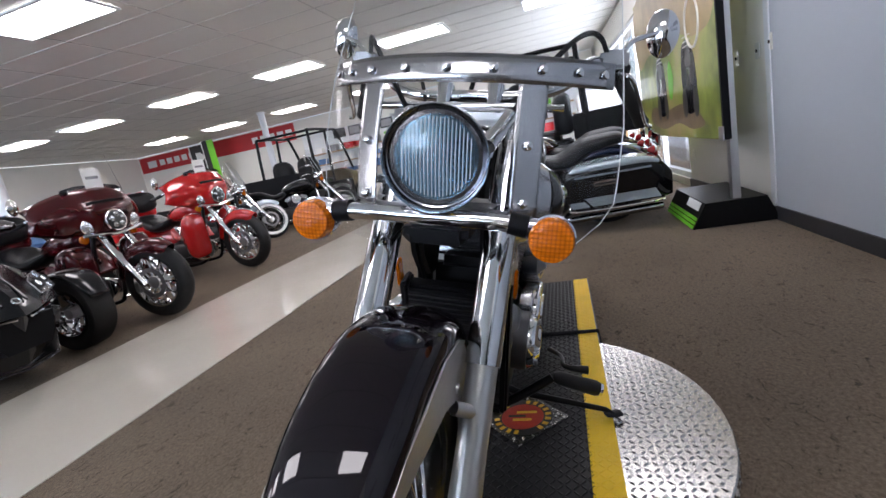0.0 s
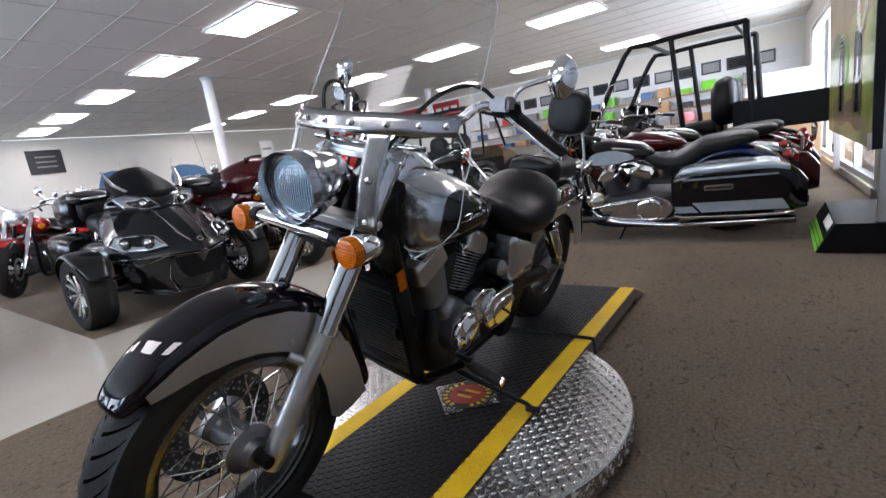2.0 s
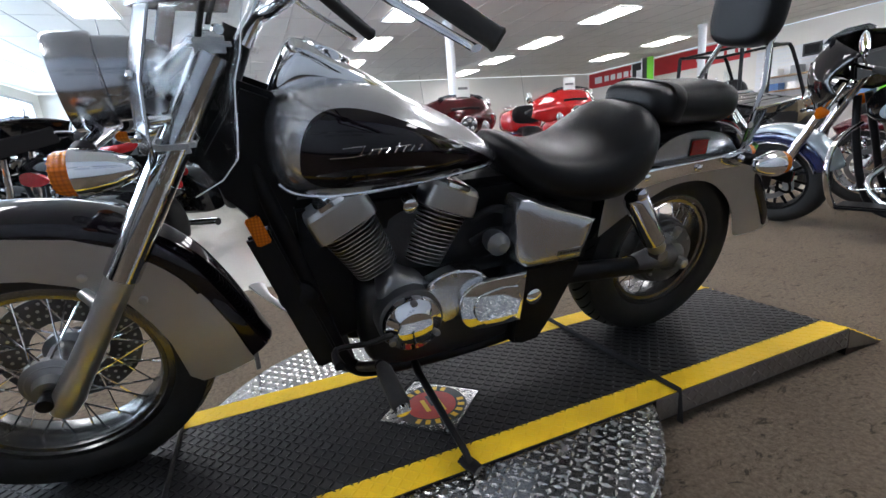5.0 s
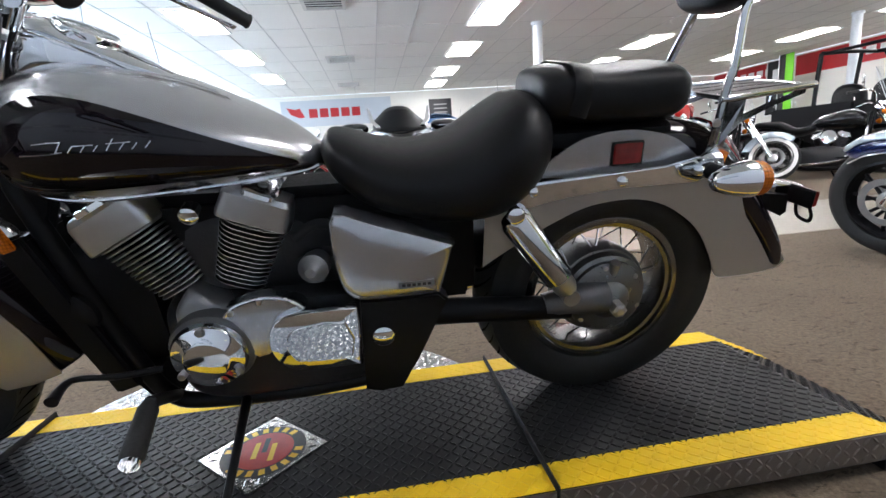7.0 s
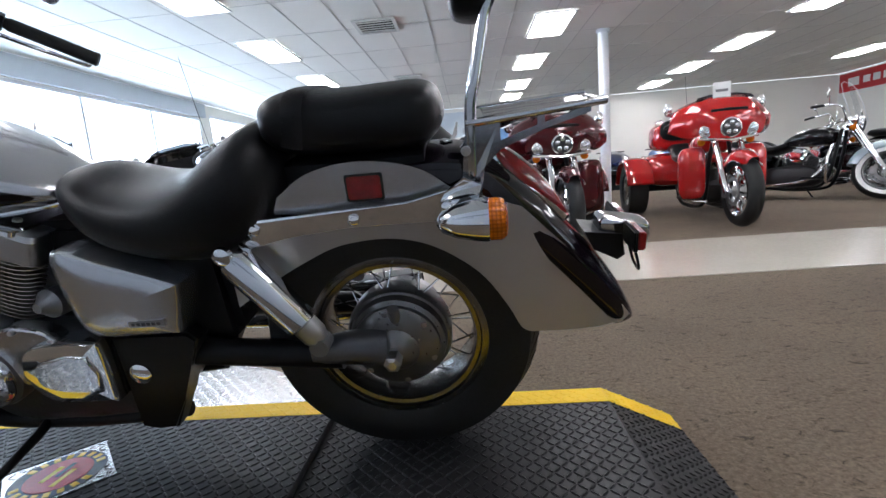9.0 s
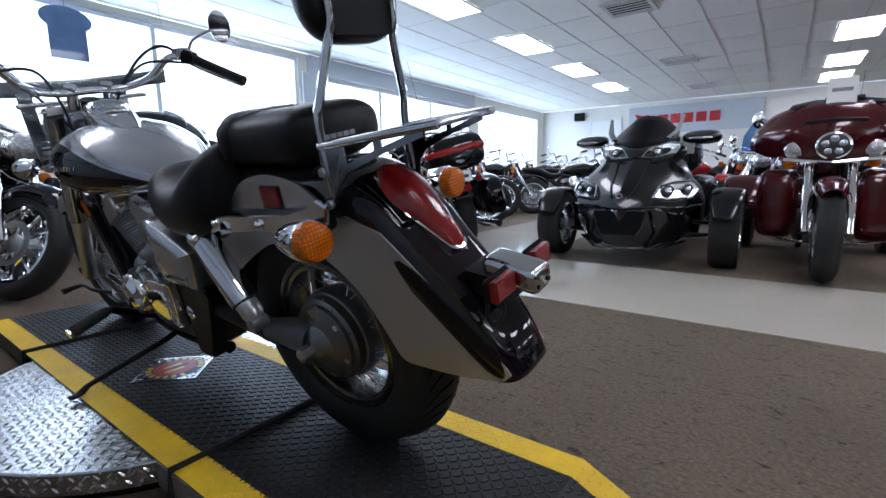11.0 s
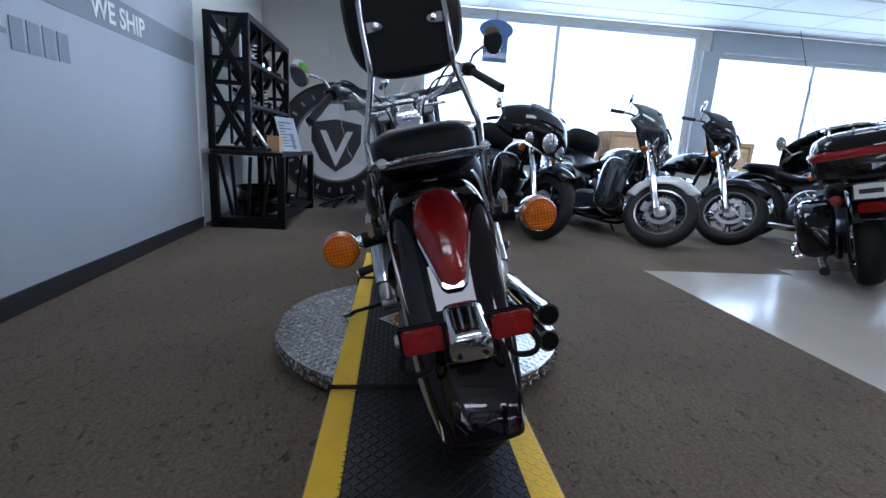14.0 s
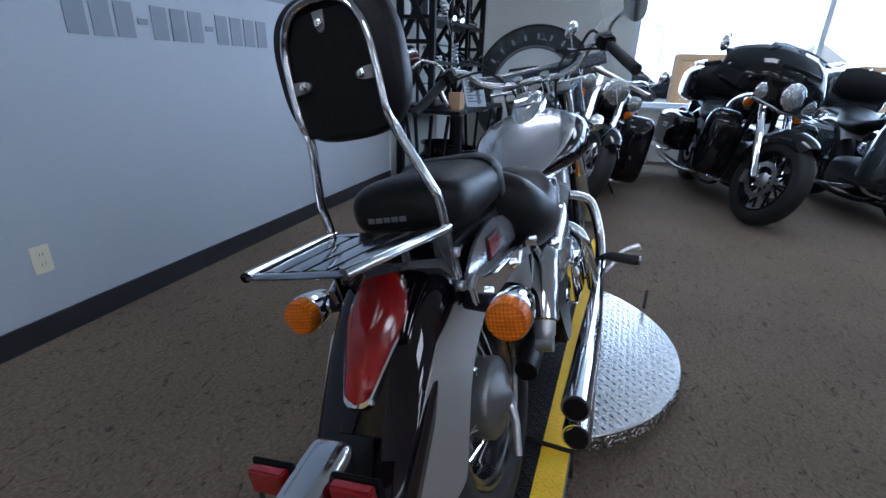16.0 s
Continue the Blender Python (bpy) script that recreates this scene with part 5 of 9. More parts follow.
# four broad slats with narrow slots between, joined by a bar at each end
for k in range(4):
    bm = bmesh.new()
    rows = []
    for x, hw, z in ((-1.062, 0.100, 0.793), (-1.10, 0.095, 0.7955), (-1.18, 0.084, 0.8005), (-1.252, 0.074, 0.804)):
        a, b = -hw + 2 * hw * k / 4 + 0.0035, -hw + 2 * hw * (k + 1) / 4 - 0.0035
        rows.append([(x, a, z - 0.003), (x, a, z), (x, (a + b) / 2, z + 0.0025), (x, b, z), (x, b, z - 0.003)])
    rings(bm, rows)
    part("rack_slat", bm, M["rack_alloy"], bike, angle=50)
part("rack_crossbar", box(-1.062, -1.04, -0.104, 0.104, 0.786, 0.795, bevel=0.003), M["rack_alloy"], bike)
part("rack_end", tube([(-1.262, 0.078, 0.8035), (-1.268, 0.04, 0.8045), (-1.270, 0, 0.805), (-1.268, -0.04, 0.8045), (-1.262, -0.078, 0.8035)], 0.011, 10, smooth=3, flat=(1.0, 0.32)), M["rack_alloy"], bike)

# rear mudguard
RC = [(-0.60, 0.64), (-0.70, 0.70), (-0.82, 0.735), (-0.94, 0.746), (-1.03, 0.738), (-1.095, 0.702), (-1.156, 0.642), (-1.220, 0.565), (-1.285, 0.487), (-1.333, 0.415), (-1.357, 0.36)]
RE = [(-0.62, 0.58), (-0.71, 0.62), (-0.82, 0.645), (-0.92, 0.65), (-1.0, 0.645), (-1.05, 0.625), (-1.10, 0.585), (-1.155, 0.535), (-1.217, 0.466), (-1.272, 0.40), (-1.312, 0.35)]
part("rear_fender", arch(RC, RE, [0.085, 0.095, 0.10, 0.103, 0.104, 0.104, 0.102, 0.097, 0.089, 0.079, 0.067], p=0.6, per=5), M["black_purple"], bike, "gloss black rear mudguard", solid=0.003)
skirt = [(-0.535, 0.46), (-0.62, 0.512), (-0.703, 0.555), (-0.773, 0.582), (-0.86, 0.590), (-0.93, 0.577), (-0.99, 0.545), (-1.045, 0.497), (-1.088, 0.43), (-1.115, 0.375), (-1.137, 0.362), (-1.21, 0.354), (-1.28, 0.351), (-1.325, 0.356), (-1.340, 0.372), (-1.307, 0.420), (-1.257, 0.487), (-1.193, 0.556), (-1.122, 0.632), (-1.05, 0.66), (-0.80, 0.66), (-0.62, 0.62), (-0.54, 0.58)]
skirt = [(v.x, v.z) for v in smooth_line([(x, 0, z) for x, z in skirt[:11]], 4)] + skirt[11:]
for s in (1, -1):
    bm = plate(skirt, s * 0.1075, s * 0.1045)
    slice_x(bm, np.linspace(-1.33, -1.06, 14))
    for v in bm.verts:
        v.co.y -= s * 0.040 * min(1, max(0, (-1.07 - v.co.x) / 0.25)) ** 1.3
    part("fender_skirt", bm, M["grey_panel"], bike, "grey metallic rear mudguard skirt", angle=30)
    fair = [(-0.66, 0.655), (-0.69, 0.70), (-0.75, 0.732), (-0.84, 0.742), (-0.93, 0.725), (-0.985, 0.69), (-1.01, 0.66), (-0.95, 0.65)]
    part("side_fairing", plate([(v.x, v.z) for v in smooth_line([(x, 0, z) for x, z in fair], 4, True)], s * 0.115, s * 0.108, bevel=0.003), M["silver"], bike, "silver side fairing")
    part("reflector_base", box(-0.874, -0.804, s * 0.1152, s * 0.118, 0.670, 0.720, bevel=0.002), M["black_plastic"], bike)
    part("side_reflector", box(-0.870, -0.808, s * 0.1155, s * 0.121, 0.674, 0.716, bevel=0.002), M["red_refl"], bike, "rectangular red side reflector")
    part("fender_strut", plate([(-0.585, 0.612), (-0.60, 0.645), (-0.64, 0.655), (-0.92, 0.668), (-0.99, 0.68), (-1.02, 0.705), (-1.05, 0.69), (-1.04, 0.655), (-0.99, 0.63), (-0.80, 0.63), (-0.70, 0.62), (-0.61, 0.60)], s * 0.148, s * 0.136, bevel=0.004), M["chrome"], bike, "polished chrome fender strut")
    for x, z in ((-0.63, 0.638), (-0.818, 0.645), (-0.987, 0.655)):
        part("strut_bolt", lathe([(0.011, 0), (0.01, 0.006), (0.006, 0.009), (0.001, 0.01)], 14, m=axis_m((x, s * 0.148, z), (0, s, 0))), M["chrome"], bike)
    # shock absorber
    t0, t1 = Vector((-0.582, s * 0.165, 0.597)), Vector((-0.716, s * 0.165, 0.408))
    part("shock_cover", tube([t0, t0 + (t1 - t0) * 0.05, t0 + (t1 - t0) * 0.78, t0 + (t1 - t0) * 0.8], [0.026, 0.0335, 0.0335, 0.028], 20), M["dark_chrome"], bike, "chrome shock absorber cover")
    part("shock_body", tube([t0 + (t1 - t0) * 0.76, t0 + (t1 - t0) * 0.93, t1], [0.026, 0.026, 0.018], 18), M["chrome_dull"], bike)
    part("shock_eye", rod(t1 + Vector((0, s * -0.02, -0.008)), t1 + Vector((0, s * 0.02, -0.008)), 0.019), M["cast"], bike)
    part("shock_cap", lathe([(0.018, 0), (0.017, 0.01), (0.01, 0.014), (0.001, 0.015)], 16, m=axis_m(t0 + Vector((0, s * 0.02, 0.01)), (0, s, 0))), M["chrome"], bike)
    part("swingarm", tube([(-0.33, s * 0.10, 0.362), (-0.55, s * 0.11, 0.350), (-0.74, s * 0.115, 0.335)], [0.032, 0.03, 0.028], 16), M["black_steel"], bike, "black swingarm")

part("fender_emblem", body([(-0.974, 0.004, 0.7475, 0.7495), (-0.980, 0.018, 0.7465, 0.7505), (-0.986, 0.022, 0.7455, 0.7500), (-0.994, 0.010, 0.7450, 0.7490), (-1.000, 0.003, 0.7445, 0.7475)], 2.2, 20, 3), M["bracket"], bike, "small silver winged badge shape")

# tail lamp on the mudguard
def on_fender(f, y, lift):
    a = np.array([-1.072, -1.145, -1.222]), np.array([0.728, 0.660, 0.572])
    x, z = float(np.interp(f, [0, 0.5, 1], a[0])), float(np.interp(f, [0, 0.5, 1], a[1]))
    k = 1 - (abs(y) / 0.104) ** 2.6
    return Vector((x + 0.06 * (1 - k) - 0.0 + lift * -0.62, y, z - 0.06 * (1 - k) + lift * 0.78))


shape = [(-0.02, 0.0), (-0.015, 0.018), (0.0, 0.032), (0.06, 0.041), (0.18, 0.051), (0.30, 0.056), (0.38, 0.056), (0.45, 0.053), (0.60, 0.044), (0.75, 0.035), (0.90, 0.0255), (0.945, 0.022), (0.975, 0.013), (1.0, 0.0)]
shape = shape + [(f, -y) for f, y in shape[-2:0:-1]]


def lamp_patch(scale, lift, crown):
    bm = bmesh.new()
    loops = []
    for j in range(1, 8):
        q = j / 7
        loops.append([on_fender(0.42 + (f - 0.42) * scale * q, y * scale * q, lift + crown * (1 - q ** 3)) for f, y in shape])
    vv = rings(bm, loops, True, False)
    c = bm.verts.new(on_fender(0.42, 0, lift + crown))
    for i in range(len(shape)):
        bm.faces.new((c, vv[0][i], vv[0][(i + 1) % len(shape)]))
    base = [bm.verts.new(on_fender(0.42 + (f - 0.42) * scale, y * scale, -0.012)) for f, y in shape]
    for i in range(len(shape)):
        j = (i + 1) % len(shape)
        bm.faces.new((vv[-1][i], vv[-1][j], base[j], base[i]))
    return bm


tl = part("tail_lamp", lamp_patch(1.04, 0.007, 0.0), M["chrome"], bike, "chrome tail lamp bezel", angle=30)
part("tail_lens", lamp_patch(0.975, 0.010, 0.014), M["red_lens"], tl, "deep red tail lens", angle=60)

# number plate bracket and reflectors
part("plate_lamp", body([(-1.282, 0.027, 0.538, 0.567), (-1.294, 0.032, 0.530, 0.574), (-1.34, 0.033, 0.520, 0.566), (-1.374, 0.032, 0.513, 0.559), (-1.382, 0.027, 0.518, 0.553)], 4.0, 32), M["dark_chrome"], bike, "chrome number plate lamp")
for s in (1, -1):
    part("lamp_screw", lathe([(0.0045, 0), (0.004, 0.003), (0.001, 0.0035)], 10, m=axis_m((-1.3815, s * 0.019, 0.527), (-1, 0, 0))), M["black_steel"], bike)
part("plate_bracket", plate([(-1.25, 0.55), (-1.325, 0.54), (-1.332, 0.495), (-1.318, 0.485), (-1.27, 0.51)], -0.04, 0.04), M["black_steel"], bike, smooth=False)
for s in (1, -1):
    r = part("rear_reflector", box(-1.352, -1.336, s * 0.037, s * 0.098, 0.526, 0.563, bevel=0.003), M["red_refl"], bike, "rectangular red rear reflector")
    part("reflector_mount", box(-1.3355, -1.328, s * 0.03, s * 0.104, 0.523, 0.567, bevel=0.003), M["black_plastic"], r)
    part("plate_hook", tube([(-1.333, s * 0.06, 0.522), (-1.34, s * 0.065, 0.495), (-1.34, s * 0.095, 0.490), (-1.336, s * 0.106, 0.505), (-1.332, s * 0.10, 0.525)], 0.0042, 8, smooth=4, flat=(1.2, 0.7)), M["black_steel"], bike)

# engine
def dome(pts, y0, y1, bulge, per=4):
    """A casing: an outline in x-z, from y0 out to y1, its face swelling by bulge."""
    line = [(v.x, v.z) for v in smooth_line([(x, 0, z) for x, z in pts], per, True)]
    cx, cz = sum(q[0] for q in line) / len(line), sum(q[1] for q in line) / len(line)
    s = 1 if y1 > y0 else -1
    rows = []
    for k, y in ((1, y0), (1, y1 - s * 0.012), (0.985, y1 - s * 0.004), (0.95, y1), (0.8, y1 + s * bulge * 0.45), (0.55, y1 + s * bulge * 0.8), (0.25, y1 + s * bulge * 0.97), (0.02, y1 + s * bulge)):
        rows.append([(cx + (x - cx) * k, y, cz + (z - cz) * k) for x, z in line])
    bm = bmesh.new()
    rings(bm, rows)
    return bm


part("crankcase", body([(0.165, 0.07, 0.25, 0.40), (0.14, 0.105, 0.19, 0.435), (0.06, 0.12, 0.165, 0.452), (-0.04, 0.12, 0.165, 0.45), (-0.16, 0.115, 0.165, 0.44), (-0.27, 0.11, 0.18, 0.43), (-0.30, 0.08, 0.25, 0.38)], 4.5, 32), M["engine_dark"], bike, "dark cast engine case")


def cylinder(base, top, w0, w1, hh, nf):
    ax = (Vector((top[0], 0, top[1])) - Vector((base[0], 0, base[1])))
    L = ax.length
    m = axis_m((base[0], 0, base[1]), ax)
    # keep y across
    zax = ax.normalized()
    yax = Vector((0, 1, 0))
    xax = yax.cross(zax)
    m = Matrix.Translation((base[0], 0, base[1])) @ Matrix((xax, yax, zax)).transposed().to_4x4()
    # core coloured near black for the shade between the fins
    cyl = part("cylinder", lathe([(w0 * 0.42, 0), (w1 * 0.42, L)], 32, m=m @ Matrix.Diagonal((0.92, 1.6, 1, 1))), M["shade_black"], bike, "black finned cylinder")
    for k in range(nf):
        f = (k + 0.5) / nf
        w = w0 + (w1 - w0) * f
        h = L * f
        pts = [(w / 2 * math.copysign(abs(math.cos(a)) ** 0.6, math.cos(a)), (0.10 + 0.02 * f) * math.copysign(abs(math.sin(a)) ** 0.6, math.sin(a))) for a in (2 * math.pi * i / 28 for i in range(28))]
        bm = bmesh.new()
        rings(bm, [[(x * q, y * q, h + d) for x, y in pts] for q, d in ((0.975, -0.0016), (1, -0.0011), (1, 0.0011), (0.975, 0.0016))])
        bmesh.ops.transform(bm, matrix=m, verts=bm.verts)
        part("fin", bm, M["alu"], cyl)
    hd = bmesh.new()
    rows = []
    for zz, fx, fy in ((L - 0.004, 0.98, 0.94), (L, 1.02, 1.0), (L + hh * 0.15, 1.03, 1.0), (L + hh * 0.8, 0.96, 0.97), (L + hh * 0.95, 0.9, 0.91), (L + hh, 0.82, 0.84)):
        rows.append([(w1 / 2 * fx * math.copysign(abs(math.cos(a)) ** 0.22, math.cos(a)), 0.118 * fy * math.copysign(abs(math.sin(a)) ** 0.22, math.sin(a)), zz) for a in (2 * math.pi * i / 32 for i in range(32))])
    rings(hd, rows)
    bmesh.ops.transform(hd, matrix=m, verts=hd.verts)
    h = part("cylinder_head", hd, M["chrome_dull"], bike, "brushed alloy cylinder head cover", angle=25)
    cap = bmesh.new()
    rings(cap, [[(w1 / 2 * fx * math.copysign(abs(math.cos(a)) ** 0.3, math.cos(a)), 0.118 * fy * math.copysign(abs(math.sin(a)) ** 0.3, math.sin(a)), zz) for a in (2 * math.pi * i / 28 for i in range(28))] for zz, fx, fy in ((L + hh * 0.9, 0.5, 1.01), (L + hh * 1.04, 0.5, 1.0), (L + hh * 1.1, 0.44, 0.9))])
    bmesh.ops.transform(cap, matrix=m, verts=cap.verts)
    part("head_cap", cap, M["chrome"], h, angle=25)
    for y in (0.07, -0.07):
        part("head_bolt", lathe([(0.009, L + hh), (0.009, L + hh + 0.009), (0.004, L + hh + 0.011)], 6, m=m @ Matrix.Translation((0, y, 0))), M["chrome_dull"], h, smooth=False)
    return m, L


cylinder((0.105, 0.464), (0.174, 0.598), 0.120, 0.152, 0.076, 14)
cylinder((-0.008, 0.463), (-0.068, 0.607), 0.116, 0.144, 0.064, 14)
for s in (1, -1):
    part("engine_cover", lathe([(0.075, 0.15), (0.076, 0.168), (0.071, 0.178), (0.05, 0.187), (0.046, 0.192), (0.042, 0.194), (0.002, 0.196)], 48, m=Matrix.Translation((0.052, 0, 0.352)) @ (ACROSS if s > 0 else Matrix.Rotation(radians(90), 4, "X"))), M["chrome"], bike, "round chrome engine cover")
    part("cover_ring", lathe([(0.086, 0.10), (0.086, 0.150), (0.083, 0.157), (0.07, 0.16)], 44, m=Matrix.Translation((0.05, 0, 0.354)) @ (ACROSS if s > 0 else Matrix.Rotation(radians(90), 4, "X"))), M["fins"], bike)
    part("case_top", body([(0.13, s * 1.0 * 0 + 0.06, 0.39, 0.41), (0.115, 0.125, 0.38, 0.445), (0.078, 0.132, 0.37, 0.482), (0.04, 0.132, 0.37, 0.462), (0.0, 0.13, 0.37, 0.442), (-0.02, 0.08, 0.38, 0.41)], 3.5, 24), M["cast"], bike) if s > 0 else None
    for k in range(3):
        a = radians(90 + 120 * k)
        part("cover_bolt", lathe([(0.009, 0), (0.008, 0.008), (0.003, 0.009)], 12, m=axis_m((0.052 + 0.066 * math.cos(a), s * 0.181, 0.352 + 0.066 * math.sin(a)), (0, s, 0))), M["cast"], bike)
    oc = [(-0.07, 0.345), (-0.071, 0.385), (-0.092, 0.42), (-0.14, 0.434), (-0.25, 0.434), (-0.26, 0.425), (-0.252, 0.30), (-0.242, 0.29), (-0.13, 0.29), (-0.09, 0.308)]
    part("side_casing", dome(oc, s * 0.12, s * 0.178, 0.005), M["chrome"], bike, "chrome side casing")
    uc = [(0.010, 0.432), (-0.012, 0.453), (-0.063, 0.467), (-0.12, 0.457), (-0.155, 0.43), (-0.12, 0.38), (-0.06, 0.325), (-0.02, 0.335)]
    part("upper_casing", dome(uc, s * 0.12, s * 0.156, 0.003, 2), M["bracket"], bike, "brushed alloy upper casing")
    part("casing_trim", tube([(x, s * 0.155, z - 0.003) for x, z in uc[:5]], 0.0045, 8, smooth=4), M["chrome"], bike)
    for x, z in ((-0.004, 0.437), (-0.064, 0.457), (-0.142, 0.432)):
        part("casing_bolt", lathe([(0.006, 0), (0.0055, 0.005), (0.002, 0.006)], 10, m=axis_m((x, s * 0.157, z), (0, s, 0))), M["chrome_dull"], bike)
    part("casing_panel", dome([(-0.105, 0.35), (-0.112, 0.388), (-0.14, 0.403), (-0.23, 0.406), (-0.236, 0.318), (-0.14, 0.308)], s * 0.170, s * 0.187, 0.0008, 2), M["chrome"], bike)
    sc = [(-0.232, 0.63), (-0.31, 0.605), (-0.452, 0.553), (-0.46, 0.54), (-0.434, 0.45), (-0.42, 0.44), (-0.29, 0.438), (-0.25, 0.448), (-0.23, 0.48), (-0.222, 0.56)]
    part("side_cover", dome(sc, s * 0.10, s * 0.168, 0.012, 3), M["silver"], bike, "silver side cover")
    em = bmesh.new()
    box(-0.418, -0.345, s * 0.170, s * 0.1785, 0.466, 0.480, em)
    part("cover_emblem", em, M["cast"], bike, smooth=False)
    em = bmesh.new()
    for k in range(6):
        box(-0.411 + k * 0.0105, -0.411 + k * 0.0105 + 0.007, s * 0.1787, s * 0.180, 0.470, 0.476, em)
    part("emblem_marks", em, M["sign_blk"], bike, smooth=False)
    lower = [(-0.262, 0.43), (-0.43, 0.43), (-0.45, 0.41), (-0.417, 0.348), (-0.375, 0.26), (-0.335, 0.185), (-0.285, 0.18), (-0.25, 0.19)]
    part("frame_plate", plate(lower, s * 0.148, s * 0.10, bevel=0.006), M["black_steel"], bike, "black frame plate")
    part("pivot_cap", lathe([(0.024, 0), (0.024, 0.006), (0.018, 0.011), (0.002, 0.012)], 28, m=axis_m((-0.303, s * 0.148, 0.338), (0, s, 0))), M["chrome"], bike)
    part("frame_tube", tube([(0.36, s * 0.05, 0.86), (0.335, s * 0.08, 0.70), (0.285, s * 0.09, 0.50), (0.235, s * 0.09, 0.30), (0.195, s * 0.09, 0.205), (0.12, s * 0.09, 0.175), (-0.10, s * 0.09, 0.17), (-0.33, s * 0.09, 0.19)], 0.019, 14, smooth=5), M["black_steel"], bike, "black frame tube")
    part("front_reflector", box(-0.015, 0.015, s * 0.130, s * 0.138, -0.032, 0.032, bevel=0.003, m=Matrix.Translation((0.36, 0, 0.632)) @ Matrix.Rotation(radians(16), 4, "Y")), M["amber"], bike, "amber side reflector")
    part("neck_cover", plate([(0.35, 0.915), (0.29, 0.89), (0.27, 0.78), (0.27, 0.68), (0.30, 0.62), (0.36, 0.62), (0.40, 0.70), (0.445, 0.76), (0.44, 0.79)], s * 0.09, s * 0.06, bevel=0.012), M["black_plastic"], bike, "black steering head cover")
    part("horn", lathe([(0.045, 0), (0.045, 0.012), (0.03, 0.022), (0.01, 0.026)], 24, m=axis_m((0.30, s * 0.10, 0.45), (0.3, s, -0.1))), M["black_plastic"], bike)
    # rider pegs
    part("peg_bracket", tube([(0.18, s * 0.09, 0.20), (0.175, s * 0.16, 0.25), (0.155, s * 0.235, 0.305)], 0.013, 10, smooth=4), M["black_steel"], bike)
    pg = part("foot_peg", tube([(0.152, s * 0.235, 0.306), (0.15, s * 0.255, 0.304), (0.142, s * 0.35, 0.286), (0.141, s * 0.36, 0.284)], [0.012, 0.019, 0.021, 0.018], 14), M["rubber"], bike, "black rubber foot peg")
    part("peg_tip", rod((0.141, s * 0.36, 0.284), (0.1405, s * 0.368, 0.2825), 0.017), M["chrome"], pg)
part("shift_lever", tube([(0.12, 0.22, 0.37), (0.18, 0.25, 0.385), (0.25, 0.26, 0.395), (0.252, 0.315, 0.395)], [0.007, 0.006, 0.006, 0.011], 10, smooth=4), M["black_steel"], bike)
part("brake_pedal", tube([(0.20, -0.18, 0.19), (0.31, -0.24, 0.20), (0.38, -0.29, 0.24), (0.41, -0.36, 0.25)], [0.009, 0.009, 0.01, 0.02], 10, smooth=4, flat=(1.4, 0.6)), M["chrome_dull"], bike)
part("inner_frame", box(-0.50, 0.30, -0.07, 0.07, 0.55, 0.66, bevel=0.02), M["black_plastic"], bike)
part("battery_box", box(-0.52, -0.27, -0.10, 0.10, 0.38, 0.60, bevel=0.02), M["black_plastic"], bike)
part("inner_fender", arch([polar(RA, 0.355, a) for a in (20, 50, 80, 110, 140, 165)], [polar(RA, 0.33, a) for a in (20, 50, 80, 110, 140, 165)], 0.088), M["black_plastic"], bike, solid=0.003)
# added dark block, closes the view through between the cylinders
part("intake_block", body([(0.16, 0.05, 0.44, 0.62), (0.05, 0.075, 0.42, 0.64), (-0.12, 0.075, 0.42, 0.64), (-0.25, 0.06, 0.42, 0.62)], 4, 20), M["engine_dark"], bike)
for yy, zz in ((0.085, 0.50), (0.08, 0.56)):
    part("hose", tube([(-0.14, yy, zz), (-0.19, yy + 0.015, zz + 0.03), (-0.24, yy, zz + 0.01), (-0.27, yy - 0.02, zz - 0.05)], 0.011, 10, smooth=5), M["strap"], bike)
part("carburettor", lathe([(0.026, 0), (0.03, 0.02), (0.03, 0.05), (0.018, 0.062), (0.01, 0.075)], 20, m=axis_m((-0.185, 0.11, 0.515), (0.1, 1, 0.1))), M["cast"], bike)
part("ignition_lock", lathe([(0.018, 0), (0.018, 0.03), (0.012, 0.034)], 18, m=axis_m((0.035, 0.10, 0.645), (0, 1, -0.2))), M["chrome"], bike)

# radiator, leaning back with the frame
RADM = Matrix.Translation((0.272, 0, 0.262)) @ Matrix.Rotation(radians(16.5), 4, "Y")
rad = part("radiator", box(-0.04, 0.0, -0.122, 0.122, 0, 0.36, bevel=0.008, m=RADM), M["black_plastic"], bike, "black radiator with thin slats")
for k in range(24):
    z = 0.02 + 0.0138 * k
    part("radiator_slat", box(-0.001, 0.009, -0.108, 0.108, z, z + 0.004, m=RADM), M["engine_dark"], rad, smooth=False)
for s in (1, -1):
    part("radiator_frame", box(-0.045, 0.012, s * 0.108, s * 0.127, -0.01, 0.37, bevel=0.006, m=RADM), M["black_plastic"], rad)
# added black block, darkens the open gap between radiator and engine
part("fan_shroud", body([(0.30, 0.10, 0.30, 0.58), (0.24, 0.085, 0.27, 0.60), (0.17, 0.07, 0.27, 0.62)], 4, 24), M["black_plastic"], rad)
part("radiator_guard", box(-0.04, 0.012, -0.115, 0.115, -0.012, 0.012, bevel=0.005, m=RADM), M["black_plastic"], rad)
part("bash_guard", plate([(0.262, 0.255), (0.235, 0.205), (0.19, 0.175), (0.18, 0.19), (0.22, 0.25)], -0.09, 0.09), M["black_plastic"], bike, smooth=False)

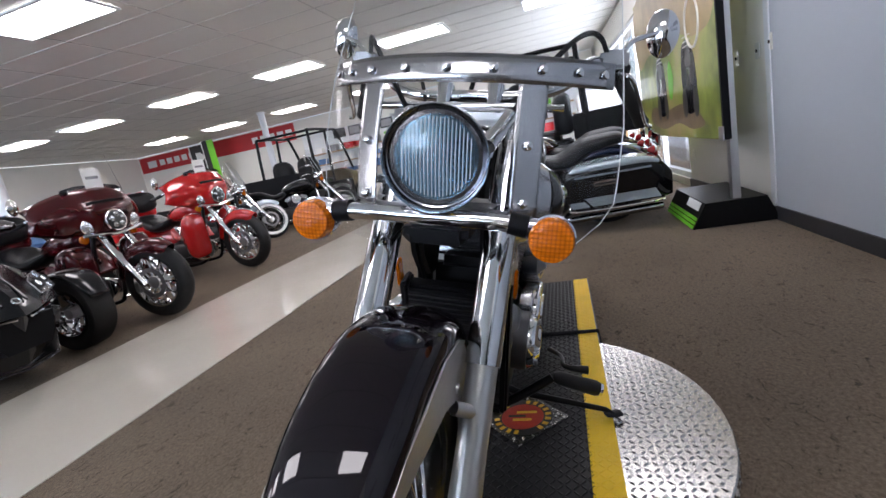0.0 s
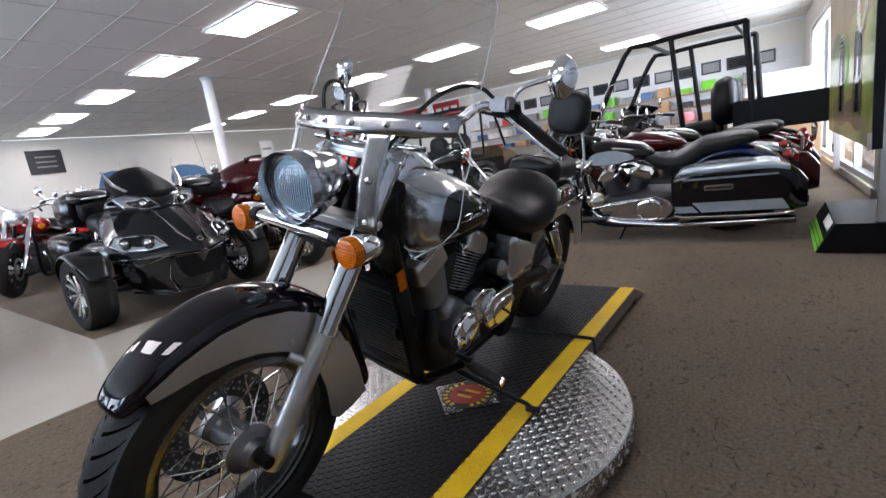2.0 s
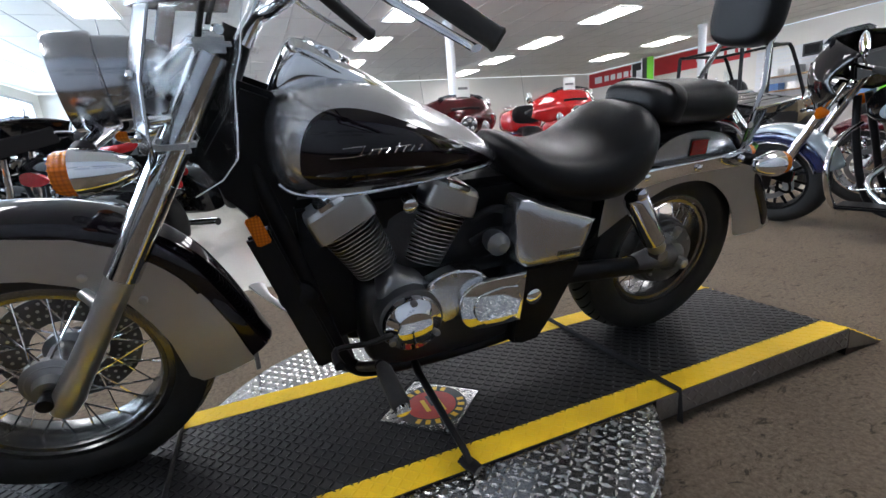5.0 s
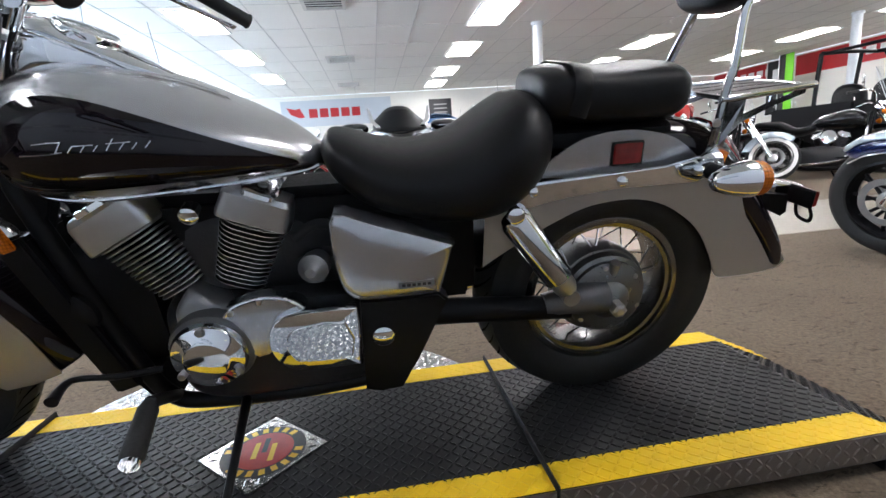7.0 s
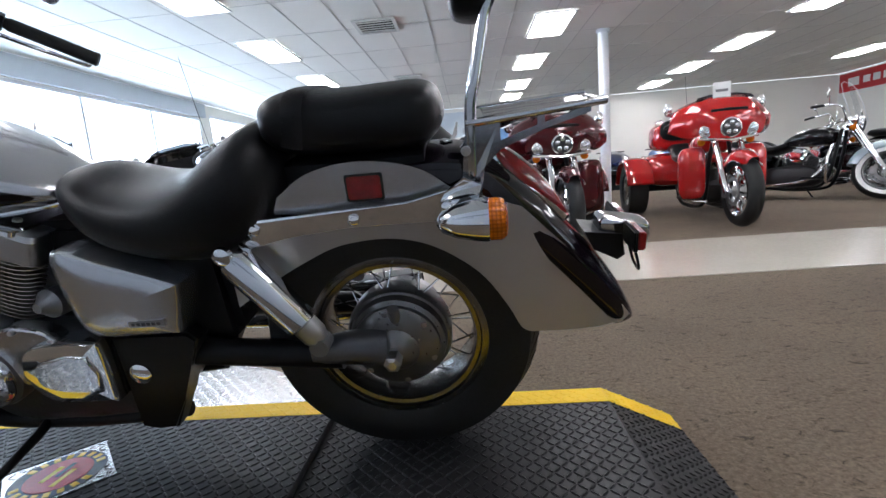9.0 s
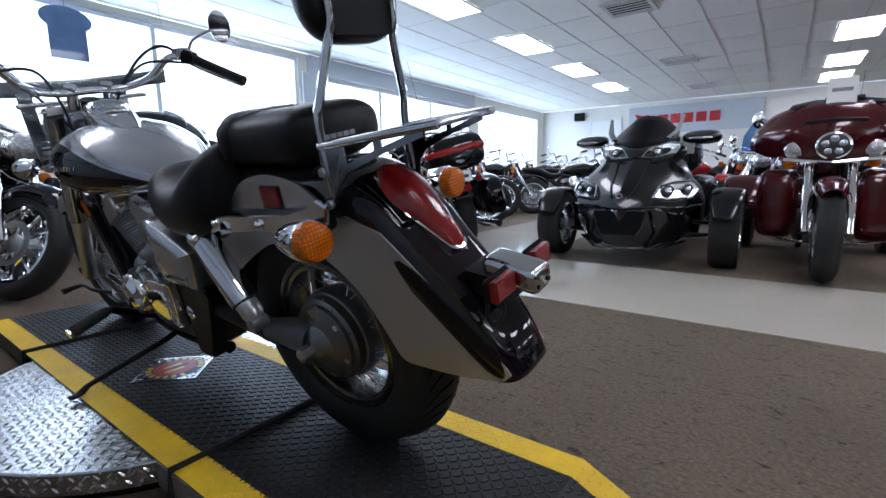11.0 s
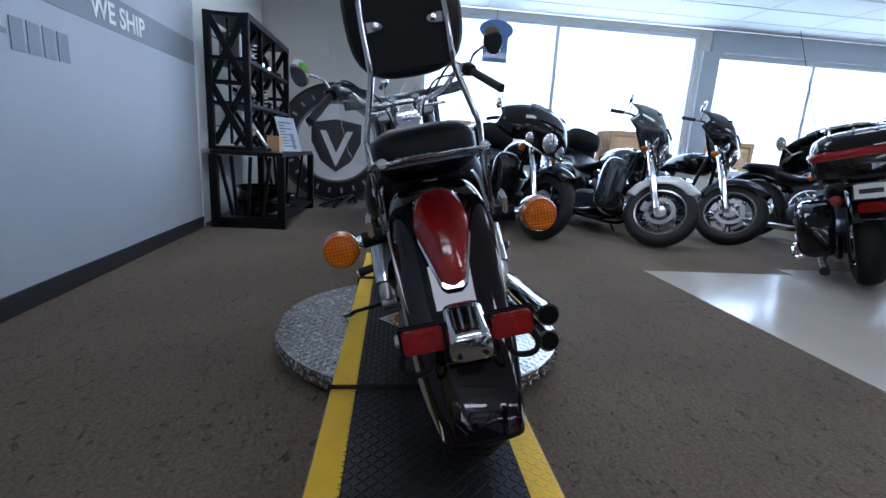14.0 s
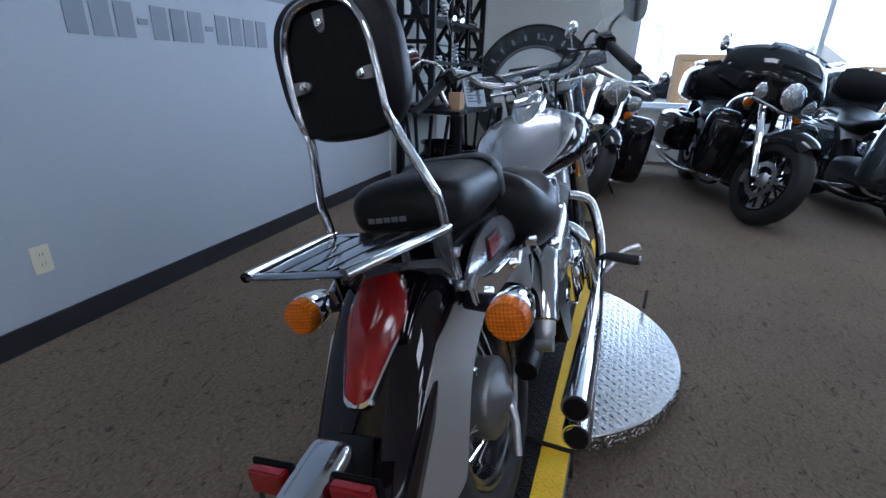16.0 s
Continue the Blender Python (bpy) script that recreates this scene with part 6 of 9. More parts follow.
# exhaust on the far side
for k, (zz, yy) in enumerate(((0.335, -0.228), (0.262, -0.222))):
    mu = part("muffler", tube([(0.02, yy + 0.01, 0.262 - 0.02 * k), (-0.20, yy, zz - 0.055 + 0.04 * k), (-0.45, yy - 0.01, zz - 0.035 + 0.01 * k), (-0.865, yy - 0.02, zz)], [0.02, 0.023, 0.030, 0.031], 24), M["dark_chrome"], bike, "long chrome muffler")
    # closed black end, coloured for the shade inside the pipe
    part("muffler_tip", lathe([(0.0285, -0.004), (0.026, 0.004), (0.024, 0.001)], 24, m=axis_m((-0.865, yy - 0.02, zz), (-1, 0, 0.1))), M["black_steel"], mu)
part("header_pipe", tube([(0.25, -0.10, 0.55), (0.30, -0.18, 0.50), (0.27, -0.21, 0.36), (0.15, -0.215, 0.27), (0.02, -0.215, 0.26)], 0.021, 16, smooth=6), M["chrome"], bike, "curved chrome header pipe")
part("header_pipe", tube([(-0.13, -0.10, 0.54), (-0.16, -0.19, 0.50), (-0.13, -0.21, 0.38), (-0.05, -0.205, 0.26), (0.02, -0.2, 0.245)], 0.021, 16, smooth=6), M["chrome"], bike)

# side stand: down to the deck
inv = bike.matrix_world.inverted()
foot = inv @ Vector((0.02, 0.335, RT + 0.012))
part("side_stand", tube([(0.03, 0.10, 0.175), (0.03, 0.14, 0.165), foot + Vector((0.0, -0.02, 0.012)), foot], [0.012, 0.011, 0.008, 0.009], 12), M["black_steel"], bike, "black side stand, folded out")
part("stand_foot", tube([foot + Vector((0.012, -0.02, 0.004)), foot, inv @ Vector((0.01, 0.36, RT + 0.01))], [0.010, 0.012, 0.010], 10, flat=(1.5, 0.6)), M["black_steel"], bike)


# ---- the other motorcycles of the showroom ----
def cast_wheel(name, x, R, rim, tw, parent, white=False, spokes=10, wheel_mat="chrome"):
    w = new(name)
    w.parent = parent
    w.matrix_local = pose(x, 0, R)
    h = R - rim
    prof = [(rim - 0.004, -tw * 0.36), (rim + h * 0.45, -tw * 0.5), (R - 0.02, -tw * 0.4), (R, -tw * 0.12), (R, tw * 0.12), (R - 0.02, tw * 0.4), (rim + h * 0.45, tw * 0.5), (rim - 0.004, tw * 0.36)]
    part("tyre", lathe(prof + prof[:1], 40, m=ACROSS, caps=False), M["rubber"], w, angle=60)
    if white:
        for s in (1, -1):
            part("white_wall", lathe([(rim + h * 0.12, s * tw * 0.462), (rim + h * 0.55, s * tw * 0.512), (rim + h * 0.60, s * tw * 0.508), (rim + h * 0.57, s * tw * 0.48)], 40, m=ACROSS, caps=False), M["paper"], w, "white sidewall band")
    rp = [(rim + 0.01, -tw * 0.37), (rim - 0.02, -tw * 0.28), (rim - 0.028, 0), (rim - 0.02, tw * 0.28), (rim + 0.01, tw * 0.37), (rim - 0.012, tw * 0.40), (rim - 0.036, 0), (rim - 0.012, -tw * 0.40)]
    part("rim", lathe(rp + rp[:1], 40, m=ACROSS, caps=False), M[wheel_mat], w)
    part("hub", lathe([(0.02, -0.07), (0.055, -0.06), (0.05, 0), (0.055, 0.06), (0.02, 0.07)], 20, m=ACROSS), M["chrome_dull"], w)
    bm = bmesh.new()
    for k in range(spokes):
        a = 2 * math.pi * k / spokes
        o = 0.12 if spokes < 16 else 0.3
        for s in (1, -1):
            tube([(0.045 * math.cos(a), s * 0.045, 0.045 * math.sin(a)), ((rim - 0.025) * math.cos(a + s * o), s * 0.012, (rim - 0.025) * math.sin(a + s * o))], 0.010 if spokes < 16 else 0.003, 6, bm)
    part("spokes", bm, M[wheel_mat], w)
    for s in (1, -1):
        part("brake_disc", lathe([(0.098, s * 0.072), (0.134, s * 0.072), (0.134, s * 0.077), (0.098, s * 0.077), (0.098, s * 0.072)], 32, m=ACROSS, caps=False), M["cast"], w)
    return w


def batwing():
    """The front shell of a fork-mounted fairing: a domed middle and drooping wings."""
    rows = []
    for j in range(13):
        v = j / 12
        row = []
        for i in range(29):
            u = -1 + 2 * i / 28
            a = abs(u)
            zt = 1.225 - 0.11 * a ** 3.2
            zb = 0.80 + 0.02 * a + 0.10 * max(0, (a - 0.42) / 0.58) ** 1.8 + 0.05 * math.exp(-((a - 0.5) / 0.12) ** 2)
            z = zb + (zt - zb) * v
            x = 0.585 - 0.02 * a - 0.24 * a ** 2.6 - 0.13 * max(0, v - 0.35) ** 2 / 0.42 - 0.05 * (1 - v) ** 3
            row.append((x, 0.475 * u * (1 - 0.10 * v * v), z))
        rows.append(row)
    bm = bmesh.new()
    rings(bm, rows, False, False)
    return bm


def touring(label, paint, accent=None, fairing="", bags=False, trunk=False, white=False, spokes=10, trike=False, screen="", lowers=False, guard=False, group="", second=None, bar=0.0, name="touring_motorcycle", lean=0.0, wheel_mat="chrome", backrest=False, slim=False, stripe=False):
    """A big motorcycle, heading +x, built round the ground point between its axles."""
    P, A = M[paint], M[accent or paint]
    e = empty(name, label, "motorcycle", group)
    R, wb = 0.325, 0.82
    cast_wheel("front_wheel", wb, R, 0.225, 0.13, e, white, spokes, wheel_mat)
    if not trike:
        cast_wheel("rear_wheel", -0.80, R, 0.215, 0.17, e, white, spokes, wheel_mat)
    c = (wb, R)
    aa = [52, 70, 90, 110, 130, 150, 168]
    part("front_fender", arch([polar(c, 0.385 if not slim else 0.372, a) for a in aa], [polar(c, 0.275 if not slim else 0.35, a) for a in aa], [0.05, 0.075, 0.085, 0.088, 0.088, 0.085, 0.075]), A, e, solid=0.004)
    if stripe:
        part("fender_stripe", arch([polar(c, 0.390, a) for a in aa], [polar(c, 0.350, a) for a in aa], [0.05, 0.076, 0.087, 0.090, 0.090, 0.087, 0.077]), M[second], e, "pale silver stripe", solid=0.002)
    part("fender_trim", tube([polar(c, 0.278 if not slim else 0.34, a)[:1] + (0.089,) + polar(c, 0.278 if not slim else 0.34, a)[1:] for a in aa], 0.005, 6), M["chrome"], e)
    for s in (1, -1):
        t, b = Vector((0.40, s * 0.115, 0.96)), Vector((0.79, s * 0.105, 0.32))
        part("fork_leg", tube([t, t.lerp(b, 0.5), t.lerp(b, 0.52), b], [0.027, 0.027, 0.033, 0.034], 14), M["chrome"], e)
        part("caliper", box(0.66, 0.72, s * 0.075, s * 0.11, 0.26, 0.36, bevel=0.01), M["cast"], e)
    part("frame", tube([(0.36, 0.06, 0.86), (0.34, 0.10, 0.6), (0.28, 0.11, 0.25), (0.12, 0.12, 0.14), (-0.4, 0.12, 0.15), (-0.55, 0.12, 0.35)], 0.02, 10, smooth=4), M["black_steel"], e)
    part("frame", tube([(0.36, -0.06, 0.86), (0.34, -0.10, 0.6), (0.28, -0.11, 0.25), (0.12, -0.12, 0.14), (-0.4, -0.12, 0.15), (-0.55, -0.12, 0.35)], 0.02, 10, smooth=4), M["black_steel"], e)
    part("fuel_tank", body([(0.31, 0.05, 0.76, 0.83), (0.29, 0.12, 0.71, 0.87), (0.20, 0.175, 0.68, 0.91), (0.05, 0.18, 0.68, 0.905), (-0.12, 0.145, 0.69, 0.86), (-0.24, 0.09, 0.70, 0.80), (-0.28, 0.04, 0.72, 0.76)], 2.4, 28, 4), P, e)
    part("tank_console", body([(0.22, 0.03, 0.90, 0.92), (0.1, 0.045, 0.89, 0.925), (-0.15, 0.035, 0.83, 0.87), (-0.24, 0.02, 0.78, 0.81)], 2.4, 14, 3), M["chrome"], e)
    if second:
        for s in (1, -1):
            part("tank_panel", plate([(v.x, v.z) for v in smooth_line([(0.20, 0, 0.74), (0.18, 0, 0.82), (0.02, 0, 0.84), (-0.12, 0, 0.79), (-0.14, 0, 0.75), (0.02, 0, 0.72)], 4, True)], s * 0.187, s * 0.165, bevel=0.004), M[second], e)
    part("seat", body([(-0.20, 0.08, 0.69, 0.77), (-0.28, 0.14, 0.64, 0.74), (-0.42, 0.185, 0.60, 0.72), (-0.56, 0.19, 0.62, 0.79), (-0.64, 0.16, 0.68, 0.83), (-0.78, 0.15, 0.72, 0.84), (-0.92, 0.13, 0.74, 0.84), (-0.98, 0.08, 0.76, 0.81)], 2.6, 28, 4), M["leather"], e, "black leather seat", angle=60)
    rc = (-0.80, R)
    ra = [25, 45, 65, 85, 105, 125, 145] if not trike else [60, 85, 105, 125, 145]
    part("rear_fender", arch([polar(rc, 0.425, 180 - a + 0) for a in ra], [polar(rc, 0.36, 180 - a) for a in ra], 0.11), A, e, solid=0.004)
    # V-twin engine
    part("engine_case", body([(0.16, 0.09, 0.22, 0.36), (0.08, 0.15, 0.16, 0.42), (-0.12, 0.17, 0.15, 0.44), (-0.38, 0.16, 0.17, 0.42), (-0.46, 0.09, 0.22, 0.36)], 4, 24, 3), M["engine_dark"], e)
    for ang, bx in ((22, 0.02), (-22, -0.10)):
        m = Matrix.Translation((bx, 0, 0.38)) @ Matrix.Rotation(radians(ang), 4, "Y")
        pr = [(0.068, 0.0)]
        for k in range(10):
            z = 0.014 + 0.018 * k
            pr += [(0.068, z - 0.003), (0.092, z - 0.002), (0.092, z + 0.002), (0.068, z + 0.003)]
        cy = part("cylinder", lathe(pr, 18, m=m @ Matrix.Diagonal((0.85, 1.15, 1, 1))), M["fins"], e, angle=30)
        hd = box(-0.075, 0.075, -0.095, 0.095, 0.19, 0.255, bevel=0.02)
        bmesh.ops.transform(hd, matrix=m, verts=hd.verts)
        part("rocker_cover", hd, M["dark_chrome"], e)
    part("primary_cover", plate([(v.x, v.z) for v in smooth_line([(0.12, 0, 0.24), (0.13, 0, 0.33), (0.02, 0, 0.38), (-0.25, 0, 0.40), (-0.38, 0, 0.36), (-0.40, 0, 0.26), (-0.28, 0, 0.18), (0.0, 0, 0.19)], 4, True)], 0.205, 0.15, bevel=0.015), M["dark_chrome"], e)
    part("clutch_cover", lathe([(0.10, 0.2), (0.10, 0.212), (0.085, 0.22), (0.05, 0.222), (0.002, 0.223)], 32, m=Matrix.Translation((-0.24, 0, 0.29)) @ ACROSS), M["chrome"], e)
    for k in range(5):
        a = radians(90 + 72 * k)
        part("clutch_bolt", lathe([(0.008, 0.214), (0.007, 0.2215), (0.002, 0.2225)], 8, m=Matrix.Translation((-0.24 + 0.09 * math.cos(a), 0, 0.29 + 0.09 * math.sin(a))) @ ACROSS), M["cast"], e)
    part("primary_rib", tube([(0.10, 0.206, 0.335), (0.0, 0.2075, 0.358), (-0.13, 0.2075, 0.372)], 0.007, 6, smooth=3), M["chrome"], e)
    part("shift_rod", rod((-0.28, 0.225, 0.405), (0.28, 0.225, 0.33), 0.006), M["chrome"], e)
    part("air_cleaner", lathe([(0.02, 0.1), (0.09, 0.13), (0.10, 0.18), (0.085, 0.2), (0.002, 0.205)], 28, m=Matrix.Translation((-0.04, 0, 0.55)) @ Matrix.Rotation(radians(90), 4, "X")), M["chrome"], e)
    for s in (1, -1):
        zz = 0.25
        if not trike:
            ex = part("exhaust", tube([(0.20, s * 0.13, 0.45), (0.24, s * 0.2, 0.36), (0.10, s * 0.23, 0.22), (-0.3, s * 0.24, 0.165), (-0.5, s * 0.25, 0.16), (-1.18, s * 0.26, 0.18)], [0.018, 0.018, 0.018, 0.02, 0.032, 0.034], 16, smooth=3), M["dark_chrome"], e, "chrome exhaust")
            # black disc over the pipe end, for the dark bore
            part("exhaust_tip", lathe([(0.032, 0), (0.029, 0.004)], 18, m=axis_m((-1.181, s * 0.26, 0.18), (-1, 0, 0))), M["strap"], ex)
        part("footboard", box(0.08, 0.34, s * 0.22, s * 0.33, 0.235, 0.26, bevel=0.008), M["black_plastic"], e)
        part("handlebar", tube([(0.36, 0, 0.99), (0.36, s * 0.10, 1.0), (0.31, s * 0.25, 1.06 + bar), (0.20, s * 0.36, 1.04 + bar), (0.06, s * 0.42, 1.0 + bar)], 0.013, 10, smooth=4), M["chrome"], e)
        part("grip", tube([(0.16, s * 0.385, 1.025 + bar), (0.04, s * 0.43, 0.99 + bar)], 0.018, 12), M["rubber"], e)
        part("mirror", lathe([(0.002, -0.02), (0.045, -0.01), (0.055, 0), (0.05, 0.004)], 20, m=axis_m((0.18, s * 0.44, 1.16 + bar), (-1, 0, 0)) @ Matrix.Diagonal((0.75, 1.25, 1, 1))), M["chrome"], e)
        part("mirror_stem", tube([(0.2, s * 0.36, 1.04 + bar), (0.2, s * 0.43, 1.13 + bar)], 0.006, 8), M["chrome"], e)
        part("turn_signal", lathe([(0.012, -0.05), (0.034, -0.02), (0.036, 0.0), (0.02, 0.012), (0.002, 0.014)], 18, m=axis_m((0.47, s * 0.22, 0.80), (1, 0, 0))), M["amber"], e, "amber turn signal")
        part("rear_signal", lathe([(0.012, -0.05), (0.034, -0.02), (0.036, 0.0), (0.02, 0.012), (0.002, 0.014)], 18, m=axis_m((-1.16, s * 0.17, 0.66), (-1, 0, 0))), M["red_lens"], e)
    if guard or lowers:
        for s in (1, -1):
            part("engine_guard", tube([(0.33, s * 0.08, 0.70), (0.36, s * 0.28, 0.62), (0.36, s * 0.36, 0.45), (0.34, s * 0.30, 0.24), (0.28, s * 0.10, 0.2)], 0.016, 10, smooth=4), M["chrome"], e)
    if lowers:
        for s in (1, -1):
            part("lower_fairing", body([(0.24, 0.08, 0.30, 0.66), (0.32, 0.12, 0.25, 0.74), (0.40, 0.125, 0.24, 0.76), (0.45, 0.10, 0.27, 0.72), (0.47, 0.06, 0.33, 0.64)], 4.5, 24, 3), P, e, m=Matrix.Translation((0, s * 0.275, 0)))
    hx = 0.53
    if fairing == "batwing":
        part("fairing", batwing(), P, e, "gloss batwing fairing", solid=0.012, angle=50)
        part("lamp_bar", tube([(0.53, -0.26, 0.83), (0.565, 0, 0.80), (0.53, 0.26, 0.83)], 0.014, 8), M["chrome"], e)
        part("fairing_vent", tube([(0.535, -0.16, 1.085), (0.556, 0, 1.09), (0.535, 0.16, 1.085)], 0.014, 8, flat=(0.6, 1)), M["black_plastic"], e)
        part("dash", box(0.27, 0.30, -0.30, 0.30, 0.97, 1.11, bevel=0.01), M["black_plastic"], e)
        w = part("windscreen", ngon([(0.435, -0.26, 1.19), (0.435, 0.26, 1.19), (0.41, 0.24, 1.225), (0.395, 0.12, 1.25), (0.395, -0.12, 1.25), (0.41, -0.24, 1.225)]), M["smoke"], e, solid=0.004, smooth=False)
        hx = 0.575
    elif screen:
        w = part("windscreen", ngon([(0.50, -0.24, 0.98), (0.50, 0.24, 0.98), (0.42, 0.27, 1.2), (0.36, 0.22, 1.38), (0.34, 0.1, 1.43), (0.34, -0.1, 1.43), (0.36, -0.22, 1.38), (0.42, -0.27, 1.2)]), M["blue_tint" if screen == "blue" else "screen"], e, "blue-tinted tall windscreen" if screen == "blue" else "clear tall windscreen", solid=0.004, smooth=False)
        w.visible_shadow = False
        part("screen_edge", tube([(0.50, -0.24, 0.98), (0.42, -0.27, 1.2), (0.36, -0.22, 1.38), (0.34, -0.1, 1.43), (0.34, 0.1, 1.43), (0.36, 0.22, 1.38), (0.42, 0.27, 1.2), (0.50, 0.24, 0.98)], 0.0035, 6), M["acrylic_edge"], e)
        part("screen_band", tube([(0.505, -0.25, 0.99), (0.515, 0, 0.995), (0.505, 0.25, 0.99)], 0.014, 8, flat=(0.4, 1.3)), M["chrome"], e)
    nac = part("headlight", lathe([(0.02, -0.16), (0.08, -0.10), (0.094, -0.02), (0.096, 0.01), (0.090, 0.015)], 28, m=axis_m((hx, 0, 0.915), (1, 0, 0))), M["chrome"], e, "round chrome headlight")
    part("headlight_lens", lathe([(0.0895, 0.012), (0.06, 0.026), (0.002, 0.032)], 28, m=axis_m((hx, 0, 0.915), (1, 0, 0))), M["sign_blk" if trike else "lamp_face"], nac)
    if trike:
        for k in range(5):
            a = radians(72 * k + 90)
            part("lamp_cell", lathe([(0.024, 0.022), (0.022, 0.031), (0.01, 0.036), (0.001, 0.037)], 14, m=axis_m((hx, 0.048 * math.cos(a), 0.915 + 0.048 * math.sin(a)), (1, 0, 0))), M["lamp_face"], nac)
    for s in (1, -1):
        if not slim:
            sl = part("spot_lamp", lathe([(0.02, -0.06), (0.052, -0.03), (0.058, 0.0), (0.053, 0.004)], 22, m=axis_m((hx - 0.05, s * 0.205, 0.895), (1, 0, 0))), M["chrome"], e)
            part("spot_lens", lathe([(0.052, 0.003), (0.03, 0.012), (0.002, 0.014)], 22, m=axis_m((hx - 0.05, s * 0.205, 0.895), (1, 0, 0))), M["lamp_face"], sl)
    if bags and not trike:
        for s in (1, -1):
            bg = part("saddlebag", body([(-0.42, 0.06, 0.40, 0.56), (-0.46, 0.10, 0.31, 0.62), (-0.70, 0.115, 0.28, 0.66), (-1.02, 0.115, 0.28, 0.65), (-1.16, 0.10, 0.28, 0.60), (-1.24, 0.06, 0.29, 0.50)], 5, 24, 3), P, e, "gloss hard saddlebag", m=Matrix.Translation((0, s * 0.285, 0)))
            part("bag_lid_trim", box(-1.08, -0.50, s * 0.113, s * 0.119, 0.572, 0.588, bevel=0.003), M[second or "black_plastic"], bg)
            part("bag_latch", box(-0.82, -0.64, s * 0.115, s * 0.125, 0.485, 0.53, bevel=0.006), M["chrome"], bg)
            part("latch_insert", box(-0.81, -0.65, s * 0.1252, s * 0.1262, 0.497, 0.515), M["sign_blk"], bg, smooth=False)
            if stripe:
                part("bag_lid", body([(-0.47, 0.07, 0.60, 0.622), (-0.54, 0.10, 0.61, 0.66), (-0.75, 0.117, 0.612, 0.676), (-1.02, 0.117, 0.61, 0.668), (-1.14, 0.10, 0.585, 0.628)], 4, 24, 3), M[second], bg, "pale silver bag lid")
                part("filler_panel", plate([(-0.44, 0.36), (-0.56, 0.36), (-0.60, 0.31), (-0.46, 0.31)], s * 0.1, s * 0.117), M[second], bg, smooth=False)
            if second:
                part("bag_panel", plate([(-0.56, 0.39), (-1.10, 0.39), (-1.14, 0.31), (-0.62, 0.31)], s * 0.1145, s * 0.119), M[second], bg, smooth=False)
            part("bag_guard", tube([(-0.45, s * 0.36, 0.30), (-0.5, s * 0.42, 0.28), (-1.1, s * 0.42, 0.28), (-1.15, s * 0.36, 0.30)], 0.012, 8, smooth=3), M["chrome"], e)
    if trunk:
        tk = part("top_case", body([(-0.80, 0.20, 0.84, 1.04), (-0.84, 0.27, 0.78, 1.10), (-1.05, 0.29, 0.76, 1.12), (-1.22, 0.27, 0.78, 1.09), (-1.28, 0.20, 0.82, 1.03)], 3.8, 28, 3), P, e, "large gloss top case")
        part("case_backrest", body([(-0.74, 0.20, 0.92, 1.08), (-0.77, 0.25, 0.88, 1.14), (-0.81, 0.22, 0.90, 1.12)], 3, 20, 3), M["leather"], e)
        if second:
            part("case_stripe", tube([(-0.84, 0.277, 0.965), (-1.05, 0.298, 0.965), (-1.22, 0.277, 0.965), (-1.287, 0.17, 0.965), (-1.29, 0, 0.965), (-1.287, -0.17, 0.965), (-1.22, -0.277, 0.965), (-1.05, -0.298, 0.965), (-0.84, -0.277, 0.965)], 0.028, 8, smooth=3, flat=(0.3, 1)), M[second], e)
        for y in (-0.18, -0.06, 0.06, 0.18):
            part("case_rail", tube([(-0.88, y, 1.12), (-0.9, y, 1.16), (-1.18, y, 1.15), (-1.2, y, 1.10)], 0.007, 6), M["chrome"], tk)
        part("case_rail", tube([(-0.9, -0.2, 1.155), (-1.18, -0.2, 1.145), (-1.2, 0, 1.145), (-1.18, 0.2, 1.145), (-0.9, 0.2, 1.155)], 0.008, 6), M["chrome"], tk)
        part("antenna", rod((-1.25, 0.24, 0.95), (-1.55, 0.3, 1.75), 0.003, 0.0015, 6), M["black_steel"], e)
    if backrest:
        part("backrest", body([(-0.93, 0.07, 0.95, 1.1), (-0.95, 0.10, 0.93, 1.14), (-0.99, 0.10, 0.93, 1.14), (-1.0, 0.08, 0.95, 1.12)], 3, 20, 3), M["leather"], e)
        part("sissy_bar", tube([(-0.98, 0.12, 0.62), (-1.0, 0.1, 0.95), (-1.0, -0.1, 0.95), (-0.98, -0.12, 0.62)], 0.01, 8), M["chrome"], e)
    tlz = 0.60
    if not trike:
        part("tail_lamp", box(-1.215, -1.18, -0.07, 0.07, tlz - 0.035, tlz + 0.035, bevel=0.012), M["red_lens"], e, "red tail lamp")
        part("plate_holder", box(-1.235, -1.218, -0.095, 0.095, tlz + 0.055, tlz + 0.165, bevel=0.004), M["chrome"], e)
        part("plate_blank", box(-1.238, -1.2355, -0.085, 0.085, tlz + 0.063, tlz + 0.157), M["paper"], e, smooth=False)
        part("plate_bars", box(-1.2395, -1.2382, -0.06, 0.06, tlz + 0.095, tlz + 0.125), M["sign_blk"], e, smooth=False)
        part("side_stand", tube([(-0.05, 0.14, 0.16), (0.02, 0.26, 0.01)], 0.011, 8), M["black_steel"], e)
    else:
        for s in (1, -1):
            w = new("rear_wheel")
            w.parent = e
            w.matrix_local = pose(-0.80, s * 0.56, 0.315)
            pr = [(0.2, -0.10), (0.27, -0.115), (0.305, -0.105), (0.315, -0.08), (0.315, 0.08), (0.305, 0.105), (0.27, 0.115), (0.2, 0.10)]
            part("tyre", lathe(pr + pr[:1], 36, m=ACROSS, caps=False), M["rubber"], w)
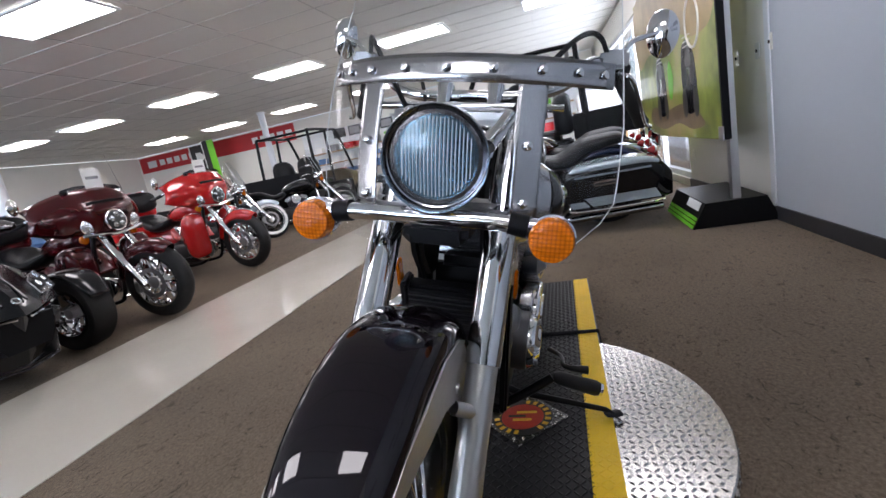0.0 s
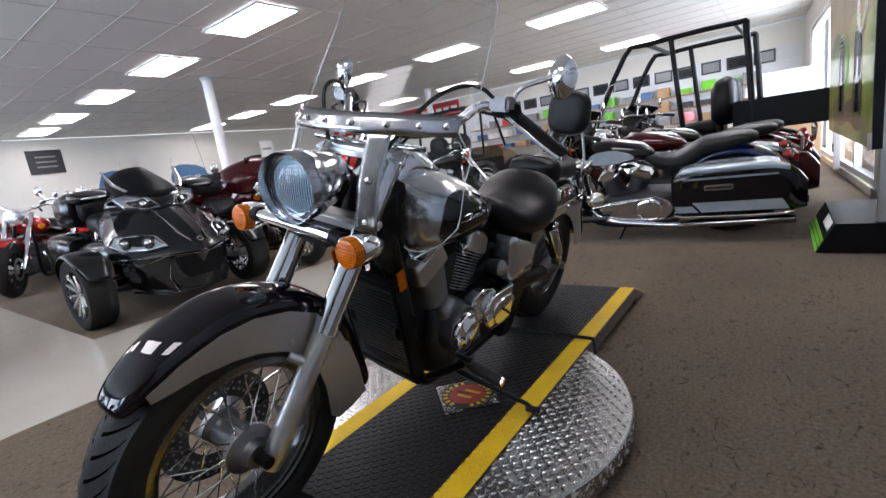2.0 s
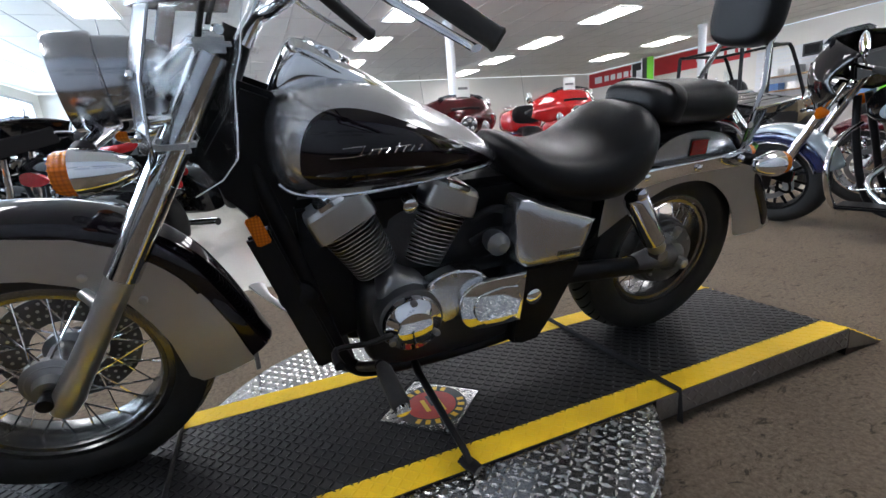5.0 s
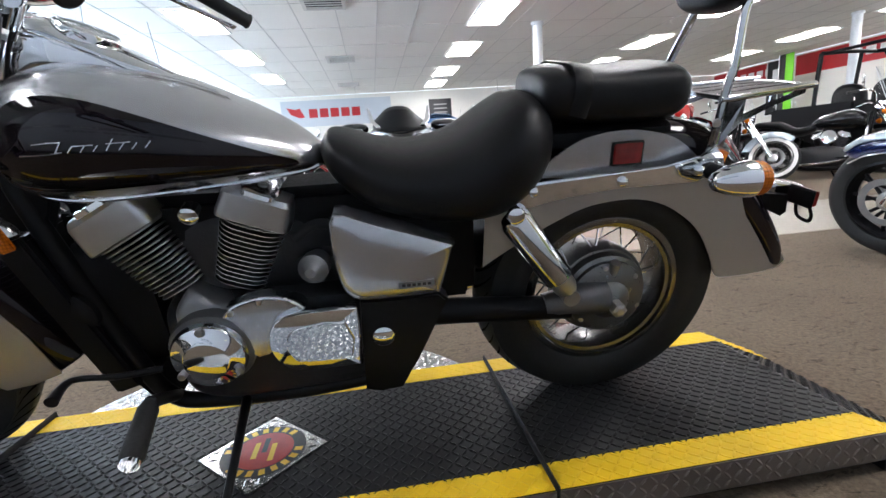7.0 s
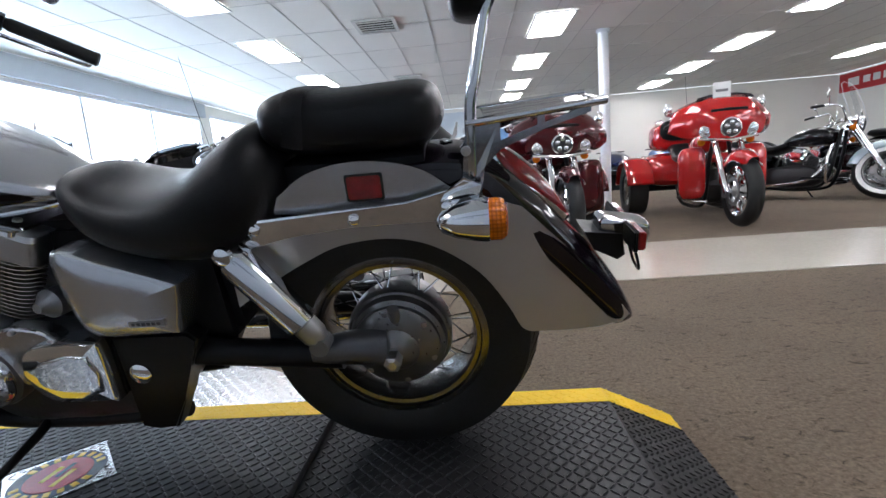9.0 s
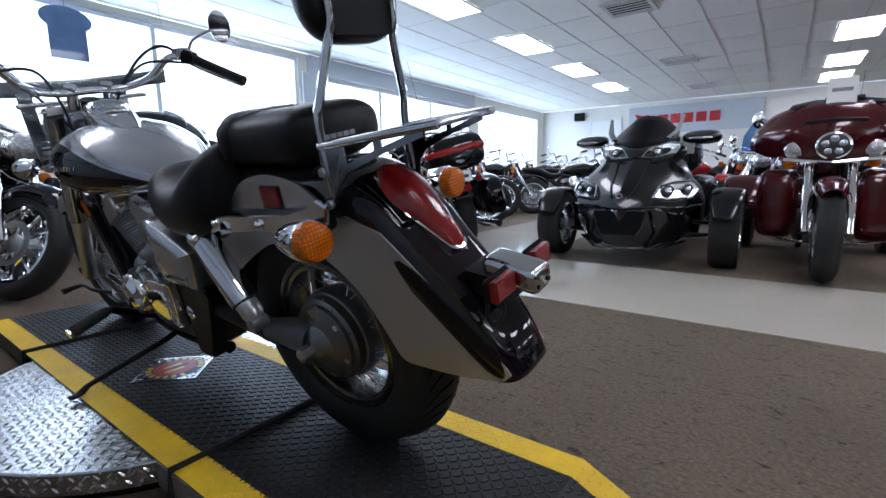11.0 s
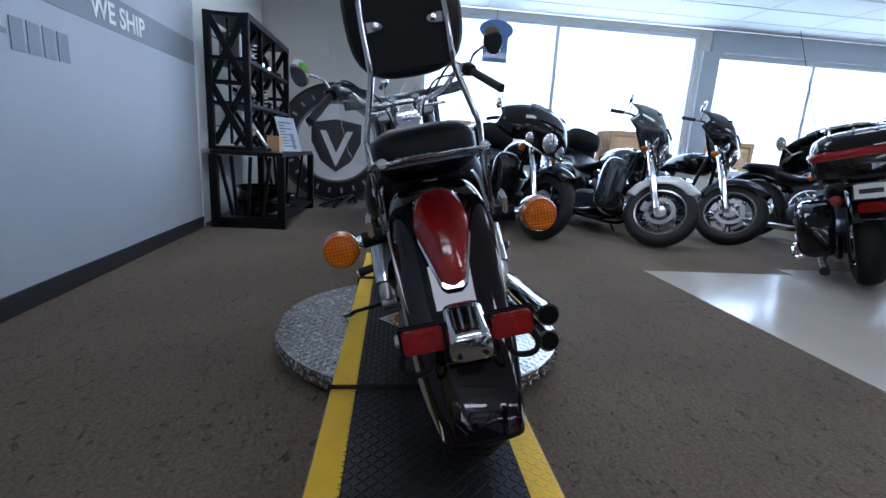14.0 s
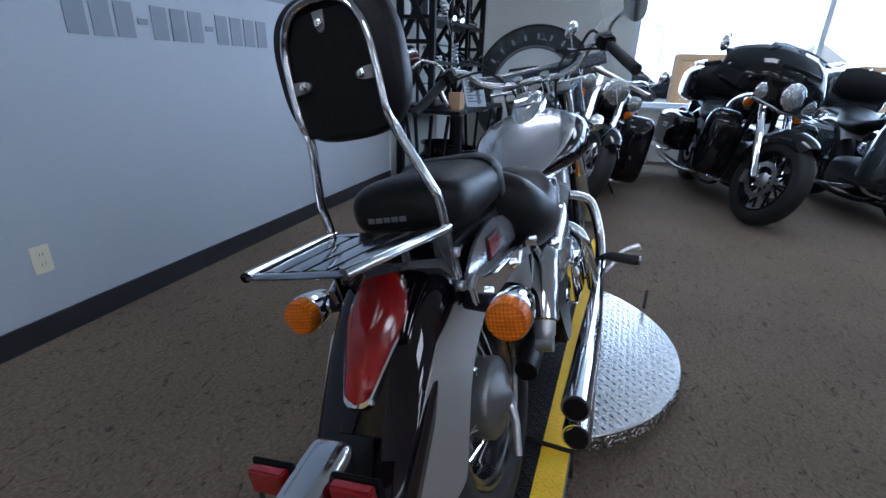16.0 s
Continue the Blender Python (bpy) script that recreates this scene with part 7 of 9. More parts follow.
            part("rim", lathe([(0.02, 0.05), (0.12, 0.07), (0.2, 0.09), (0.2, -0.09), (0.02, -0.05)], 28, m=ACROSS), M["chrome"], w)
            aw = [10, 35, 65, 90, 115, 145, 172]
            part("wheel_arch", arch([polar((-0.80, 0.315), 0.40, a) for a in aw], [polar((-0.80, 0.315), 0.34, a) for a in aw], 0.155), P, e, m=Matrix.Translation((0, s * 0.555, 0)), solid=0.004)
            part("tail_lamp", box(-1.30, -1.27, s * 0.50, s * 0.60, 0.50, 0.60, bevel=0.01), M["red_lens"], e)
        part("trunk_body", body([(-0.50, 0.30, 0.40, 0.60), (-0.60, 0.42, 0.34, 0.70), (-0.85, 0.46, 0.32, 0.74), (-1.15, 0.45, 0.34, 0.72), (-1.28, 0.36, 0.40, 0.64)], 4, 28, 3), P, e, "gloss trike trunk body")
        part("rear_axle", rod((-0.80, -0.56, 0.315), (-0.80, 0.56, 0.315), 0.04), M["black_steel"], e)
    return e


BIG = 1.1


FRONT_END = ("front_wheel", "fork_leg", "caliper", "front_fender", "fender_trim", "fender_stripe", "headlight", "spot_lamp", "windscreen", "screen_band", "fairing", "lamp_bar", "dash", "handlebar", "grip", "mirror", "turn_signal")


def park(ob, x, y, heading, lean=8, tall=1.0, steer=0):
    """Stands a motorcycle at a place, leaning on its stand, its bars turned."""
    if steer:
        head = Vector((0.40, 0, 0.96))
        turn = Matrix.Translation(head) @ Matrix.Rotation(radians(steer), 4, Vector((-0.40, 0, 0.66)).normalized()) @ Matrix.Translation(-head)
        for c in ob.children:
            if c.name.startswith(FRONT_END):
                c.matrix_basis = turn @ c.matrix_basis
    ob.matrix_world = Matrix.Translation((x, y, 0.0)) @ Matrix.Rotation(radians(heading), 4, "Z") @ Matrix.Rotation(radians(-lean), 4, "X") @ Matrix.Diagonal((BIG, BIG, BIG * tall, 1))
    return ob


def front_at(x, y, heading):
    """The middle of a motorcycle whose front wheel stands at (x, y)."""
    h = radians(heading)
    return x - 0.82 * BIG * math.cos(h), y - 0.82 * BIG * math.sin(h), heading


def rear_at(x, y, heading):
    h = radians(heading)
    return x + 0.80 * BIG * math.cos(h), y + 0.80 * BIG * math.sin(h), heading


ROW = "motorcycles on the showroom floor"
# by the poster wall
park(touring("black touring motorcycle with ice-blue tank panels and saddlebags", "black_paint", "blue_paint", bags=True, second="ice_blue", fairing="batwing", group=ROW, spokes=9, guard=True, stripe=True, wheel_mat="black_steel"), *front_at(-3.28, -1.12, 274), tall=0.93)
park(touring("dark red touring motorcycle with saddlebags and screen", "maroon", bags=True, screen="tall", group=ROW, white=False), *front_at(-4.25, -1.0, 273), tall=0.95)
park(touring("black touring motorcycle with saddlebags beside red one", "black_paint", "red_paint", bags=True, fairing="batwing", group=ROW), *front_at(-5.15, -0.95, 272), tall=0.95)
# trikes and cruisers across the walkway
park(touring("maroon three-wheeled touring trike with batwing fairing", "maroon", fairing="batwing", trike=True, trunk=True, lowers=True, group=ROW, name="touring_trike"), *front_at(-1.96, -3.40, 90), lean=0, tall=0.95)
park(touring("bright red three-wheeled touring trike with batwing fairing", "bright_red", fairing="batwing", trike=True, trunk=True, lowers=True, group=ROW, name="touring_trike"), *front_at(-3.75, -3.8, 84), lean=0)
park(touring("black classic cruiser with white sidewall tyres and screen", "black_paint", "ice_blue", screen="tall", bags=True, white=True, spokes=24, guard=True, group=ROW, name="cruiser_motorcycle", wheel_mat="rim_chrome"), *front_at(-6.35, -5.25, 122), steer=22)
park(touring("black cruiser with silver tank and tall screen", "charcoal", screen="tall", spokes=10, guard=True, bags=True, group=ROW, name="cruiser_motorcycle", wheel_mat="rim_chrome"), *front_at(-7.75, -4.35, 122), steer=15)
park(touring("black cruiser with chrome engine", "black_paint", spokes=10, slim=True, group=ROW, name="cruiser_motorcycle", bar=0.08), *front_at(-7.9, -7.4, 125))
park(touring("dark blue cruiser with chrome engine", "blue_paint", spokes=10, slim=True, screen="tall", group=ROW, name="cruiser_motorcycle"), *front_at(-9.6, -7.6, 125))
# by the windows
park(touring("black touring motorcycle with tall clear screen", "black_paint", screen="tall", bags=True, lowers=True, group=ROW, spokes=9), *front_at(2.24, 0.05, 177), steer=30)
park(touring("black touring motorcycle with batwing fairing by window", "black_paint", fairing="batwing", bags=True, trunk=True, lowers=True, group=ROW, spokes=9, wheel_mat="black_steel"), *front_at(2.6, -1.35, 190), steer=16)
park(touring("slate touring motorcycle with white front mudguard", "slate_paint", "white_bike", fairing="batwing", trunk=True, bags=True, spokes=26, lowers=True, group=ROW, wheel_mat="rim_chrome"), *front_at(2.45, -2.50, 191), steer=40, lean=12)
park(touring("black bagger motorcycle with batwing fairing", "black_paint", fairing="batwing", bags=True, spokes=5, group=ROW, wheel_mat="rim_chrome"), *front_at(2.68, -3.45, 187), steer=40, lean=12)
park(touring("black touring motorcycle with red striped top case", "black_paint", fairing="batwing", bags=True, trunk=True, second="red_paint", group=ROW, spokes=9), *rear_at(1.2, -3.68, 318), lean=14)
park(touring("black cruiser with chrome wire wheels and high bars", "black_paint", spokes=24, slim=True, group=ROW, bar=0.1, name="cruiser_motorcycle"), *front_at(1.95, -5.4, 215))
first = touring("black and chrome cruiser in the window row", "black_paint", spokes=10, slim=True, group=ROW, bar=0.05, name="cruiser_motorcycle", guard=True)
park(first, *front_at(2.4, -6.6, 210))
for x, y, h in (((2.3, -7.7, 208), (2.5, -8.8, 212), (2.2, -9.9, 205), (2.4, -11.1, 210), (2.3, -12.3, 208), (3.9, -6.6, 195), (4.0, -8.4, 200), (3.9, -10.2, 196), (1.0, -9.0, 212), (1.1, -10.3, 206), (1.0, -11.7, 210), (0.1, -10.6, 95), (-1.0, -10.9, 90), (-2.2, -11.0, 88))):
    xx, yy, hh = front_at(x, y, h)
    copy_thing(first, Matrix.Translation((xx, yy, 0)) @ Matrix.Rotation(radians(hh), 4, "Z") @ Matrix.Rotation(radians(-8), 4, "X"))
red = touring("small red standard motorcycle", "bright_red", spokes=9, slim=True, group=ROW, name="standard_motorcycle", wheel_mat="black_steel")
park(red, *front_at(0.0, -6.9, 60))
for x, y, h in ((0.75, -7.4, 60), (-0.9, -7.2, 75), (0.6, -8.9, 70)):
    xx, yy, hh = front_at(x, y, h)
    copy_thing(red, Matrix.Translation((xx, yy, 0)) @ Matrix.Rotation(radians(hh), 4, "Z") @ Matrix.Rotation(radians(-8), 4, "X"))

for x, h in ((-1.25, 80), (-2.25, 82)):
    park(touring("black touring motorcycle with blue-tinted tall screen", "black_paint", screen="blue", bags=True, trunk=True, group=ROW, spokes=9), *front_at(x, -6.35, h), tall=0.93)


def roadster():
    """A three-wheeled roadster with two wheels in front, heading +x, front axle at the origin."""
    e = empty("three_wheel_roadster", "charcoal three-wheeled touring roadster with twin headlights", "motorcycle", ROW)
    P = M["charcoal"]
    half = [[(0.60, 0, 0.55), (0.56, 0.10, 0.56), (0.44, 0.24, 0.57), (0.27, 0.44, 0.57), (0.10, 0.53, 0.54), (0.02, 0.52, 0.30)],
            [(0.57, 0, 0.635), (0.52, 0.10, 0.63), (0.40, 0.25, 0.61), (0.23, 0.45, 0.61), (0.06, 0.53, 0.60), (-0.02, 0.51, 0.30)],
            [(0.46, 0, 0.75), (0.41, 0.10, 0.725), (0.30, 0.26, 0.735), (0.13, 0.44, 0.73), (-0.06, 0.50, 0.68), (-0.12, 0.47, 0.30)],
            [(0.29, 0, 0.865), (0.25, 0.11, 0.84), (0.16, 0.26, 0.86), (-0.02, 0.41, 0.83), (-0.22, 0.45, 0.74), (-0.28, 0.43, 0.30)],
            [(0.10, 0, 0.975), (0.07, 0.13, 0.965), (-0.02, 0.27, 0.97), (-0.16, 0.36, 0.92), (-0.38, 0.41, 0.78), (-0.46, 0.38, 0.30)],
            [(-0.5, 0, 1.06), (-0.5, 0.16, 1.05), (-0.52, 0.25, 1.0), (-0.56, 0.32, 0.92), (-0.66, 0.34, 0.74), (-0.68, 0.30, 0.30)]]
    bm = bmesh.new()
    rings(bm, [[(x, -y, z) for x, y, z in r[:0:-1]] + r for r in half], False, False)
    part("nose", bm, P, e, "sharp charcoal nose panel", angle=24)
    low = [[(0.575, 0, 0.548), (0.43, 0.24, 0.562), (0.26, 0.44, 0.562), (0.06, 0.50, 0.54)],
           [(0.53, 0, 0.43), (0.42, 0.24, 0.43), (0.25, 0.43, 0.45), (0.05, 0.49, 0.46)],
           [(0.50, 0, 0.30), (0.40, 0.24, 0.30), (0.22, 0.40, 0.33), (0.04, 0.46, 0.37)],
           [(0.46, 0, 0.215), (0.36, 0.22, 0.215), (0.18, 0.36, 0.25), (0.0, 0.42, 0.30)]]
    bm = bmesh.new()
    rings(bm, [[(x, -y, z) for x, y, z in r[:0:-1]] + r for r in low], False, False)
    part("bumper", bm, M["black_paint"], e, "gloss black lower bumper", angle=28)
    part("grille", plate([(-0.20, 0.53), (0.20, 0.53), (0.17, 0.40), (0.13, 0.335), (-0.13, 0.335), (-0.17, 0.40)], -0.535, -0.44), M["black_plastic"], e, m=Matrix.Rotation(radians(90), 4, "Z"), smooth=False)
    part("front_splitter", tube([(0.10, -0.43, 0.265), (0.36, -0.24, 0.205), (0.47, 0, 0.20), (0.36, 0.24, 0.205), (0.10, 0.43, 0.265)], 0.012, 8, flat=(1.8, 0.5)), M["dark_chrome"], e)
    screen = []
    for j in range(7):
        v = j / 6
        screen.append([(0.02 - 0.30 * v - 0.20 * abs(u) ** 2 - 0.05 * v * v, (0.27 + 0.02 * math.sin(2.4 * v) - 0.07 * v * v) * u, 1.02 + 0.28 * v - (0.10 * v ** 2) * abs(u) ** 3) for u in [-1 + i / 8 for i in range(17)]])
    bm = bmesh.new()
    rings(bm, screen, False, False)
    part("windscreen", bm, M["black_plastic"], e, "dark short windscreen", solid=0.006, angle=50)
    part("upper_cowl", body([(0.13, 0.04, 0.93, 0.975), (0.05, 0.20, 0.93, 1.04), (-0.08, 0.32, 0.93, 1.09), (-0.26, 0.36, 0.92, 1.10), (-0.48, 0.28, 0.92, 1.05)], 3, 28, 4), P, e)
    for s in (1, -1):
        part("bumper_trim", tube([(0.585, s * 0.04, 0.535), (0.44, s * 0.245, 0.55), (0.27, s * 0.45, 0.565), (0.10, s * 0.535, 0.57)], 0.008, 6), M["chrome"], e)
        part("bumper_trim", tube([(0.44, s * 0.25, 0.545), (0.30, s * 0.40, 0.50), (0.12, s * 0.53, 0.56)], 0.007, 6), M["chrome"], e)
        part("mouth_blade", tube([(0.45, s * 0.22, 0.52), (0.40, s * 0.25, 0.36), (0.40, s * 0.20, 0.22)], 0.014, 6, flat=(0.5, 1.4)), M["dark_chrome"], e)
        part("nose_crease", tube([(0.545, s * 0.07, 0.64), (0.40, s * 0.105, 0.735), (0.24, s * 0.115, 0.85), (0.08, s * 0.14, 0.97)], 0.009, 8, flat=(1, 0.6)), P, e)
        for nm, pts, lab, pods in (("headlight", ((0.115, 0.045, 0.955), (0.09, 0.15, 0.950), (0.0, 0.30, 0.985), (-0.08, 0.345, 1.075), (-0.02, 0.25, 1.09), (0.06, 0.11, 1.045)), "clear swept headlight", ((0.065, 0.17, 1.010, 0.038),)),
                                   ("lower_headlight", ((0.44, 0.215, 0.63), (0.36, 0.32, 0.615), (0.21, 0.48, 0.63), (0.06, 0.525, 0.70), (0.06, 0.47, 0.765), (0.20, 0.34, 0.755), (0.32, 0.24, 0.72)), "large clear lower headlight", ((0.315, 0.315, 0.69, 0.040), (0.185, 0.44, 0.70, 0.034)))):
            cx = Vector([sum(q[i] for q in pts) / len(pts) for i in range(3)])
            nrm = Vector((0.62, 0.42, 0.66))
            loops = [[tuple(cx + (Vector(q) - cx) * k + nrm * h) for q in pts] for k, h in ((1.0, -0.03), (1.0, 0.014), (0.93, 0.018), (0.88, 0.002), (0.45, -0.004), (0.02, -0.004))]
            bm = bmesh.new()
            rings(bm, [[(x, s * y, z) for x, y, z in lp] for lp in loops], True, False)
            h = part(nm, bm, M["lamp_clear"], e, lab, angle=25)
            for px, py, pz, pr in pods:
                q = Vector((px, py, pz)) + nrm * 0.0
                mm = axis_m((q.x, s * q.y, q.z), (0.75, s * 0.3, 0.5))
                pod = part("lamp_pod", lathe([(pr, -0.02), (pr, 0.016), (pr * 0.86, 0.018), (pr * 0.8, 0.008)], 20, m=mm, caps=False), M["sign_blk"], h)
                part("lamp_lens", lathe([(pr * 0.8, 0.008), (pr * 0.5, 0.017), (0.001, 0.02)], 20, m=mm), M["dark_chrome"], pod)
        part("body_side", body([(0.05, 0.05, 0.30, 0.55), (-0.2, 0.12, 0.26, 0.70), (-0.7, 0.15, 0.24, 0.72), (-1.1, 0.10, 0.3, 0.66)], 3, 18, 3), P, e, m=Matrix.Translation((0, s * 0.33, 0)))
        w = new("front_wheel")
        w.parent = e
        w.matrix_local = pose(0, s * 0.715, 0.30)
        pr = [(0.2, -0.085), (0.25, -0.105), (0.285, -0.10), (0.30, -0.08), (0.30, 0.08), (0.285, 0.10), (0.25, 0.105), (0.2, 0.085)]
        part("tyre", lathe(pr + pr[:1], 40, m=ACROSS, caps=False), M["rubber"], w)
        part("rim", lathe([(0.205, -0.09), (0.205, 0.09), (0.19, 0.095), (0.18, 0.02), (0.18, -0.09)], 36, m=ACROSS, caps=False), M["chrome"], w)
        bm = bmesh.new()
        for k in range(12):
            a = 2 * math.pi * k / 12
            tube([(0.03 * math.cos(a), s * 0.06, 0.03 * math.sin(a)), (0.195 * math.cos(a + 0.1), s * 0.085, 0.195 * math.sin(a + 0.1))], 0.013, 6, bm)
        part("spokes", bm, M["chrome"], w)
        part("hub", lathe([(0.045, -0.07), (0.045, 0.085), (0.02, 0.09)], 20, m=ACROSS), M["chrome_dull"], w)
        aw = [20, 50, 80, 110, 140, 165]
        part("wheel_fender", arch([polar((0, 0.30), 0.355, a) for a in aw], [polar((0, 0.30), 0.32, a) for a in aw], [0.08, 0.115, 0.12, 0.12, 0.115, 0.09]), P, e, m=Matrix.Translation((0, s * 0.715, 0)), solid=0.004)
        for z0, z1 in ((0.24, 0.26), (0.38, 0.36)):
            part("suspension_arm", tube([(0.08, s * 0.30, z0), (0.0, s * 0.58, z1)], 0.016, 8), M["black_steel"], e)
            part("suspension_arm", tube([(-0.16, s * 0.30, z0), (0.0, s * 0.58, z1)], 0.016, 8), M["black_steel"], e)
        mr = part("mirror", body([(-0.34, 0.05, 1.05, 1.10), (-0.30, 0.13, 1.02, 1.14), (-0.18, 0.15, 1.02, 1.13), (-0.10, 0.12, 1.03, 1.10), (-0.06, 0.05, 1.05, 1.08)], 2.6, 18, 3), P, e, m=Matrix.Translation((0, s * 0.47, 0)))
        part("mirror_signal", body([(-0.11, 0.10, 1.045, 1.075), (-0.075, 0.09, 1.045, 1.08), (-0.045, 0.03, 1.055, 1.07)], 2.4, 14, 3), M["lamp_face"], mr)
        part("handlebar", tube([(-0.45, s * 0.1, 1.06), (-0.5, s * 0.25, 1.09), (-0.65, s * 0.40, 1.05)], 0.015, 10), M["black_steel"], e)
        part("pannier", body([(-1.15, 0.05, 0.45, 0.66), (-1.22, 0.15, 0.34, 0.78), (-1.75, 0.16, 0.36, 0.80), (-1.88, 0.06, 0.45, 0.70)], 3.4, 20, 3), P, e, m=Matrix.Translation((0, s * 0.34, 0)))
        fl = part("screen_wing", tube([(-0.05, s * 0.22, 1.07), (-0.15, s * 0.28, 1.14), (-0.27, s * 0.31, 1.28)], [0.02, 0.018, 0.008], 8, flat=(1.5, 0.6)), M["chrome"], e)
    part("seat", body([(-0.65, 0.12, 0.66, 0.86), (-0.8, 0.18, 0.62, 0.80), (-1.0, 0.2, 0.62, 0.78), (-1.12, 0.19, 0.66, 0.90), (-1.4, 0.18, 0.7, 0.92), (-1.5, 0.12, 0.76, 0.88)], 2.8, 24, 4), M["leather"], e, "black leather two-up seat")
    part("top_case", body([(-1.45, 0.22, 0.84, 1.08), (-1.5, 0.31, 0.78, 1.18), (-1.85, 0.31, 0.78, 1.16), (-1.95, 0.2, 0.86, 1.04)], 3.4, 24, 3), P, e)
    part("passenger_backrest", body([(-1.38, 0.18, 0.90, 1.08), (-1.42, 0.22, 0.86, 1.16), (-1.48, 0.20, 0.88, 1.14)], 3, 20, 3), M["leather"], e)
    w = new("rear_wheel")
    w.parent = e
    w.matrix_local = pose(-1.70, 0, 0.31)
    pr = [(0.2, -0.095), (0.26, -0.115), (0.31, -0.09), (0.31, 0.09), (0.26, 0.115), (0.2, 0.095)]
    part("tyre", lathe(pr + pr[:1], 36, m=ACROSS, caps=False), M["rubber"], w)
    part("rim", lathe([(0.02, -0.06), (0.2, -0.09), (0.2, 0.09), (0.02, 0.06)], 28, m=ACROSS), M["chrome_dull"], w)
    part("belly", box(-1.5, 0.2, -0.22, 0.22, 0.2, 0.5, bevel=0.05), M["black_plastic"], e)
    part("nose_badge", torus(0.022, 0.005, 20, 6, m=axis_m((0.565, 0, 0.65), (1, 0, 0.9))), M["chrome"], e)
    return e


r = roadster()
for c in r.children:
    if not c.name.startswith(("front_wheel", "rear_wheel", "wheel_fender", "suspension_arm", "windscreen", "screen_wing", "mirror", "top_case", "seat")):
        c.matrix_basis = Matrix.Translation((0, 0, -0.055)) @ c.matrix_basis
r.matrix_world = Matrix.Translation((-0.63, -3.62, 0)) @ Matrix.Rotation(radians(91), 4, "Z")


# ---- wall lettering and fittings ----
def lettering(txt, size, material, m, name="lettering", parent=None, label=""):
    cu = bpy.data.curves.new(name, "FONT")
    cu.body, cu.size, cu.extrude, cu.offset = txt, size, 0.0015, 0.0035
    tmp = new("tmp", cu)
    me = bpy.data.meshes.new_from_object(tmp.evaluated_get(bpy.context.evaluated_depsgraph_get()))
    bpy.data.objects.remove(tmp)
    me.materials.clear()
    me.materials.append(material)
    ob = new(name, me)
    ob.parent = parent
    ob.matrix_world = m
    if label:
        ob["label"] = label
    return ob


def wall_m(x, z, off=0.006):
    return Matrix.Translation((x, wall_y(x) - off, z)) @ Matrix.Rotation(math.atan(0.035), 4, "Z") @ Matrix.Rotation(radians(90), 4, "X")


# seen from the room, x runs to the right of the wall
for txt, x, w in (("WE SHIP", 1.07, 0.64), ("USED", 0.37, 0.38)):
    ob = lettering(txt, 0.14, M["sign_white"], wall_m(x, 1.505, 0.007))
    tagged(ob, "white painted capital letters on slate band", "lettering", kind="structure")
    k = w / max(ob.dimensions.x, 0.01)
    ob.matrix_world = wall_m(x, 1.507, 0.007) @ Matrix.Diagonal((k, 1.22, 1, 1))
number = empty("wall_number_bars", "dark grey bars painted on the wall", "sign", kind="structure")
xx = -0.35
for w in (0.085, 0.085, 0.085, 0.05, 0.085, 0.085, 0.085, 0.05, 0.085, 0.085, 0.085, 0.085):
    lo, hi = (1.26, 1.285) if w < 0.06 else (1.20, 1.345)
    part("bar", along(xx, xx + w, lo, hi, 0.004, 0.001), M["wall_band"], number, smooth=False)
    xx += w + 0.022


def outlet(x, z, cover="ivory", name="wall_outlet", label="ivory duplex wall outlet"):
    e = empty(name, label, "outlet")
    e.matrix_world = wall_m(x, z, 0.0)
    part("cover_plate", box(-0.036, 0.036, -0.058, 0.058, 0.0005, 0.006, bevel=0.002), M[cover], e)
    if name == "wall_outlet":
        for s in (1, -1):
            part("socket", lathe([(0.016, 0.0062), (0.015, 0.0085)], 20, m=Matrix.Translation((0, s * 0.021, 0))), M[cover], e)
            for q in (-0.006, 0.006):
                part("slot", box(q - 0.0012, q + 0.0012, s * 0.021 - 0.005, s * 0.021 + 0.005, 0.0086, 0.009), M["strap"], e, smooth=False)
    else:
        part("toggle", box(-0.006, 0.006, -0.012, 0.012, 0.0062, 0.016, bevel=0.002), M["black_plastic"], e)


outlet(-0.67, 0.345)
for x in (-2.80, -3.18):
    outlet(x, 1.25, "alu", "light_switch", "brushed metal light switch plate on wall")
outlet(-2.6, 1.28, "white_plastic", "thermostat", "white thermostat with dark display on wall")
outlet(-4.5, 0.40, "white_plastic", "wall_outlet", "white duplex wall outlet")

# ---- shelf with parts ----
shelf = empty("display_shelf", "black steel truss shelf unit with accessories", "shelf", m=pose(0, 0, 0))
SX0, SX1, SY0, SY1, SH, TY0 = 2.64, 4.22, 1.53, 1.86, 1.95, 1.24


def flat_bar(a, b, w, x, p, nm="frame_bar"):
    """A flat steel bar across the end frame at x, from a to b in y and z."""
    d = (Vector(b) - Vector(a)).normalized() * w / 2
    n = Vector((-d.y, d.x))
    pts = [Vector(a) + n, Vector(b) + n, Vector(b) - n, Vector(a) - n]
    bm = bmesh.new()
    rings(bm, [[(x + dx, q.x, q.y) for q in pts] for dx in (-0.012, 0.012)])
    part(nm, bm, M["black_steel"], p, smooth=False)


zs = (0.76, 1.17, 1.56, SH - 0.02)
for x in (SX0, SX1):
    for y in (SY0, SY1):
        part("post", box(x - 0.025, x + 0.025, y - 0.03, y + 0.03, 0.741, SH, bevel=0.004), M["black_steel"], shelf)
ym = (SY0 + SY1) / 2
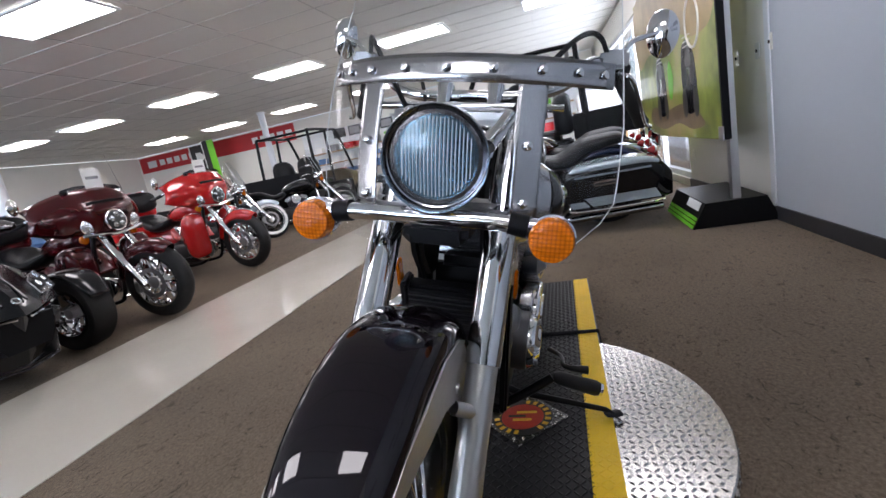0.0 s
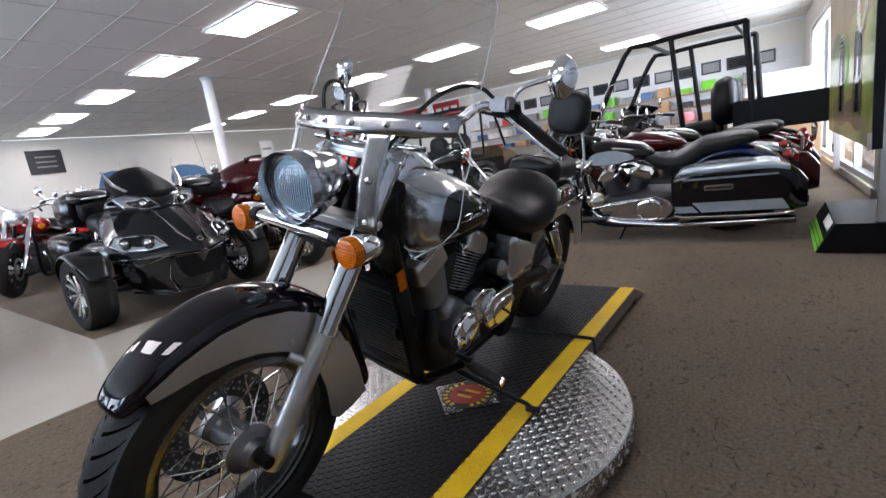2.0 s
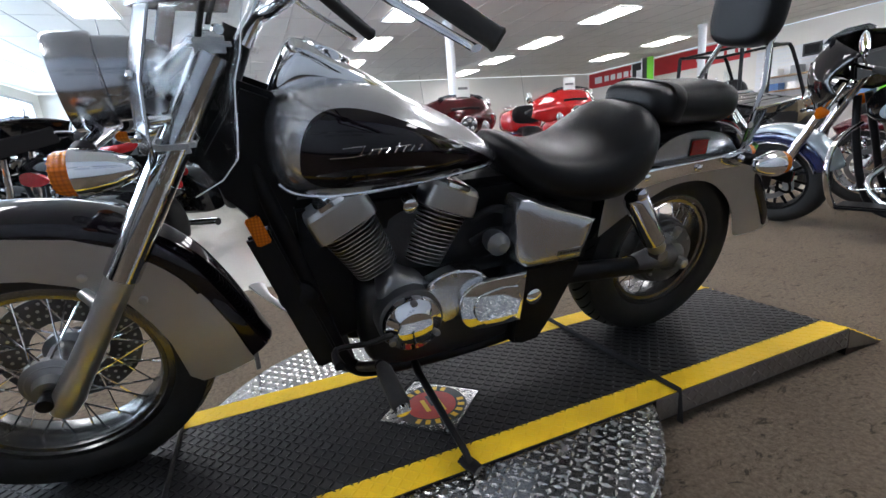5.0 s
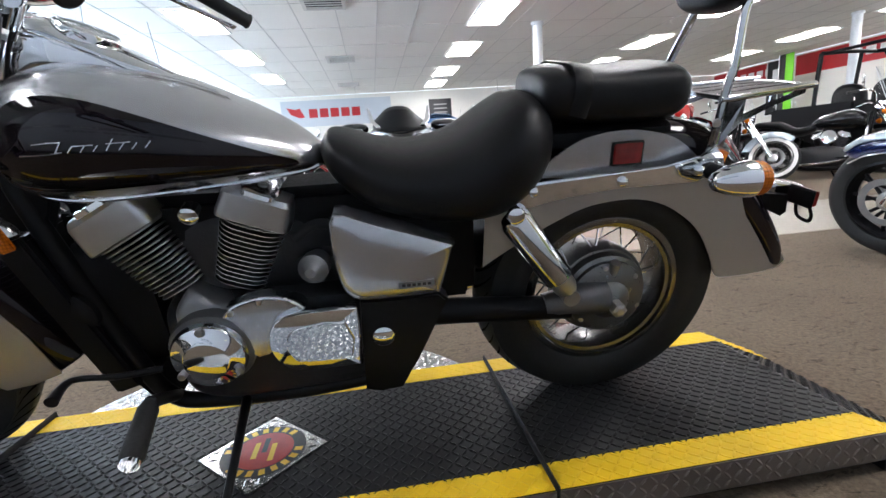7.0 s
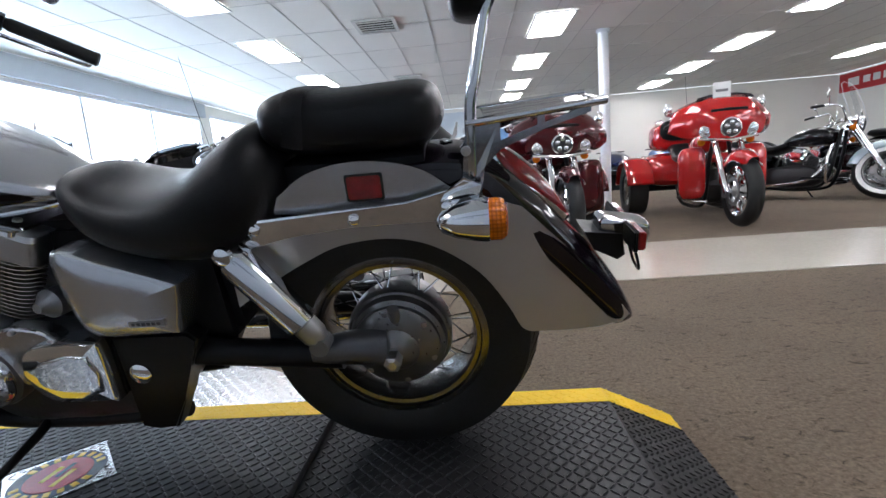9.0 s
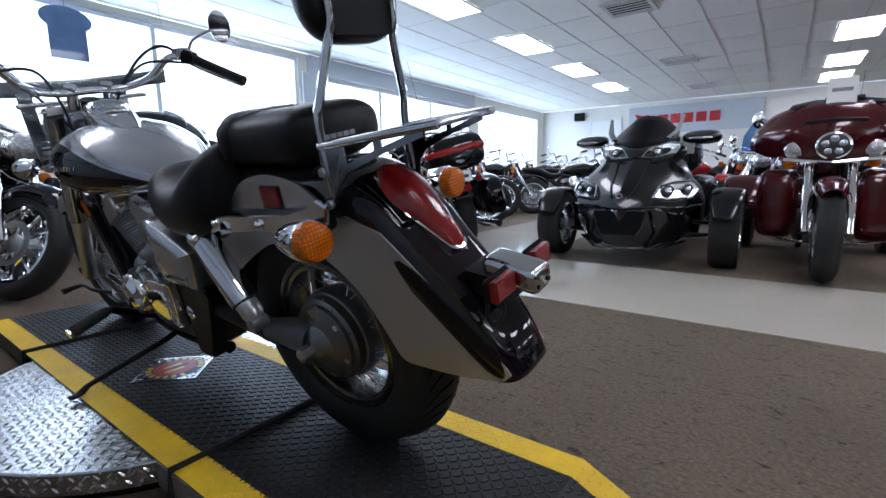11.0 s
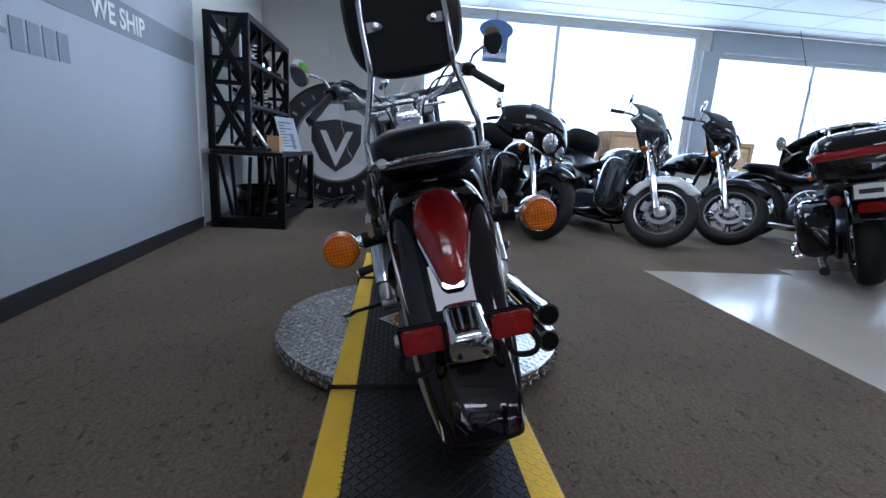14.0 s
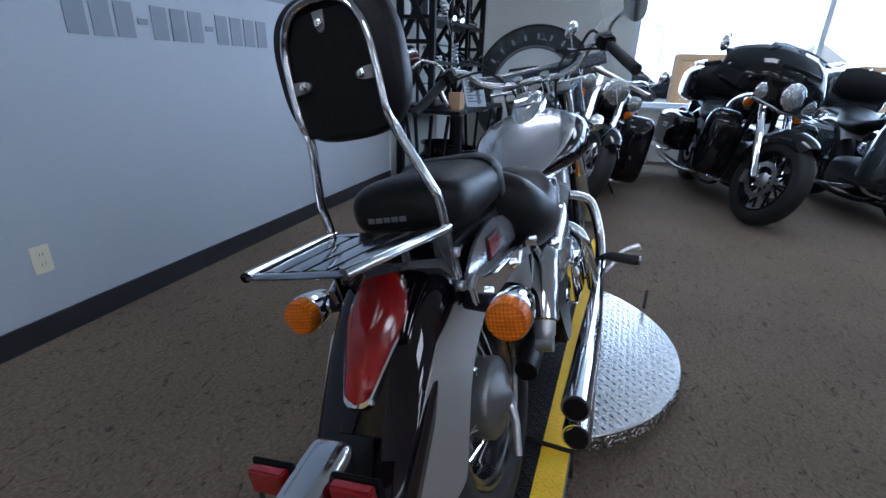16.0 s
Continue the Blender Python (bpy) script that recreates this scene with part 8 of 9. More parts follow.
for z in zs:
    part("shelf_board", box(SX0 - 0.02, SX1 + 0.02, SY0 - 0.02, SY1 + 0.02, z - 0.018, z + 0.015), M["black_steel"], shelf, smooth=False)
# end frames: two tall crossed pairs with a rail between
for x in (SX0, SX1):
    for z0, z1 in ((0.80, 1.33), (1.37, SH - 0.04)):
        flat_bar((SY0 + 0.02, z0), (SY1 - 0.02, z1), 0.058, x - 0.0125, shelf)
        flat_bar((SY1 - 0.02, z0), (SY0 + 0.02, z1), 0.058, x + 0.0135, shelf)
    flat_bar((SY0 + 0.03, 1.35), (SY1 - 0.03, 1.35), 0.04, x, shelf, "end_rail")
    flat_bar((ym, 0.80), (ym, SH - 0.04), 0.022, x + 0.039, shelf)
for z0, z1 in zip(zs, zs[1:]):
    for x in (SX0 + 0.53, SX0 + 1.06):
        part("divider", box(x - 0.012, x + 0.012, SY0, SY0 + 0.035, z0 + 0.016, z1 - 0.019), M["black_steel"], shelf, smooth=False)
        flat_bar((SY0 + 0.06, z0 + 0.02), (SY1 - 0.03, z1 - 0.03), 0.04, x - 0.0125, shelf)
        flat_bar((SY1 - 0.03, z0 + 0.02), (SY0 + 0.06, z1 - 0.03), 0.04, x + 0.0125, shelf)
    part("back_rod", rod((SX0, SY1, z0 + 0.2), (SX1, SY1, z0 + 0.2), 0.006, seg=8), M["black_steel"], shelf)
part("top_edge", box(SX0 - 0.02, SX1 + 0.02, SY0 - 0.035, SY0 - 0.021, SH - 0.05, SH + 0.005), M["black_steel"], shelf, smooth=False)

desk = empty("display_table", "low black steel table under the shelf unit", "table")
part("table_top", box(SX0 - 0.03, SX1 + 0.03, TY0 - 0.02, SY1 + 0.02, 0.70, 0.738, bevel=0.004), M["black_steel"], desk)
for x in (SX0, SX1):
    for y in (TY0, SY1):
        part("leg", box(x - 0.03, x + 0.03, y - 0.035, y + 0.035, 0, 0.699), M["black_steel"], desk, smooth=False)
    for ya, yb in ((SY1 - 0.05, SY1 - 0.16), (SY1 - 0.16, SY1 - 0.20), (SY1 - 0.34, SY1 - 0.30), (TY0 + 0.10, TY0 + 0.18)):
        flat_bar((ya, 0.69), (yb, 0.12), 0.03, x, desk)
    part("foot_rail", box(x - 0.02, x + 0.02, TY0, SY1, 0.0, 0.075), M["black_steel"], desk, smooth=False)
part("lower_shelf", box(SX0 - 0.02, SX1 + 0.02, TY0 - 0.02, SY1, 0.0755, 0.10), M["black_steel"], desk, smooth=False)
random.seed(5)
for k in range(12):
    x = SX0 + 0.10 + 0.125 * k
    z = (1.187, 1.577)[k % 2]
    if k % 3:
        thing("exhaust_sample", tube([(x, 1.58, z + 0.035), (x + 0.02, 1.66, z + 0.06), (x + 0.02, 1.78, z + 0.13)], [0.03, 0.034, 0.03], 12, smooth=3), M["chrome"], "short chrome exhaust part on shelf", "spare part", "spare parts on the shelf")
    else:
        thing("coil_spring", tube([(x + 0.035 * math.cos(a), 1.61 + 0.035 * math.sin(a), z + 0.004 + a * 0.0062) for a in np.linspace(0, 31, 80)], 0.007, 6), M["chrome_dull"], "coil spring standing on shelf", "spare part", "spare parts on the shelf")
for k in range(3):
    thing("parts_book", box(SX0 + 0.10 + 0.05 * k, SX0 + 0.135 + 0.05 * k, 1.62, 1.80, 1.577, 1.80, bevel=0.003), M[("cast", "paper", "sign_blk")[k]], "thin catalogue standing upright on shelf", "book", "catalogues on the shelf")
thing("cardboard_box", box(2.80, 2.95, 1.29, 1.41, 0.739, 0.90, bevel=0.003), M["cardboard"], "small brown cardboard box on table", "box")
sheet = empty("info_sheet", "leaning printed information sheet with grey lines", "sign", m=pose(3.18, 1.34, 0.7405, 0, 0, -28) @ Matrix.Rotation(radians(-18), 4, "X"))
part("sheet", box(0.0, 0.30, -0.004, 0.0, 0.0, 0.38), M["sheet_grey"], sheet, smooth=False)
for k in range(9):
    part("text_bar", box(0.03, 0.12 if k % 2 else 0.24, -0.0055, -0.0042, 0.31 - 0.032 * k, 0.324 - 0.032 * k), M["sign_blk"], sheet, smooth=False)
part("picture_block", box(0.17, 0.22, -0.0055, -0.0042, 0.03, 0.20), M["sign_blk"], sheet, smooth=False)
thing("chrome_pipe", tube([(2.70, 1.36, 0.76), (2.74, 1.40, 0.80), (2.80, 1.50, 0.93)], 0.02, 12, smooth=4), M["chrome"], "chrome pipe leaning on table", "spare part", "spare parts on the shelf")
for k in range(2):
    thing("wheel_rim", lathe([(0.20, -0.055), (0.235, -0.07), (0.24, -0.062), (0.205, -0.03), (0.205, 0.03), (0.24, 0.062), (0.235, 0.07), (0.20, 0.055), (0.20, -0.055)], 48, m=Matrix.Translation((2.96 + 0.05 * k, 1.54, 0.173 + 0.142 * k)), caps=False), M["black_paint"], "black wheel rim lying on lower shelf", "wheel rim", "wheel rims on the shelf")
thing("wheel_rim", lathe([(0.20, -0.055), (0.235, -0.07), (0.24, -0.062), (0.205, -0.03), (0.205, 0.03), (0.24, 0.062), (0.235, 0.07), (0.20, 0.055), (0.20, -0.055)], 48, m=Matrix.Translation((3.62, 1.54, 0.173)), caps=False), M["black_paint"], "black wheel rim lying on lower shelf", "wheel rim", "wheel rims on the shelf")
for k in range(5):
    a = k * 0.8
    thing("cable", tube([(4.35 + 0.1 * math.cos(a), 0.95 + 0.2 * math.sin(a), 0.017), (4.55 + 0.2 * math.cos(a * 2), 0.75 + 0.1 * math.sin(a), 0.14), (4.85, 0.7 + 0.1 * k, 0.02)], 0.016, 8, smooth=4), M["strap"], "loose black cable on the floor", "cable", "cables on the floor")

# ---- round sign leaning on the wall ----
rs = empty("round_sign", "round black sign with white shield emblem leaning on wall", "sign",
           m=Matrix.Translation((5.12, 1.02, 0.87)) @ Matrix.Rotation(radians(8), 4, "Y") @ Matrix.Rotation(radians(-90), 4, "Y") @ Matrix.Rotation(radians(-90), 4, "Z"))
part("board", lathe([(0.86, -0.03), (0.87, -0.02), (0.87, 0.0), (0.86, 0.008)], 72), M["sign_blk"], rs)
part("rim", torus(0.85, 0.014, 72, 8, m=Matrix.Translation((0, 0, 0.006))), M["engine_dark"], rs)
part("inner_disc", lathe([(0.56, 0.0085), (0.56, 0.013)], 64), M["sign_white"], rs, smooth=False)
part("inner_ring", torus(0.575, 0.02, 64, 8, m=Matrix.Translation((0, 0, 0.012))), M["cast"], rs)
sh = [(-0.36, 0.27), (0, 0.33), (0.36, 0.27), (0.36, 0.0), (0.22, -0.28), (0, -0.44), (-0.22, -0.28), (-0.36, 0.0)]
bm = bmesh.new()
rings(bm, [[(x, y, z) for x, y in sh] for z in (0.014, 0.022)])
part("shield", bm, M["sign_blk"], rs, smooth=False)
for s in (1, -1):
    v = [(s * 0.03, -0.30), (s * 0.24, 0.16), (s * 0.15, 0.16), (0, -0.16), (0, -0.36)]
    bm = bmesh.new()
    rings(bm, [[(x, y, z) for x, y in v] for z in (0.0225, 0.027)])
    part("chevron", bm, M["sign_white"], rs, smooth=False)
for k in range(9):
    a = radians(148 - k * 14.5)
    part("rim_mark", box(-0.016, 0.016, -0.038, 0.038, 0.0085, 0.0115, m=Matrix.Translation((0.71 * math.cos(a), 0.71 * math.sin(a), 0)) @ Matrix.Rotation(a - math.pi / 2, 4, "Z")), M["sheet_grey"], rs, smooth=False)
for k in range(10):
    a = radians(205 + k * 14.5)
    part("rim_mark", box(-0.016, 0.016, -0.038, 0.038, 0.0085, 0.0115, m=Matrix.Translation((0.71 * math.cos(a), 0.71 * math.sin(a), 0)) @ Matrix.Rotation(a + math.pi / 2, 4, "Z")), M["sheet_grey"], rs, smooth=False)

# ---- poster stand ----
def poster_mat():
    m = mat("poster_print", (0.30, 0.33, 0.08), 0.35, var=0.3, scale=2.5, coat=0.3)
    n, l = m.node_tree.nodes, m.node_tree.links
    tc, no, cr = n.new("ShaderNodeTexCoord"), n.new("ShaderNodeTexNoise"), n.new("ShaderNodeValToRGB")
    no.inputs["Scale"].default_value, no.inputs["Detail"].default_value = 1.6, 7
    l.new(tc.outputs["Object"], no.inputs["Vector"])
    es = cr.color_ramp.elements
    es[0].position, es[0].color = 0.35, (0.12, 0.16, 0.02, 1)
    es[1].position, es[1].color = 0.7, (0.52, 0.40, 0.17, 1)
    q = es.new(0.52)
    q.color = (0.36, 0.40, 0.07, 1)
    l.new(no.outputs["Fac"], cr.inputs[0])
    l.new(cr.outputs[0], n["Principled BSDF"].inputs["Base Color"])
    return m


M["poster"] = poster_mat()
M["print_tan"] = mat("tan_print", (0.40, 0.29, 0.13), 0.4, var=0.45, scale=3.5, coat=0.25)
M["print_earth"] = mat("earth_print", (0.20, 0.14, 0.08), 0.4, var=0.5, scale=5, coat=0.25)
ps = empty("poster_stand", "large printed landscape poster on metal posts", "poster")
part("poster_board", box(-5.9, -2.6, 1.46, 1.50, 0.66, 2.35), M["poster"], ps, "green and tan landscape print", smooth=False)
part("board_edge", box(-2.599, -2.57, 1.455, 1.505, 0.66, 2.35), M["black_plastic"], ps, smooth=False)
part("corner_bracket", box(-2.66, -2.562, 1.445, 1.454, 0.655, 0.76), M["alu"], ps, smooth=False)
for x in (-2.66, -5.8):
    part("post", box(x - 0.035, x + 0.035, 1.505, 1.56, 0.20, 2.0), M["alu"], ps, smooth=False)


def printed(pts, material, depth, label=""):
    """A flat printed shape on the board, its outline rounded."""
    part("printed_shape", plate([(v.x, v.z) for v in smooth_line([(x, 0, z) for x, z in pts], 4, True)], 1.4595 - depth, 1.4598), M[material], ps, label, smooth=False)


printed([(-2.64, 1.62), (-3.1, 1.50), (-3.7, 1.60), (-4.3, 1.52), (-5.1, 1.62), (-5.86, 1.55), (-5.86, 2.32), (-4.2, 2.33), (-2.64, 2.32)], "print_tan", 0.0008, "tan hillside print")
printed([(-3.02, 0.80), (-3.4, 0.74), (-3.9, 0.80), (-4.6, 0.74), (-5.3, 0.84), (-5.1, 1.0), (-4.4, 0.94), (-3.6, 0.98)], "print_earth", 0.0011, "brown track print")
for ox in (0.0, 1.15):
    printed([(-3.22 - ox, 0.96), (-3.36 - ox, 0.88), (-3.58 - ox, 0.92), (-3.66 - ox, 1.2), (-3.60 - ox, 1.46), (-3.42 - ox, 1.52), (-3.24 - ox, 1.40), (-3.18 - ox, 1.15)], "charcoal", 0.0015, "dark printed machine shape")
    for cx, cz in ((-3.24, 0.98), (-3.60, 0.98), (-3.30, 1.26), (-3.56, 1.26)):
        printed([(cx - ox + 0.085 * math.cos(a), cz + 0.135 * math.sin(a)) for a in (math.pi * k / 4 for k in range(8))], "sign_blk", 0.0019)
    printed([(-3.32 - ox, 1.30), (-3.50 - ox, 1.30), (-3.47 - ox, 1.44), (-3.35 - ox, 1.44)], "cast", 0.0023)
    for z in (1.46, 1.50, 1.54):
        part("printed_rail", box(-3.54 - ox, -3.29 - ox, 1.4572, 1.4578, z, z + 0.008), M["white_plastic"], ps, smooth=False)
printed([(-4.0, 1.25), (-4.1, 1.05), (-4.22, 1.1), (-4.2, 1.35), (-4.1, 1.42)], "green", 0.0013)
part("printed_ring", torus(0.2, 0.012, 32, 6, m=Matrix.Translation((-3.2, 1.457, 1.62)) @ ACROSS), M["white_plastic"], ps)
wd = empty("display_wedge", "black wedge stand base with lime green stripes", "stand")
part("wedge", plate([(1.20, 0.005), (1.30, 0.20), (1.72, 0.20), (1.80, 0.005)], 2.58, 3.5), M["black_plastic"], wd, m=Matrix.Rotation(radians(90), 4, "Z"), smooth=False)
for k in range(3):
    part("stripe", plate([(1.1985 + 0.0154 * k, 0.008 + 0.03 * k), (1.2098 + 0.0154 * k, 0.030 + 0.03 * k), (1.2078 + 0.0154 * k, 0.030 + 0.03 * k), (1.1965 + 0.0154 * k, 0.008 + 0.03 * k)], 2.6, 3.48), M["green"], wd, "lime green stripe", m=Matrix.Rotation(radians(90), 4, "Z"), smooth=False)
part("face_mark", plate([(1.262, 0.135), (1.292, 0.195), (1.289, 0.195), (1.259, 0.135)], 2.65, 3.0), M["sign_white"], wd, m=Matrix.Rotation(radians(90), 4, "Z"), smooth=False)

# ---- signs on the far walls ----
sg = empty("wall_sign", "pale grey wall sign with red wing emblem and red bars", "sign", m=pose(0, FARY, 0))
part("panel", box(-1.1, 2.45, 0.0, 0.06, 2.0, 2.82, bevel=0.004), M["wall_grey"], sg)
for k in range(5):
    xk = 1.58 - 0.345 * k
    part("letter_bar", box(xk - 0.27, xk, 0.061, 0.07, 2.27, 2.55), M["sign_red"], sg, smooth=False)
part("wing", plate([(1.72, 2.30), (1.90, 2.28), (2.16, 2.40), (2.28, 2.62), (2.02, 2.55), (1.86, 2.58)], 0.061, 0.07), M["sign_red"], sg, smooth=False)
pf = empty("framed_picture", "dark framed picture on white wall", "picture", m=pose(0, FARY, 0))
part("picture", box(-3.15, -2.38, 0.0, 0.03, 2.03, 2.66), M["sign_blk"], pf, smooth=False)
for k in range(3):
    part("text_bar", box(-3.0, -2.55, 0.031, 0.034, 2.2 + 0.13 * k, 2.24 + 0.13 * k), M["cast"], pf, smooth=False)
thing("speaker", box(3.9, 4.2, FARY, FARY + 0.2, 2.55, 2.8, bevel=0.01), M["black_plastic"], "small black wall speaker", "speaker")
dr = empty("door_1", "bright glazed door in the end wall", "door", kind="structure", m=pose(0, FARY, 0))
part("door_leaf", box(2.75, 3.65, 0.002, 0.04, 0, 2.5), M["paper"], dr, smooth=False)
part("door_frame", box(2.68, 2.75, 0.002, 0.06, 0, 2.56), M["frame_white"], dr, smooth=False)
part("door_frame", box(3.65, 3.72, 0.002, 0.06, 0, 2.56), M["frame_white"], dr, smooth=False)

bn = empty("red_banner", "long red wall banner with white wing and bars", "banner", m=pose(FARX, 0, 0))
part("cloth", box(0.0, 0.03, -14.9, -8.2, 2.35, 2.9), M["sign_red"], bn, smooth=False)
for y0 in (-14.0, -9.9):
    for k in range(5):
        part("letter_bar", box(0.031, 0.036, y0 + 0.34 * k, y0 + 0.34 * k + 0.24, 2.52, 2.72), M["sign_white"], bn, smooth=False)
part("wing", box(0.031, 0.036, -14.55, -14.15, 2.5, 2.74), M["sign_white"], bn, smooth=False)
kb = empty("black_banner", "black hanging banner with white emblem", "banner", m=pose(FARX + 0.05, 0, 0))
part("cloth", box(0.0, 0.03, -12.5, -11.6, 1.3, 2.9), M["sign_blk"], kb, smooth=False)
part("border", box(-0.005, 0.025, -12.56, -11.54, 1.26, 2.94), M["sign_white"], kb, smooth=False)
part("emblem", plate([(0.25, 2.35), (0.25, 2.65), (0.45, 2.65), (0.6, 2.5), (0.75, 2.65), (0.75, 2.35), (0.6, 2.42), (0.45, 2.35)], -0.031, -0.036, ), M["sign_white"], kb, m=Matrix.Translation((0, -12.55, 0)) @ Matrix.Rotation(radians(90), 4, "Z"), smooth=False)
gf = empty("green_flag", "lime green and black feather flag", "flag", m=pose(FARX + 0.8, 0, 0))
part("cloth", box(0.0, 0.02, -11.1, -10.85, 1.3, 2.9), M["green"], gf, smooth=False)
part("cloth_edge", box(0.0, 0.02, -11.3, -11.101, 1.3, 2.9), M["sign_blk"], gf, smooth=False)
part("pole", rod((0.01, -11.33, 0), (0.01, -11.33, 2.92), 0.015), M["alu"], gf)
part("foot", lathe([(0.2, 0), (0.2, 0.02), (0.03, 0.04)], 20, m=Matrix.Translation((0.01, -11.33, 0))), M["black_steel"], gf)

# slatted display wall
sl = empty("slat_wall", "white slatted display wall with pictures and goods", "display wall", m=pose(FARX, 0, 0), kind="structure")
for k in range(16):
    part("slat", box(0.0, 0.03, -8.0, 1.4, 0.9 + 0.095 * k, 0.98 + 0.095 * k), M["frame_white"], sl, smooth=False)
for k in range(14):
    y = -6.6 + 0.56 * k
    p = empty("wall_photo", "small dark framed photo on slat wall", "picture", "photos on the slat wall", pose(FARX + 0.03, y, 2.24))
    part("photo_frame", box(0.001, 0.02, -0.22, 0.22, -0.15, 0.15), M["sign_blk"], p, smooth=False)
    part("photo", box(0.021, 0.023, -0.18, 0.18, -0.11, 0.11), M["cast" if k % 2 else "charcoal"], p, smooth=False)
random.seed(8)
for i in range(3):
    part("goods_shelf", box(0.03, 0.4, -7.6, 0.8, 0.95 + 0.36 * i, 0.98 + 0.36 * i), M["wood"], sl, smooth=False)
    for k in range(17):
        y = -7.4 + 0.48 * k + random.uniform(-0.05, 0.05)
        h = random.uniform(0.12, 0.26)
        thing("goods_box", box(FARX + 0.08, FARX + 0.34, y, y + random.uniform(0.2, 0.36), 0.981 + 0.36 * i, 0.981 + 0.36 * i + h, bevel=0.004), M[random.choice(("paper", "cardboard", "sign_blk", "bright_red", "green", "cast", "sky_blue", "black_plastic"))], "boxed shop goods on a display shelf", "box", "goods on the slat wall")

# ---- utility vehicle with roll cage ----
def utility(x, y, heading, paint, label, z=0.0):
    e = empty("utility_vehicle", label, "utility vehicle", "utility vehicles", Matrix.Translation((x, y, z)) @ Matrix.Rotation(radians(heading), 4, "Z") @ Matrix.Diagonal((1.22, 1.1, 1.06, 1)))
    part("hood", body([(1.45, 0.45, 0.5, 0.72), (1.35, 0.62, 0.42, 0.86), (0.9, 0.66, 0.42, 1.0), (0.6, 0.66, 0.45, 1.05)], 4, 28, 3), M[paint], e)
    part("cabin_tub", box(-0.7, 0.65, -0.66, 0.66, 0.35, 0.75, bevel=0.03), M["black_plastic"], e)
    part("cargo_bed", box(-1.6, -0.72, -0.68, 0.68, 0.72, 1.08, bevel=0.02), M["black_plastic"], e)
    for s in (1, -1):
        part("roll_cage", tube([(0.75, s * 0.66, 1.0), (0.35, s * 0.64, 1.9), (0.1, s * 0.62, 1.98), (-0.75, s * 0.62, 1.98), (-0.85, s * 0.64, 1.85), (-0.9, s * 0.66, 0.8)], 0.032, 10, smooth=3), M["black_steel"], e, "black steel roll cage")
        part("cage_post", rod((-0.15, s * 0.63, 1.97), (-0.25, s * 0.66, 0.75), 0.028), M["black_steel"], e)
        part("seat", body([(-0.55, 0.22, 0.72, 0.9), (-0.45, 0.25, 0.74, 0.92), (-0.1, 0.25, 0.75, 0.88), (0.0, 0.2, 0.76, 0.84)], 3, 18, 3), M["leather"], e, m=Matrix.Translation((0, s * 0.32, 0)))
        part("seat_back", body([(-0.72, 0.2, 0.85, 1.35), (-0.66, 0.25, 0.82, 1.42), (-0.55, 0.24, 0.82, 1.38), (-0.5, 0.18, 0.85, 1.3)], 3, 18, 3), M["leather"], e, m=Matrix.Translation((0, s * 0.32, 0)))
        for xw in (1.0, -1.05):
            w = new("wheel")
            w.parent = e
            w.matrix_local = pose(xw, s * 0.68, 0.33)
            pr = [(0.17, -0.11), (0.30, -0.13), (0.33, -0.10), (0.33, 0.10), (0.30, 0.13), (0.17, 0.11)]
            part("tyre", lathe(pr + pr[:1], 28, m=ACROSS, caps=False), M["rubber"], w)
            part("rim", lathe([(0.02, -0.05), (0.175, -0.09), (0.175, 0.09), (0.02, 0.05)], 20, m=ACROSS), M["black_steel"], w)
        part("headlight", lathe([(0.02, -0.05), (0.075, 0), (0.06, 0.015), (0.002, 0.02)], 18, m=axis_m((1.40, s * 0.42, 0.72), (1, 0, 0.2))), M["reflector"], e)
    for x2 in (0.1, -0.75):
        part("cage_cross", rod((x2, -0.62, 1.98), (x2, 0.62, 1.98), 0.028), M["black_steel"], e)
    part("steering_wheel", torus(0.17, 0.016, 28, 8, m=axis_m((0.30, 0.32, 1.12), (-1, 0, 0.6))), M["black_plastic"], e)
    return e


utility(-6.7, -0.35, 268, "black_plastic", "black utility vehicle with tall roll cage")
utility(-9.65, -6.0, 180, "camo", "brown utility vehicle with black roll cage")
thing("stacked_crate", box(-8.9, -7.9, 0.6, 1.5, 0.0, 1.1, bevel=0.01), M["cardboard"], "large cardboard shipping crate", "crate")
thing("stacked_carton", box(-8.8, -8.0, 0.7, 1.4, 1.101, 1.55, bevel=0.01), M["paper"], "white product carton on crate", "carton")


